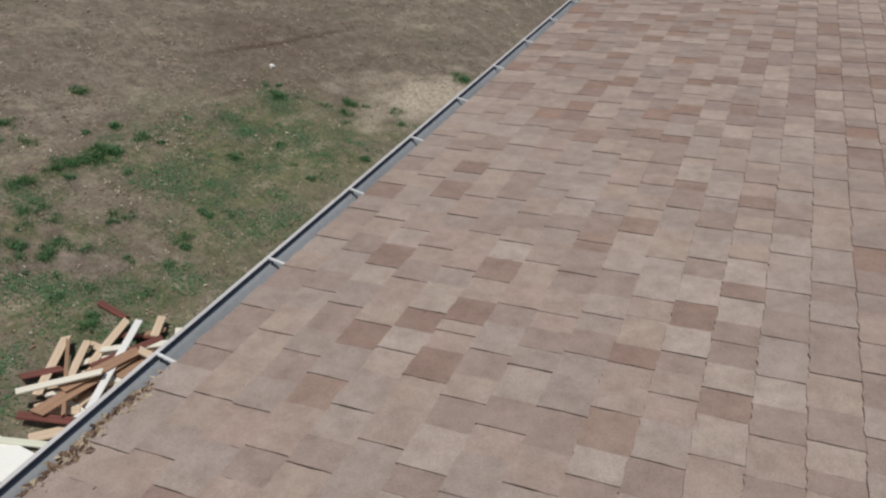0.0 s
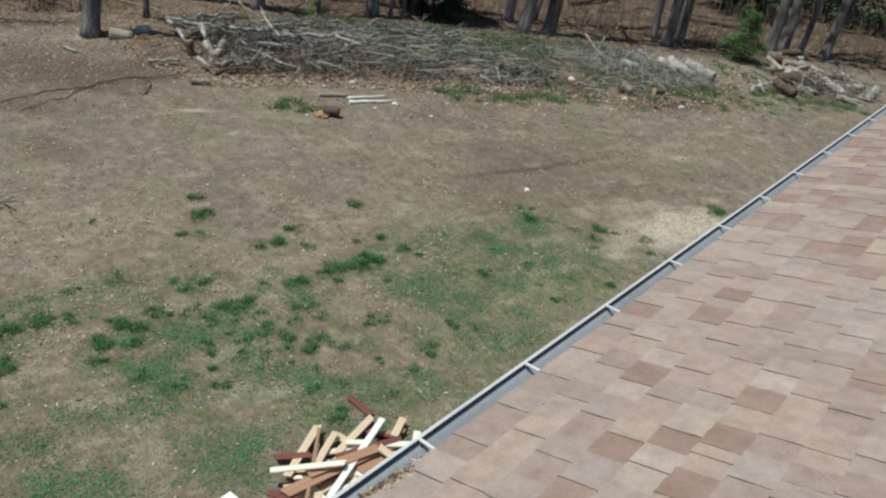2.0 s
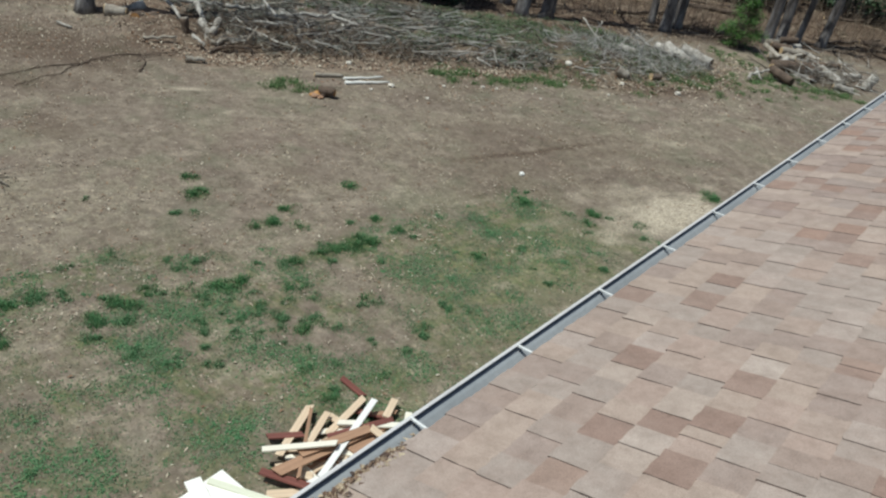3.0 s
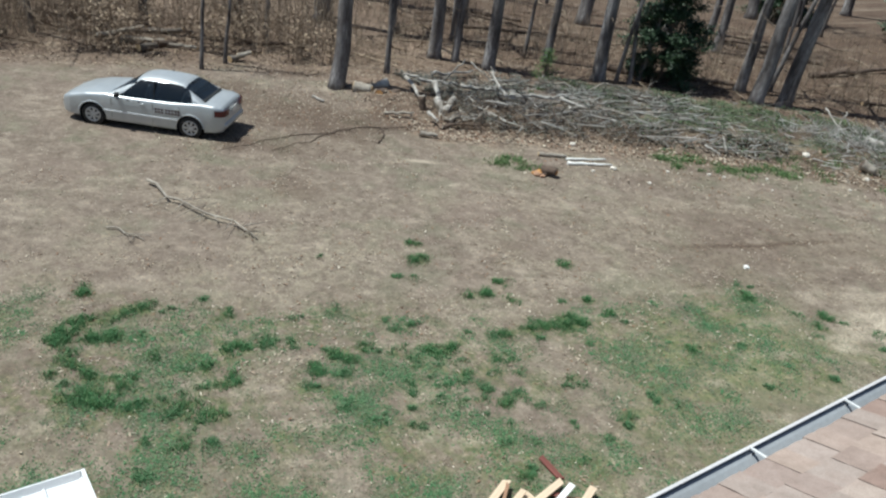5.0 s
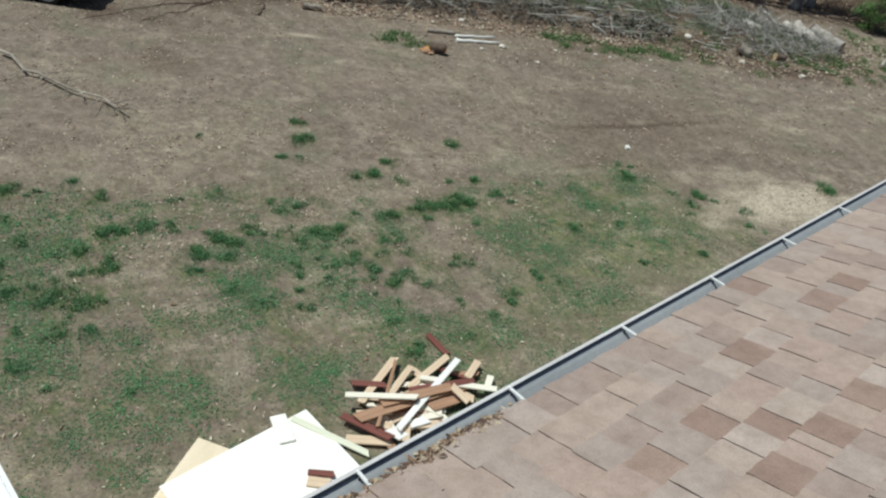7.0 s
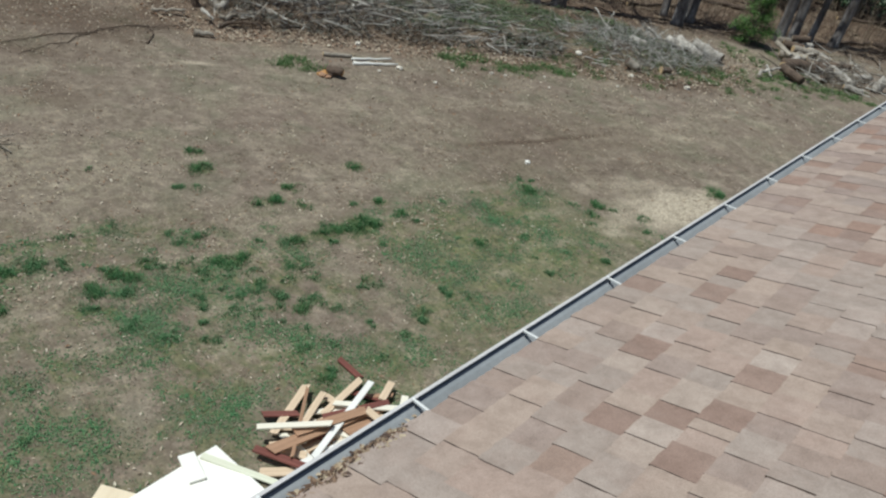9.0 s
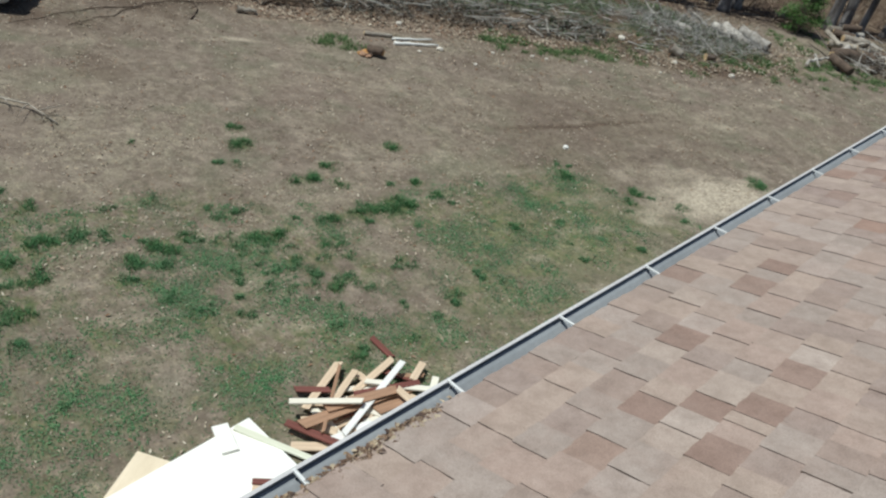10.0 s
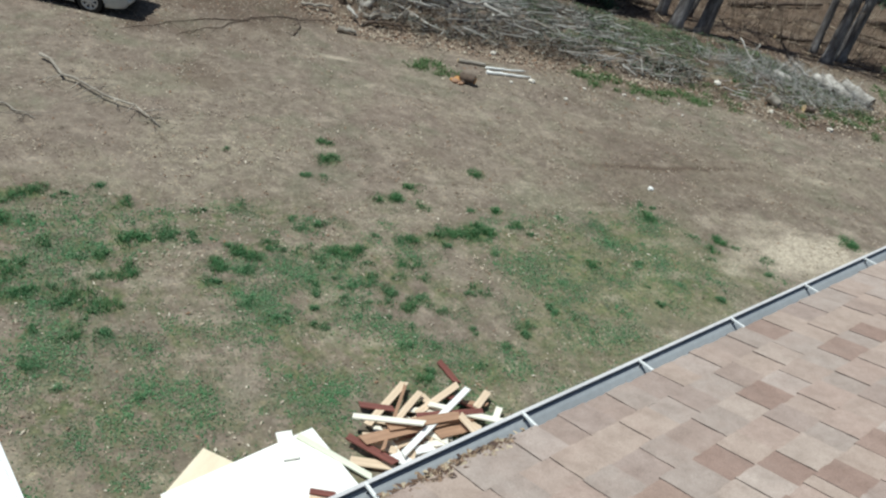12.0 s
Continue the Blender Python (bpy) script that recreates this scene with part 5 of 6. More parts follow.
# ---- trees ----
def grow_tree(seed, height, radius, fork=0.42):
    """Trunk mesh lists and crown mesh lists of a bare tree at the origin."""
    r = random.Random(seed)
    V, F, CV, CF = [], [], [], []
    n = 12
    sway = [Vector((0, 0, 0))]
    drift = Vector((0, 0, 0))
    for i in range(1, n + 1):
        drift += Vector((r.uniform(-1, 1), r.uniform(-1, 1), 0)) * height * 0.006
        sway.append(sway[-1] + drift + Vector((0, 0, height / n)))
    radii = [radius * (1.0 - 0.86 * (i / n) ** 1.1) for i in range(n + 1)]
    radii[0] *= 1.28
    flare = [sway[0] - Vector((0, 0, 0.15)), sway[0] + Vector((0, 0, 0.35))]
    tube(V, F, [flare[0], flare[1]] + sway[1:], [radius * 1.45, radius * 1.04] + radii[1:], 10)

    def limb(start_at, direction, length, rad, depth):
        pts, p, d = [start_at], start_at, direction
        k = 4 if depth < 2 else 3
        for _ in range(k):
            d = (d + Vector((r.uniform(-1, 1), r.uniform(-1, 1), r.uniform(-0.2, 0.8))) * 0.22).normalized()
            p = p + d * length / k
            pts.append(p)
        sides = 5 if depth == 0 else 4 if depth == 1 else 3
        tube(CV, CF, pts, [rad * (1 - 0.75 * i / k) for i in range(k + 1)], sides, False)
        if depth < 2:
            for _ in range(r.randint(2, 4) if depth == 0 else r.randint(1, 3)):
                i = r.randint(1, k)
                side = Vector((r.uniform(-1, 1), r.uniform(-1, 1), r.uniform(-0.1, 0.9))).normalized()
                limb(pts[i], (d * 0.5 + side).normalized(), length * r.uniform(0.4, 0.62), rad * (1 - 0.75 * i / k) * 0.6 + 0.003, depth + 1)

    count = r.randint(11, 15)
    for i in range(count):
        f = fork + (1 - fork) * (i + r.random() * 0.6) / count
        at = min(f, 0.98) * n
        a, b = int(at), min(int(at) + 1, n)
        p = sway[a].lerp(sway[b], at - a)
        ang = i * 2.4 + r.uniform(-0.5, 0.5)
        up = 0.35 + 0.9 * f * f
        limb(p, Vector((math.cos(ang), math.sin(ang), up)).normalized(), height * r.uniform(0.16, 0.28) * (1.25 - 0.6 * f), radii[a] * 0.5, 0)
    for _ in range(3):
        f = r.uniform(0.12, fork)
        a = int(f * n)
        ang = r.uniform(0, 6.28)
        limb(sway[a], Vector((math.cos(ang), math.sin(ang), r.uniform(-0.1, 0.4))).normalized(), height * r.uniform(0.03, 0.08), radii[a] * 0.14, 1)
    return V, F, CV, CF


tree_labels = {"grey": "tall bare grey-barked tree at the edge of the woods", "pale": "tall bare tree with pale grey bark in the woods", "thin": "slender bare sapling at the edge of the woods"}
tree_kinds = {}
for key, seed, h, rad, fork in (("grey0", 1, 17, 0.30, 0.42), ("grey1", 2, 18, 0.30, 0.45), ("grey2", 3, 16, 0.30, 0.38), ("pale0", 4, 17, 0.30, 0.45), ("pale1", 5, 18, 0.30, 0.5), ("thin0", 6, 9, 0.09, 0.3), ("thin1", 7, 10, 0.09, 0.35), ("thin2", 8, 8, 0.09, 0.3)):
    V, F, CV, CF = grow_tree(seed, h, rad, fork)
    bark = M_BARK_PALE if key.startswith("pale") else M_BARK
    tree_kinds[key] = (raw("trunk", V, F, bark, True), raw("crown", CV, CF, M_TWIG, True), rad)


def plant(key, x, y, radius, lean=0.0, turn=0.0, stretch=1.0):
    trunk, crown, rad = tree_kinds[key]
    z = float(ground_height(np.array([x]), np.array([y]))[0]) - 0.05
    s = radius / rad
    tall = min(max(s, 0.75), 1.25) * stretch
    # leaning trees tip along the edge of the woods
    tip = Matrix.Shear("XY", 4, (lean * 0.35, lean)) if lean else Matrix()
    ob = new("tree")
    ob.matrix_world = Matrix.Translation((x, y, z)) @ pose(0, 0, 0, math.degrees(-lean) * 0.9, math.degrees(lean) * 0.3, 0) @ pose(0, 0, 0, 0, 0, turn) @ Matrix.Diagonal((s, s, tall, 1))
    part("trunk", trunk, None, ob)
    part("crown", crown, None, ob)
    return tagged(ob, label=tree_labels[key[:4]], category="tree", group="trees of the woods")


tree_rng = random.Random(12)
for i, (x, y, r, lean) in enumerate([(-29.8, 7.0, 0.17, 0), (-24.7, 7.3, 0.07, 0), (-25.2, 8.3, 0.07, 0), (-27.8, 10.9, 0.09, 0), (-21.8, 10.8, 0.26, 0), (-30.5, 14.7, 0.41, 0), (-22.5, 13.1, 0.10, 0), (-24.4, 16.4, 0.25, 0), (-23.7, 16.9, 0.14, 0), (-22.6, 17.7, 0.25, 0), (-23.7, 20.4, 0.08, 0), (-23.0, 21.0, 0.17, 0.02), (-20.3, 21.3, 0.26, 0.05), (-19.8, 21.8, 0.08, 0), (-19.5, 22.2, 0.09, 0.05), (-19.6, 22.8, 0.10, 0.1), (-28.5, 28.2, 0.34, 0)]):
    key = ("thin%d" % (i % 3)) if r < 0.12 else ("grey%d" % (i % 3))
    plant(key, x, y, r, lean, tree_rng.uniform(0, 360))
for i, (x, y, r, lean) in enumerate([(-22.6, 31.4, 0.22, 0), (-16.2, 25.7, 0.28, 0.02), (-17.6, 26.6, 0.22, 0), (-15.6, 26.6, 0.275, 0.15), (-17.2, 28.0, 0.10, 0.1), (-12.3, 30.7, 0.24, 0), (-12.3, 31.8, 0.22, 0.08), (-9.2, 34.2, 0.22, -0.05), (-8.9, 35.1, 0.22, 0), (-8.5, 36.2, 0.15, 0.05), (-7.6, 36.7, 0.21, 0.05), (-13.2, 31.2, 0.16, 0), (-30.6, 5.6, 0.09, 0), (-30.1, 3.2, 0.11, 0)]):
    key = ("thin%d" % (i % 3)) if r < 0.12 else ("grey%d" % (i % 3))
    plant(key, x, y, r, lean, tree_rng.uniform(0, 360))
for i, (x, y, r, lean) in enumerate([(-3.3, 39.9, 0.185, 0.05), (-2.3, 41.6, 0.21, 0.13), (-1.1, 43.8, 0.14, 0.08)]):
    plant("pale%d" % (i % 2), x, y, r, lean, tree_rng.uniform(0, 360))
# the woods behind
placed = []
while len(placed) < 150:
    x, y = tree_rng.uniform(-75, 40), tree_rng.uniform(-25, 85)
    back = float(woods_x(np.array([y]))[0]) - x
    if back < 5.5 or back > 48 or any((x - a) ** 2 + (y - b) ** 2 < 5.5 for a, b in placed):
        continue
    placed.append((x, y))
    r = tree_rng.choice((0.07, 0.09, 0.12, 0.16, 0.2, 0.26, 0.32))
    key = "thin%d" % tree_rng.randrange(3) if r < 0.11 else tree_rng.choice(("grey0", "grey1", "grey2", "grey0"))
    plant(key, x, y, r, tree_rng.uniform(-0.04, 0.06), tree_rng.uniform(0, 360))


# ---- evergreens ----
def bush(name, x, y, height, width, material, leaf, count, seed, label, shape):
    r = random.Random(seed)
    ob = thing(name, pose(x, y, float(ground_height(np.array([x]), np.array([y]))[0])), label=label, category="shrub")
    V, F, LV, LF = [], [], [], []
    tube(V, F, [Vector((0, 0, -0.1)), Vector((0.03, 0, height * 0.5)), Vector((0, 0.04, height * 0.97))], [0.07, 0.045, 0.01], 7)
    tips = []
    for i in range(130 if height > 3 else 70):
        f = r.uniform(0.04, 0.97)
        reach = width / 2 * shape(f) * r.uniform(0.65, 1.12)
        a = i * 2.4 + r.uniform(-0.6, 0.6)
        p = Vector((0, 0, height * f))
        q = p + Vector((math.cos(a) * reach, math.sin(a) * reach, r.uniform(-0.05, 0.18) * height * 0.3))
        tube(V, F, [p, p.lerp(q, 0.5) + Vector((0, 0, 0.04)), q], [0.016, 0.010, 0.004], 4, False)
        tips += [(p.lerp(q, u), reach) for u in (0.45, 0.65, 0.8, 0.92, 1.0)]
    for _ in range(count):
        c, reach = r.choice(tips)
        c = c + Vector((r.gauss(0, 1), r.gauss(0, 1), r.gauss(0, 0.8))) * 0.09 * (0.6 + width / 3)
        d = Vector((r.uniform(-1, 1), r.uniform(-1, 1), r.uniform(-0.5, 0.8))).normalized()
        s = d.cross(Vector((r.uniform(-0.4, 0.4), r.uniform(-0.4, 0.4), 1))).normalized()
        l = leaf * r.uniform(0.7, 1.3)
        up = d.cross(s) * l * 0.12
        b = len(LV)
        LV += [c - d * l / 2, c + s * l * 0.26 + up, c + d * l / 2, c - s * l * 0.26 + up]
        LF += [(b, b + 1, b + 2), (b, b + 2, b + 3)]
    part("stem", raw("stem", V, F, M_TWIG), None, ob)
    part("foliage", raw("foliage", LV, LF, material), None, ob)


bush("evergreen_tree", -19.4, 23.8, 5.2, 2.9, M_HOLLY, 0.13, 30000, 4, "dark green evergreen tree among the bare trunks", lambda f: min(1.0, 0.75 + f) * (1.15 - f * f * 0.95))
bush("green_shrub", -9.6, 31.9, 2.0, 1.7, M_SHRUB, 0.08, 5000, 5, "bright green leafy shrub beside the log heap", lambda f: (0.7 + f) if f < 0.35 else 1.28 - f)
bush("young_conifer", -20.6, 18.8, 1.1, 0.9, M_SHRUB, 0.06, 1300, 6, "small light green evergreen sapling in the brush", lambda f: 1.1 - f * 0.9)

for k, (x, y, h) in enumerate([(-13.4, 42.0, 6.4), (-12.6, 49.5, 7.0), (-9.5, 46.8, 8.0), (-5.8, 47.2, 8.5), (-2.2, 48.5, 8.5), (2.0, 50.5, 9.0), (7.5, 53.0, 8.0), (-20.5, 47.0, 6.5), (-28.0, 44.0, 6.0)]):
    bush("evergreen_tree", x, y, h, h * 0.66, M_HOLLY, 0.26, 9500, 20 + k, "dark green evergreen tree deep in the woods", lambda f: min(1.0, 0.8 + f) * (1.12 - f * f))

# ---- brush heap, thicket and litter ----
def stick_lists(V, F, r, p, az, el, length, rad, forks, sides=4, wobble=0.16):
    d = Vector((math.cos(az) * math.cos(el), math.sin(az) * math.cos(el), math.sin(el)))
    pts, q = [p], p
    for _ in range(3):
        d = (d + Vector((r.uniform(-1, 1), r.uniform(-1, 1), r.uniform(-0.7, 0.5))) * wobble).normalized()
        q = q + d * length / 3
        pts.append(q)
    tube(V, F, pts, [rad, rad * 0.85, rad * 0.6, rad * 0.25], sides, False)
    for _ in range(forks):
        i = r.randint(1, 2)
        stick_lists(V, F, r, pts[i], az + r.uniform(-1, 1), el + r.uniform(-0.4, 0.6), length * r.uniform(0.3, 0.55), rad * 0.5, 0, 3, wobble)


def scatter_sticks(name, label, material, seed, count, place, length, rad, el, forks, category, sides=4, wobble=0.16, az=(0, 6.28)):
    r = random.Random(seed)
    V, F = [], []
    done = 0
    while done < count:
        spot = place(r)
        if spot is None:
            continue
        x, y, lift = spot
        z = float(ground_height(np.array([x]), np.array([y]))[0]) + lift
        stick_lists(V, F, r, Vector((x, y, z)), r.uniform(*az) + (math.pi if r.random() < 0.5 else 0), r.uniform(*el), r.uniform(*length) * r.uniform(0.6, 1), r.uniform(*rad), r.randint(*forks), sides, wobble)
        done += 1
    tagged(new(name, raw(name, V, F, material, False)), label=label, category=category, kind="stuff")


def in_heap(r, y0, y1, depth0=0.1, depth1=1.0, lift=0.35):
    y = r.uniform(y0, y1)
    near, far = float(np.interp(y, HEAP_Y, HEAP_X)), float(woods_x(np.array([y]))[0])
    f = r.uniform(depth0, depth1)
    return near + (far - near) * f, y, r.uniform(0.0, lift)


scatter_sticks("brush_heap", "heap of grey and tan branches with dry vines", M_STICK, 52, 120, lambda r: in_heap(r, 12.6, 15.6, 0.02, 0.40, 0.4), (0.5, 1.6), (0.010, 0.030), (-0.15, 0.5), (0, 2), "brush", wobble=0.2)
scatter_sticks("crooked_limbs", "pale crooked limbs jumbled at the end of the heap", M_LOGPALE, 71, 6, lambda r: in_heap(r, 12.6, 16.2, 0.05, 0.45, 0.40), (0.7, 1.6), (0.03, 0.07), (-0.1, 0.2), (1, 2), "brush", 7, 0.34)
scatter_sticks("brush_heap", "heap of grey withered branches and boughs", M_STICK, 51, 130, lambda r: in_heap(r, 15.0, 21.0, 0.03, 0.75, 0.35), (0.4, 1.5), (0.009, 0.034), (-0.06, 0.16), (0, 1), "brush", wobble=0.10, az=(0.7, 1.7))
scatter_sticks("loose_sticks", "few dead sticks among green vines", M_STICK, 57, 120, lambda r: in_heap(r, 19.5, 25.0, 0.0, 1.0, 0.12), (0.4, 1.9), (0.006, 0.024), (-0.05, 0.2), (1, 3), "brush")
scatter_sticks("twig_heap", "fine pale grey twig heap beside the logs", M_TWIGPALE, 58, 900, lambda r: in_heap(r, 22.8, 27.0, 0.05, 0.6, 0.30), (0.2, 0.9), (0.003, 0.010), (-0.1, 1.0), (2, 4), "brush")
scatter_sticks("bleached_boughs", "bleached pale boughs lying across the heap", M_LOGPALE, 72, 34, lambda r: in_heap(r, 14.5, 24.5, 0.02, 0.7, 0.35), (0.5, 1.7), (0.014, 0.034), (-0.05, 0.2), (0, 1), "brush", 5, 0.12, (0.7, 1.7))
scatter_sticks("fine_boughs", "fine pale grey boughs lying flat across the heap", M_TWIGPALE, 61, 280, lambda r: in_heap(r, 14.8, 22.0, 0.02, 0.8, 0.34), (0.3, 1.3), (0.005, 0.014), (-0.08, 0.2), (0, 2), "brush", 3, 0.12, (0.7, 1.8))
scatter_sticks("dry_vines", "tangle of thin brown vines over the brush heap", M_VINE, 53, 800, lambda r: in_heap(r, 12.0, 17.8, -0.05, 0.35, 0.25), (0.2, 0.8), (0.003, 0.008), (-0.2, 1.2), (1, 3), "brush")
scatter_sticks("brush_heap", "low heap of pale broken branches near the logs", M_STICK, 54, 260, lambda r: (r.gauss(-6.0, 0.8), r.gauss(31.6, 1.2), r.uniform(0, 0.4)), (0.4, 1.5), (0.006, 0.03), (-0.2, 0.4), (1, 2), "brush")


def in_thicket(r):
    y = r.uniform(-12, 48)
    back = abs(r.gauss(0, 10)) + (1.0 if not 9 < y < 29 else 2.5)
    return float(woods_x(np.array([y]))[0]) - back, y, -0.03


def tall_stem(r):
    y = r.uniform(-8, 13)
    x = float(woods_x(np.array([y]))[0]) - 0.8 - abs(r.gauss(0, 4.5))
    # a clearing with cut limbs, and gaps between the clumps
    if (x > -29.5 and 4.8 < y < 9.5) or float(fbm(np.array([x]), np.array([y]), 0.45, 45)[0]) < 0.42:
        return None
    return x, y, -0.03


scatter_sticks("thicket", "brown undergrowth of thin upright stems in the woods", M_THICKET, 55, 5000, in_thicket, (0.6, 2.2), (0.005, 0.012), (1.0, 1.55), (1, 3), "undergrowth", 3, 0.07)
scatter_sticks("thicket", "dense tall brown thicket behind the parked car", M_THICKET, 59, 1500, tall_stem, (1.2, 4.2), (0.006, 0.016), (1.2, 1.56), (1, 2), "undergrowth", 3, 0.06)
scatter_sticks("dry_vines", "brown vines tangled through the thicket", M_VINE, 60, 1900, lambda r: (lambda y: (float(woods_x(np.array([y]))[0]) - 0.3 - abs(r.gauss(0, 3.0)), y, r.uniform(0, 1.6)))(r.uniform(-8, 14)), (0.6, 2.0), (0.004, 0.010), (-0.5, 1.3), (1, 3), "undergrowth", 3, 0.3)
scatter_sticks("fallen_branches", "fallen dead branches on the woodland floor", M_VINE, 56, 800, lambda r: (lambda y: (float(woods_x(np.array([y]))[0]) - r.uniform(0.5, 22), y, 0.03))(r.uniform(-8, 50)), (0.8, 3.2), (0.012, 0.05), (-0.03, 0.1), (1, 3), "branch")


def flat_pieces(name, label, material, seed, xs, ys, size, category, lift=0.012, slim=0.5):
    """Small curled pieces scattered over the ground."""
    g = np.random.default_rng(seed)
    n = len(xs)
    zs = ground_height(xs, ys) + g.uniform(0.002, lift, n)
    a, l = g.uniform(0, 6.283, n), g.uniform(size[0], size[1], n)
    tilt_ = g.uniform(-0.5, 0.5, n)
    c, s = np.cos(a), np.sin(a)
    w = l * g.uniform(slim * 0.6, slim * 1.3, n)
    P = np.stack((xs, ys, zs), -1)
    D = np.stack((c * l / 2, s * l / 2, tilt_ * l * 0.5), -1)
    S = np.stack((-s * w / 2, c * w / 2, g.uniform(0, 0.5, n) * w), -1)
    V = np.stack((P - D, P + S, P + D, P - S * [1, 1, -1]), 1).reshape(-1, 3)
    b = np.arange(n) * 4
    F = np.concatenate((np.stack((b, b + 1, b + 2), -1), np.stack((b, b + 2, b + 3), -1)))
    tagged(new(name, raw(name, V.tolist(), F.tolist(), material)), label=label, category=category, kind="stuff")


g = np.random.default_rng(61)
ys = g.uniform(-10, 50, 38000)
xs = woods_x(ys) + 1.0 - np.abs(g.normal(0, 8, 38000))
flat_pieces("leaf_litter", "brown fallen leaves covering the woodland floor", M_LEAF, 62, xs, ys, (0.05, 0.12), "leaves", 0.025, 0.6)
ys = g.uniform(-3, 30, 60000)
xs = g.uniform(-24, -0.5, 60000)
keep = (xs > woods_x(ys)) & (g.random(60000) < 0.12 + 0.75 * step(0.5, 0.62, fbm(xs, ys, 3.0, 71, 3)))
flat_pieces("yard_litter", "pale leaf and wood flecks strewn over the yard", M_CHIP, 63, xs[keep], ys[keep], (0.02, 0.055), "litter", 0.012, 0.5)
ys = g.uniform(-1.0, 20, 42000)
xs = g.uniform(-18, -3.5, 42000)
keep = (g.random(42000) < np.where(xs < 0.9 * np.interp(ys, LAWN_Y, LAWN_X) + 1.5, 1.0, 0.3)) & (g.random(42000) < 0.02 + 0.6 * step(0.52, 0.66, fbm(xs, ys, 1.6, 73, 4)))
flat_pieces("straw_bits", "pale straw wisps and leaf scraps in loose patches", M_CHIP, 70, xs[keep], ys[keep], (0.03, 0.10), "litter", 0.02, 0.35)
ys = g.uniform(12.0, 28, 1500)
xs = np.interp(ys, HEAP_Y, HEAP_X) + 0.2 + np.abs(g.normal(0, 2.4, 1500))
flat_pieces("wood_chips", "pale wood chips scattered on the yard before the heap", M_CHIP, 75, xs, ys, (0.05, 0.13), "litter", 0.02, 0.5)
ys = g.uniform(10.8, 30, 5000)
xs = np.interp(ys, HEAP_Y, HEAP_X) + 1.0 - np.abs(g.normal(0, 1.8, 5000))
flat_pieces("heap_leaves", "brown leaves caught in the brush heap", M_CHIP, 64, xs, ys, (0.05, 0.12), "leaves", 0.07, 0.7)


g2 = np.random.default_rng(91)
ys = g2.uniform(13.2, 21.8, 26000)
near_x, far_x = np.interp(ys, HEAP_Y, HEAP_X), woods_x(ys)
xs = near_x + (far_x - near_x) * g2.beta(1.5, 1.4, 26000)
ok = fbm(xs, ys, 1.3, 93) > 0.44
flat_pieces("dead_boughs", "grey-green withered boughs piled in the brush heap", M_BOUGH, 92, xs[ok], ys[ok], (0.08, 0.28), "brush", 0.20, 0.18)
ys = g2.uniform(17.6, 26.5, 38000)
near_x, far_x = np.interp(ys, HEAP_Y, HEAP_X), woods_x(ys)
xs = near_x + (far_x - near_x) * g2.beta(1.6, 1.2, 38000)
ok = fbm(xs, ys, 1.0, 95) > 0.50
flat_pieces("low_vines", "low green vines and weeds covering the bank", M_IVY, 94, xs[ok], ys[ok], (0.03, 0.085), "weeds", 0.18, 0.7)
ys = g2.uniform(4, 16, 9000)
xs = g2.normal(-21.0, 2.2, 9000)
flat_pieces("leaf_litter", "brown leaves drifted over the grass near the trees", M_CHIP, 96, xs, ys, (0.03, 0.08), "leaves", 0.02, 0.6)


yt = g2.uniform(-8, 13.5, 16000)
xt = woods_x(yt) - 0.6 - np.abs(g2.normal(0, 3.0, 16000))
ok = fbm(xt, yt, 0.7, 97) > 0.50
flat_pieces("thicket_leaves", "withered brown leaves hanging in the thicket", M_LEAF, 98, xt[ok], yt[ok], (0.07, 0.20), "leaves", 1.3, 0.6)


def blades(name, label, material, seed, xs, ys, height, width, category, lie=1.0):
    """Bent, tapering grass blades."""
    g = np.random.default_rng(seed)
    n = len(xs)
    zs = ground_height(xs, ys) - 0.005
    h = height * g.uniform(0.6, 1.25, n)
    a, lean = g.uniform(0, 6.283, n), g.uniform(0.15, 0.95, n) * lie
    w = width * g.uniform(0.7, 1.3, n)
    c, s = np.cos(a), np.sin(a)
    P = np.stack((xs, ys, zs), -1)
    S = np.stack((-s * w / 2, c * w / 2, 0 * w), -1)
    M1 = np.stack((c * h * lean * 0.35, s * h * lean * 0.35, h * 0.62), -1)
    T = np.stack((c * h * lean, s * h * lean, h * np.maximum(1.0 - 0.3 * lean, 0.25)), -1)
    V = np.stack((P - S, P + S, P + M1 + S * 0.75, P + M1 - S * 0.75, P + T), 1).reshape(-1, 3)
    b = (np.arange(n) * 5).tolist()
    F = [f for q in b for f in ((q, q + 1, q + 2, q + 3), (q + 3, q + 2, q + 4))]
    tagged(new(name, raw(name, V.tolist(), F, material)), label=label, category=category, kind="stuff")


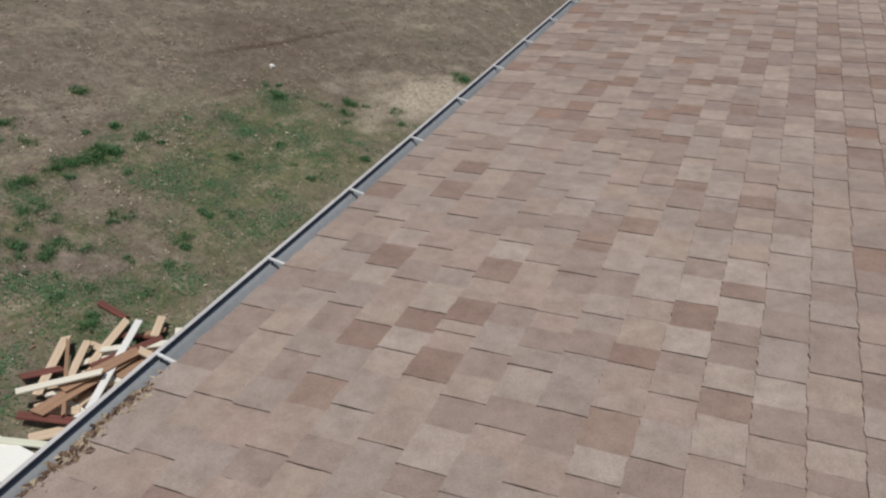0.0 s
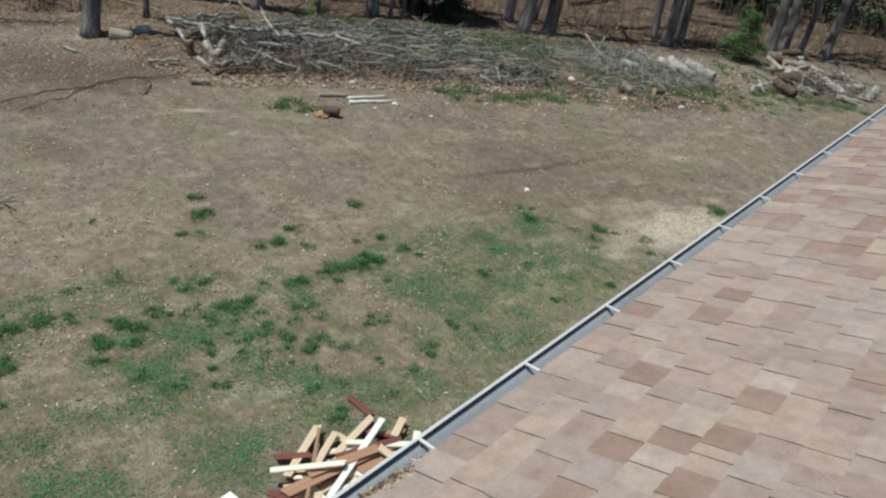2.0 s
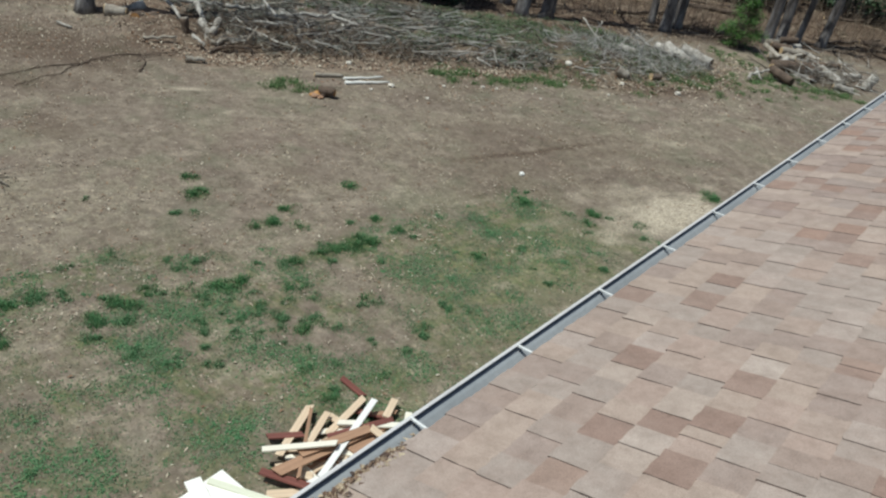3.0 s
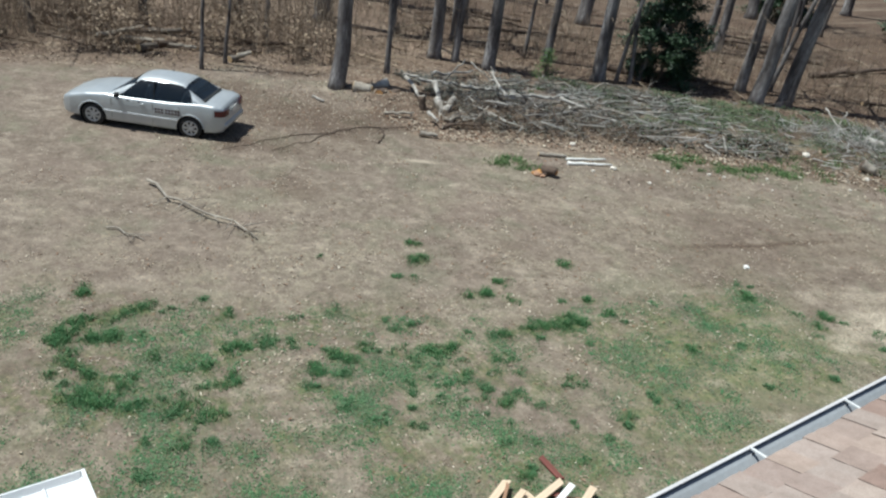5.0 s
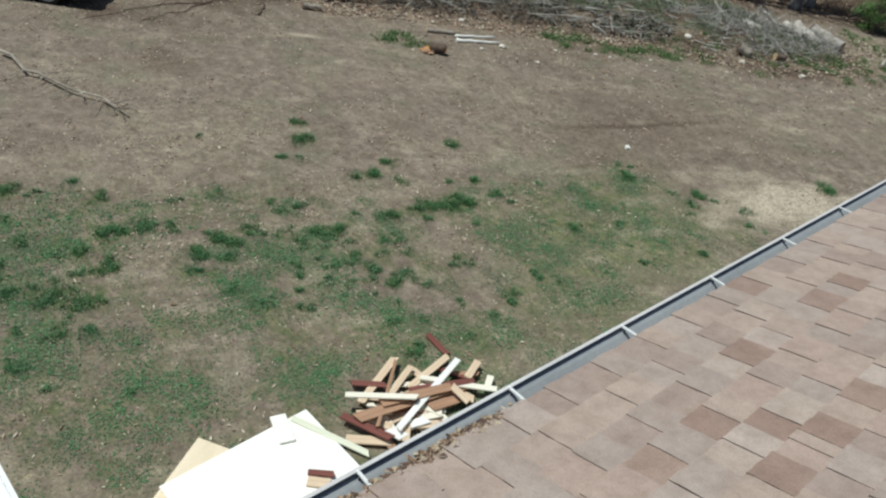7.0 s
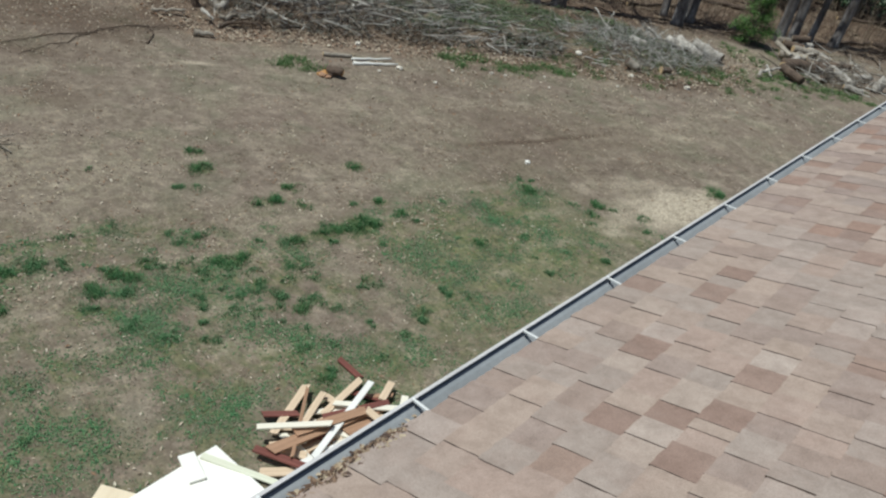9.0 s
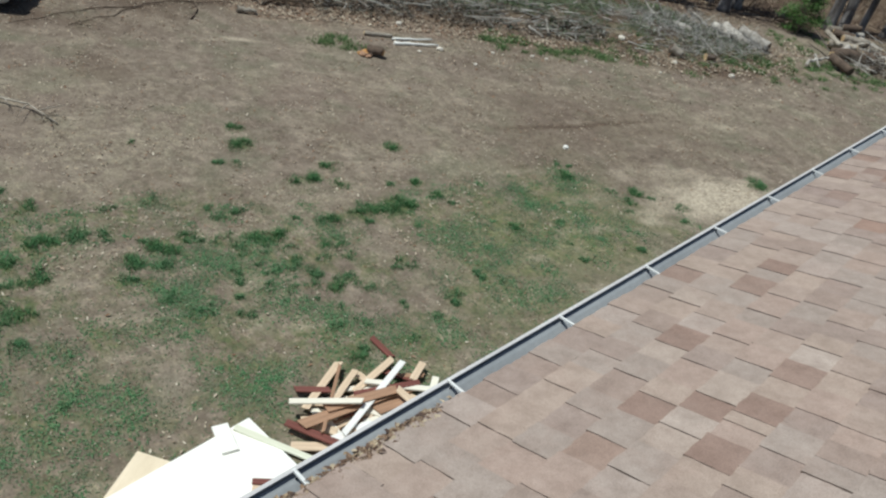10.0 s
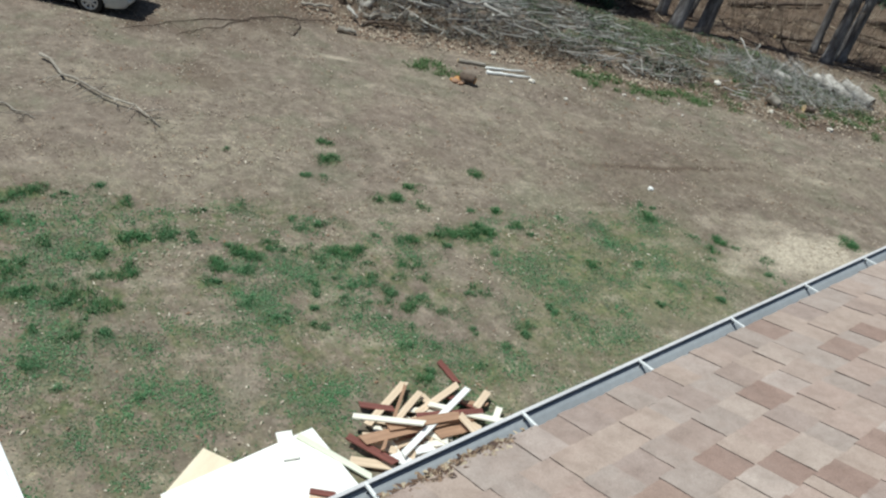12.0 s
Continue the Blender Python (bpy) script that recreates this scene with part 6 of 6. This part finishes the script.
# tufts of strong grass
for least, most, material, dense, label in ((0.135, 1.0, M_GRASS, 10500, "dark green grass tufts in the dead lawn"), (0.0, 0.135, M_TUFT, 5200, "small green grass tufts in the dead lawn")):
    tx, ty, th = [], [], []
    for cx, cy, r in TUFTS:
        if not least < r <= most:
            continue
        # a tuft is a few crowns of blades, lower and thinner towards its rim
        for q in range(int(g.integers(3, 7))):
            ax, ay, ar = g.normal(cx, r * 0.45), g.normal(cy, r * 0.55), r * g.uniform(0.3, 0.75)
            n = int(40 + dense * ar * ar)
            px, py = g.normal(ax, ar * 0.9, n), g.normal(ay, ar * 0.9, n)
            ok = fbm(px, py, 5.5, 81) > g.uniform(0.25, 0.60, n)
            px, py = px[ok], py[ok]
            tx.append(px)
            ty.append(py)
            th.append((0.035 + 0.10 * min(r / 0.25, 1.0) * g.uniform(0.4, 1.2)) * np.exp(-((px - ax) ** 2 + (py - ay) ** 2) / (2.6 * ar * ar)) + 0.02)
    blades("grass_tufts", label, material, 65, np.concatenate(tx), np.concatenate(ty), np.concatenate(th), 0.0085, "grass")
tx, ty = [], []
for cx, cy, r in CLUMPS_BRUSH:
    for _ in range(int(2 + 9 * r)):
        ax, ay, ar = g.normal(cx, r * 1.0), g.normal(cy, r * 1.0), g.uniform(0.05, 0.15)
        tx.append(g.normal(ax, ar, int(650 * ar)))
        ty.append(g.normal(ay, ar, int(650 * ar)))
blades("weeds", "green weeds growing through the brush heap", M_WEED, 66, np.concatenate(tx), np.concatenate(ty), 0.11, 0.014, "weeds")
# smaller soft clumps between the tufts, strong and weak ones
for seed, count, low, dense, height, material in ((69, 5200, 0.36, 2300, 0.042, M_TUFT), (74, 5600, 0.28, 1900, 0.035, M_LAWN)):
    cx, cy = g.uniform(-12.8, -0.6, count), g.uniform(-2.5, 15.0, count)
    ok = (lawn(cx, cy) > low) & (fbm(cx, cy, 1.4, 83) > g.uniform(0.40, 0.60, count))
    cx, cy = cx[ok], cy[ok]
    cr = g.uniform(0.04, 0.23, len(cx)) * g.uniform(0.5, 1.0, len(cx))
    n = (20 + dense * cr * cr * g.uniform(0.5, 1.6, len(cx))).astype(int)
    xs, ys = np.repeat(cx, n), np.repeat(cy, n)
    xs, ys = xs + g.normal(0, 1, len(xs)) * np.repeat(cr, n), ys + g.normal(0, 1, len(xs)) * np.repeat(cr, n)
    blades("grass_clumps", "soft green grass clumps spread through the lawn", material, seed, xs, ys, np.repeat(height * g.uniform(0.4, 1.1, len(cx)), n), 0.017, "grass", 2.4)
# the thin green lawn
cx, cy = g.uniform(-13.0, -0.4, 10000), g.uniform(-3, 15.0, 10000)
ok = g.random(10000) < 1.5 * lawn(cx, cy) * step(0.40, 0.58, fbm(cx, cy, 2.2, 87))
cx, cy = cx[ok], cy[ok]
n = g.integers(6, 34, len(cx))
cr = 0.03 + 0.004 * n * g.uniform(0.7, 1.4, len(cx))
xs, ys = np.repeat(cx, n), np.repeat(cy, n)
xs, ys = xs + g.normal(0, 1, len(xs)) * np.repeat(cr, n), ys + g.normal(0, 1, len(xs)) * np.repeat(cr, n)
blades("lawn_grass", "sparse green lawn grass thinly covering the yard", M_LAWN, 67, xs, ys, np.repeat(g.uniform(0.015, 0.032, len(cx)), n), 0.012, "grass", 2.6)
# dead grass in small clumps
cx, cy = g.uniform(-14, -0.4, 5000), g.uniform(-3, 20, 5000)
ok = (cx > woods_x(cy) + 1) & (g.random(5000) < 0.2 + 0.8 * step(0.45, 0.6, fbm(cx, cy, 0.8, 77)))
cx, cy = cx[ok], cy[ok]
n = g.integers(3, 20, len(cx))
cr = 0.02 + 0.003 * n * g.uniform(0.7, 1.4, len(cx))
xs, ys = np.repeat(cx, n), np.repeat(cy, n)
xs, ys = xs + g.normal(0, 1, len(xs)) * np.repeat(cr, n), ys + g.normal(0, 1, len(xs)) * np.repeat(cr, n)
blades("dead_grass", "short straw-coloured dead grass over the yard", M_STRAW, 68, xs, ys, 0.028, 0.012, "grass")


# ---- logs ----
def log(x, y, z, length, radius, az, el=0.0, bark=M_LOGBARK, cut=M_CUT, label="weathered grey log lying in the brush heap", name="log", taper=0.85, bend=0.04, seed=0):
    """A log with knobbly bark, and cut faces as parts."""
    r = random.Random(seed or int(abs(x * 131 + y * 71) * 10))
    V, F = [], []
    n, sides = 7, 12
    pts = [Vector((-length / 2 + length * i / n, r.uniform(-1, 1) * bend * length * 0.3, r.uniform(-1, 1) * bend * length * 0.3)) for i in range(n + 1)]
    tube(V, F, pts, [radius * (1 - (1 - taper) * i / n) * r.uniform(0.94, 1.06) for i in range(n + 1)], sides)
    V = [v + Vector((0, r.uniform(-1, 1), r.uniform(-1, 1))) * radius * 0.06 for v in V]
    ob = thing(name, pose(x, y, z, 0, -el, az), label=label, category="log")
    part("bark", raw("bark", V, F, bark, True), None, ob)
    for i, sgn in ((0, -1), (n, 1)):
        rad = radius * (1 - (1 - taper) * i / n) * 0.93
        disc = bmesh.new()
        bmesh.ops.create_cone(disc, cap_ends=True, segments=14, radius1=rad, radius2=rad * 0.97, depth=0.012, matrix=Matrix.Translation(pts[i] + Vector((sgn * 0.007, 0, 0))) @ pose(0, 0, 0, 0, 90, 0))
        part("cut_face", disc, cut, ob)
    return ob


LIMB = {"P": (M_LOGPALE, "pale barkless limb lying in the brush heap"), "B": (M_LOGBARK, "weathered grey limb lying in the brush heap"), "D": (M_LOGDARK, "dark brown log lying in the brush heap"), "V": (M_VINE, "thin brown vine stem arching over the brush")}


def limb(x0, y0, z0, x1, y1, z1, radius, kind):
    """A limb of the heap from one end to the other, with a crooked line and a stub or two."""
    a, b = Vector((x0, y0, z0)), Vector((x1, y1, z1))
    d = b - a
    material, label = LIMB[kind]
    c = (a + b) / 2
    return log(c.x, c.y, c.z, d.length, radius, math.degrees(math.atan2(d.y, d.x)), math.degrees(math.asin(d.z / d.length)), material, M_LOGDARK if radius > 0.14 else M_LOGBARK, label, "log" if radius > 0.1 else "limb", 0.62 if radius < 0.1 else 0.9, 0.12 if radius < 0.1 else 0.06)


# limbs from end to end: x, y, z, x, y, z, radius, kind
LIMBS_WEST = [(-20.8, 12.8, 0.55, -19.33, 12.4, 0.4, 0.07, "P"),
    (-20.38, 13, 0.6, -19.73, 14.14, 0.5, 0.06, "P"),
    (-20.88, 12.74, 0.6, -20.54, 13.1, 0.62, 0.05, "P"),
    (-19.45, 13.02, 0.75, -18.93, 12.85, 0.4, 0.09, "P"),
    (-18.79, 12.69, 0.42, -18.07, 12.58, 0.15, 0.12, "P"),
    (-18.47, 13.11, 0.5, -18.09, 12.54, 0.25, 0.11, "P"),
    (-18.81, 12.13, 0.55, -18.72, 12.15, 0.08, 0.12, "D"),
    (-18.07, 11.93, 0.3, -17.5, 11.88, 0.2, 0.06, "P"),
    (-17.57, 12.15, 0.22, -17.5, 13.4, 0.25, 0.07, "B"),
    (-17.41, 11.99, 0.12, -16.85, 13.51, 0.12, 0.06, "D"),
    (-17.1, 11, 0.09, -16.78, 11.38, 0.08, 0.085, "B"),
    (-18.88, 10.85, 0.12, -18.35, 11.55, 0.2, 0.05, "B")]
LIMBS_MIDDLE = [(-19.64, 14.22, 0.45, -19.16, 15.32, 0.4, 0.07, "P"),
    (-21.36, 14.14, 0.4, -21.41, 16.09, 0.35, 0.05, "P"),
    (-20.42, 13.94, 0.4, -19.69, 14.32, 1.3, 0.035, "P"),
    (-21.01, 15.59, 0.8, -20.26, 15.94, 0.4, 0.03, "P"),
    (-20.26, 15.89, 0.4, -19.76, 16.84, 0.4, 0.03, "P"),
    (-18.53, 15.42, 0.45, -17.93, 16.71, 0.42, 0.07, "P"),
    (-18.45, 16.24, 0.35, -17.64, 18.86, 0.3, 0.045, "P"),
    (-17.56, 16.77, 0.5, -16.78, 17.26, 0.35, 0.06, "P"),
    (-17.53, 15.2, 0.5, -16.98, 14.97, 0.2, 0.07, "B"),
    (-17.73, 15.92, 0.35, -17.15, 17.83, 0.3, 0.04, "B"),
    (-16.9, 16.71, 0.35, -15.97, 18.11, 0.3, 0.045, "P"),
    (-15.84, 17.88, 0.25, -14.75, 18.11, 0.2, 0.05, "P")]
LIMBS_VINES = [(-16.87, 17.75, 0.4, -15.1, 18.7, 0.25, 0.035, "B"),
    (-16.54, 15.5, 0.6, -15.29, 14.9, 0.1, 0.022, "V"),
    (-16.91, 13.64, 0.4, -16.34, 13.8, 0.1, 0.025, "V"),
    (-16.79, 13.62, 0.2, -16.82, 14.87, 0.3, 0.028, "V"),
    (-16.28, 15, 0.3, -15.55, 14.78, 0.05, 0.02, "V"),
    (-19.97, 15.92, 0.3, -18.29, 21.64, 0.25, 0.04, "B"),
    (-17.31, 13.03, 0.1, -17.26, 13.54, 0.6, 0.03, "B"),
    (-13.13, 19.92, 0.12, -12.87, 21.67, 0.15, 0.03, "P"),
    (-13.18, 18.92, 0.25, -12.68, 19.12, 0.08, 0.03, "P"),
    (-13.05, 19.53, 0.5, -12.65, 19.37, 0.1, 0.025, "P"),
    (-12.43, 21.54, 0.25, -11.95, 21.69, 0.1, 0.13, "D")]
LIMBS_EAST = [(-13.14, 25.07, 0.9, -12.02, 24.88, 0.3, 0.03, "P"),
    (-12.75, 25.86, 0.8, -12.37, 24.83, 0.3, 0.022, "P"),
    (-12.77, 24.92, 0.7, -12.58, 25.87, 0.6, 0.018, "P"),
    (-11.67, 26.76, 0.5, -10.93, 26.77, 0.25, 0.05, "P"),
    (-12.13, 23.27, 0.3, -11.33, 23.88, 0.25, 0.035, "P"),
    (-10.78, 26.72, 0.4, -9.88, 26.46, 0.3, 0.15, "P"),
    (-10.56, 27.09, 0.4, -9.27, 26.64, 0.22, 0.18, "P"),
    (-10.09, 27.53, 0.4, -8.88, 27.51, 0.22, 0.2, "P"),
    (-11.47, 25.13, 0.35, -10.89, 25.28, 0.3, 0.12, "P"),
    (-9.71, 25.18, 0.06, -9.16, 26.55, 0.06, 0.04, "P"),
    (-10.2, 22.74, 0.3, -9.88, 22.97, 0.12, 0.15, "B")]
LIMBS_FAR = [(-7.47, 27.59, 0.2, -7.21, 29.2, 0.3, 0.06, "P"),
    (-8.48, 31.74, 0.5, -7.6, 31.06, 0.35, 0.1, "B"),
    (-7.91, 31.37, 0.3, -7.1, 33.04, 0.3, 0.09, "B"),
    (-7.53, 28.3, 0.4, -7.15, 28.18, 0.1, 0.05, "P"),
    (-7.21, 29.2, 0.3, -6.28, 28.78, 0.2, 0.16, "D")]
for row in LIMBS_WEST + LIMBS_MIDDLE + LIMBS_VINES + LIMBS_EAST + LIMBS_FAR:
    limb(*row)
log(-21.0, 11.3, 0.19, 0.6, 0.19, 45, 0, M_LOGBARK, M_CUT, "pale cut log lying by the tree")
log(-21.05, 12.0, 0.20, 0.55, 0.19, 75, 25, M_LOGPALE, M_LOGDARK, "pale barkless log lying by the tree")
log(-20.45, 11.70, 0.17, 0.36, 0.16, 120, 0, M_LOGDARK, M_ORANGE, "short brown log with an orange-brown sawn face")
log(-20.35, 12.1, 0.15, 0.34, 0.15, 95, 8, M_LOGDARK, M_ORANGE, "short brown log with an orange-brown sawn face")
for i, (x, y, z, l, r, az, el) in enumerate([(-28.0, 6.4, 0.16, 1.6, 0.12, 50, 4), (-27.5, 7.0, 0.14, 0.8, 0.14, 80, 3), (-28.3, 7.1, 0.40, 2.0, 0.10, 35, 12), (-28.5, 5.8, 0.35, 1.7, 0.11, 65, 16), (-28.8, 6.5, 0.55, 1.5, 0.09, 20, 30), (-27.2, 6.3, 0.14, 0.7, 0.15, 110, 0), (-27.2, 7.4, 0.12, 1.3, 0.08, 48, 2), (-26.2, 9.6, 0.10, 0.8, 0.09, 60, 0), (-25.4, 8.8, 0.12, 0.6, 0.12, 110, 4), (-25.2, 9.0, 0.28, 0.5, 0.10, 60, 20)]):
    log(x, y, z, l, r, az, el, (M_LOGBARK, M_LOGDARK, M_STICK)[i % 3], M_CUT, "grey cut limb lying at the foot of the thicket", taper=0.6, bend=0.07)
fl = random.Random(77)
for i in range(22):
    y = fl.uniform(2, 46)
    x = float(woods_x(np.array([y]))[0]) - fl.uniform(3.0, 16.0)
    log(x, y, 0.10, fl.uniform(2.5, 6.5), fl.uniform(0.07, 0.16), fl.uniform(25, 80), 0, M_LOGDARK, M_CUT, "long fallen log lying on the woodland floor", "fallen_log", 0.55, 0.05)
log(-9.3, 23.9, 0.14, 0.35, 0.13, 60, 0, M_LOGDARK, M_CUT, "short log with a pale sawn face on the grass")
log(-17.89, 36.13, 0.15, 7.55, 0.13, 86, 0, M_LOGDARK, M_LOGDARK, "long dark fallen trunk lying on the woodland floor", "fallen_log", 0.6, 0.03)
FAR_LOG = "cut log tumbled in the far wood heap"
log(-6.75, 30.7, 0.28, 1.9, 0.24, 38, 3, M_LOGDARK, M_CUT, "thick brown knotty log in the far wood heap", taper=0.7, bend=0.10)
log(-7.3, 30.3, 0.30, 0.9, 0.13, 70, 30, M_LOGPALE, M_CUT, FAR_LOG)
log(-5.6, 31.3, 0.22, 1.6, 0.18, -42, 0, M_LOGPALE, M_LOGBARK, "pale grey log sloping out of the far wood heap", taper=0.8)
log(-4.35, 32.0, 0.30, 0.6, 0.20, 40, 70, M_LOGPALE, M_LOGBARK, "short pale stump standing beside the wood heap")
for i, (x, y, z, l, r, az, el) in enumerate([(-8.7, 33.9, 0.2, 0.9, 0.16, 60, 0), (-8.3, 33.5, 0.2, 0.8, 0.17, 10, 5), (-8.0, 34.2, 0.2, 0.9, 0.15, 80, 0), (-7.7, 33.3, 0.22, 1.1, 0.15, 40, 0), (-8.2, 33.8, 0.5, 0.7, 0.14, 30, 10), (-7.2, 33.6, 0.18, 1.3, 0.13, -30, 0), (-6.6, 32.9, 0.2, 1.2, 0.14, -20, 3), (-6.3, 32.2, 0.3, 1.4, 0.11, 25, 10), (-5.2, 32.6, 0.16, 1.0, 0.13, 60, 0), (-7.6, 31.4, 0.3, 1.0, 0.15, 15, 8), (-6.0, 30.4, 0.16, 0.8, 0.12, 80, 0), (-4.9, 30.6, 0.13, 0.7, 0.12, 20, 0)]):
    log(x, y, z, l, r, az, el, (M_LOGBARK, M_LOGDARK, M_LOGPALE)[i % 3], M_CUT if i % 2 else M_LOGBARK, FAR_LOG)
# pieces lying out on the yard
log(-13.42, 12.76, 0.13, 0.40, 0.14, 30, 6, M_LOGDARK, M_ORANGE, "short dark log with an orange sawn face on the yard", taper=0.8, bend=0.15)
log(-13.56, 14.42, 0.06, 1.30, 0.050, 66, 0, M_LOGWHITE, M_LOGWHITE, "long white barkless pole lying on the yard", taper=0.5, bend=0.03)
log(-13.88, 14.58, 0.05, 1.20, 0.040, 70, 0, M_LOGWHITE, M_LOGWHITE, "long white barkless pole lying on the yard", taper=0.5, bend=0.03)
log(-14.45, 13.80, 0.06, 0.8, 0.06, 58, 0, M_LOGBARK, label="grey weathered pole lying on the yard")
log(-20.8, 9.6, 0.05, 0.55, 0.04, 10, 0, M_LOGPALE, M_LOGPALE, "short white stick on the leaf litter")


# serves for dead branches and for shadow lines built as solid shapes
def fallen_branch(points, radius, label, material=M_LOGBARK):
    V, F = [], []
    r = random.Random(9)
    pts = [Vector(p) for p in points]
    fine = []
    for a, b in zip(pts, pts[1:]):
        fine += [a.lerp(b, t) + Vector((r.uniform(-1, 1), r.uniform(-1, 1), 0)) * 0.075 for t in (0, 0.33, 0.66)]
    fine.append(pts[-1])
    n = len(fine)
    tube(V, F, fine, [radius * (1 - 0.7 * i / n) for i in range(n)], 7)
    for i in range(3, n - 1):
        for _ in range(2):
            stick_lists(V, F, r, fine[i], r.uniform(-1.2, 1.6), r.uniform(-0.1, 0.5), r.uniform(0.25, 0.8), radius * 0.3, 1, 4)
    tagged(new("fallen_branch", raw("fallen_branch", V, F, material, True)), label=label, category="branch")


fallen_branch([(-16.3, 3.05, 0.09), (-15.3, 3.2, 0.10), (-14.5, 3.5, 0.12), (-13.6, 3.95, 0.12), (-12.8, 4.2, 0.04)], 0.04, "long forked dead branch lying on the yard")
# the next three build branch shadows on the yard as dark shapes
fallen_branch([(-16.9, 9.5, 0.02), (-17.3, 9.9, 0.03), (-17.86, 10.2, 0.05), (-17.7, 10.9, 0.05), (-17.9, 11.6, 0.06)], 0.022, "thin dark dead branch lying flat on the yard", M_LOGDARK)
fallen_branch([(-17.9, 10.2, 0.04), (-18.2, 9.3, 0.03), (-18.0, 8.65, 0.03), (-18.15, 7.46, 0.02), (-17.98, 6.6, 0.02), (-17.7, 5.2, 0.01)], 0.020, "thin dark dead branch lying flat on the yard", M_LOGDARK)
fallen_branch([(-18.0, 8.6, 0.03), (-17.6, 7.8, 0.02), (-17.5, 7.1, 0.02), (-17.2, 6.4, 0.01)], 0.014, "thin dark dead twig lying flat on the yard", M_LOGDARK)
# a dark bent line on the ground, from the heap to the tree
fallen_branch([(-19.6, 12.7, 0.06), (-19.7, 11.8, 0.06), (-20.0, 11.35, 0.06), (-20.5, 11.15, 0.06), (-21.2, 11.0, 0.05)], 0.085, "dark bent tapering shape lying beside the big tree", M_LOGDARK)
fallen_branch([(-14.35, 1.65, 0.05), (-14.0, 1.95, 0.06), (-13.6, 2.15, 0.03)], 0.022, "small dead branch lying on the yard")


def rubble(x, y, size, label, seed, material=M_STONE):
    bm = bmesh.new()
    bmesh.ops.create_icosphere(bm, subdivisions=2, radius=size / 2)
    r = random.Random(seed)
    for v in bm.verts:
        v.co *= 1 + r.uniform(-0.22, 0.22)
        v.co.z *= 0.6
    ob = new("wood_chunk", as_mesh("wood_chunk", bm, material))
    ob.matrix_world = pose(x, y, size * 0.2 + float(ground_height(np.array([x]), np.array([y]))[0]), 0, 0, r.uniform(0, 360))
    tagged(ob, label=label, category="wood chunk", group="pale chunks on the yard")


for i, (x, y, c) in enumerate([(-13.60, 12.56, 0.26), (-13.54, 12.46, 0.22), (-13.50, 12.64, 0.24), (-13.66, 12.44, 0.15), (-13.40, 12.52, 0.16)]):
    rubble(x, y, c, "split orange-brown wood chunk beside the short log", 40 + i, (M_ORANGE, M_BROWN, M_LOGDARK)[i % 3])
rubble(-7.60, 13.58, 0.13, "small white chunk lying alone on the dead grass", 1, M_LOGWHITE)
for i, (x, y, s) in enumerate([(-13.1, 14.9, 0.20), (-13.2, 14.2, 0.11), (-12.4, 16.4, 0.11), (-11.8, 17.5, 0.12), (-11.5, 17.8, 0.10), (-10.9, 19.0, 0.10), (-10.3, 18.4, 0.08), (-10.6, 20.2, 0.10), (-9.4, 20.9, 0.10), (-15.0, 15.1, 0.20), (-12.0, 15.2, 0.11), (-9.7, 22.3, 0.16), (-8.2, 23.4, 0.2), (-16.9, 14.0, 0.15), (-11.4, 21.6, 0.24)]):
    rubble(x, y, s, "pale wood chunk on the ground before the brush", i + 2)

# ---- the shingles nearest the eye ----
for tone, raised, k, x0, yc, lift, w, tilt in near_tabs:
    part("shingle", tab_meshes[tone, raised, k], None, roof_left, m=pose(x0, yc, lift, tilt) @ Matrix.Diagonal((1, w, 1, 1)))
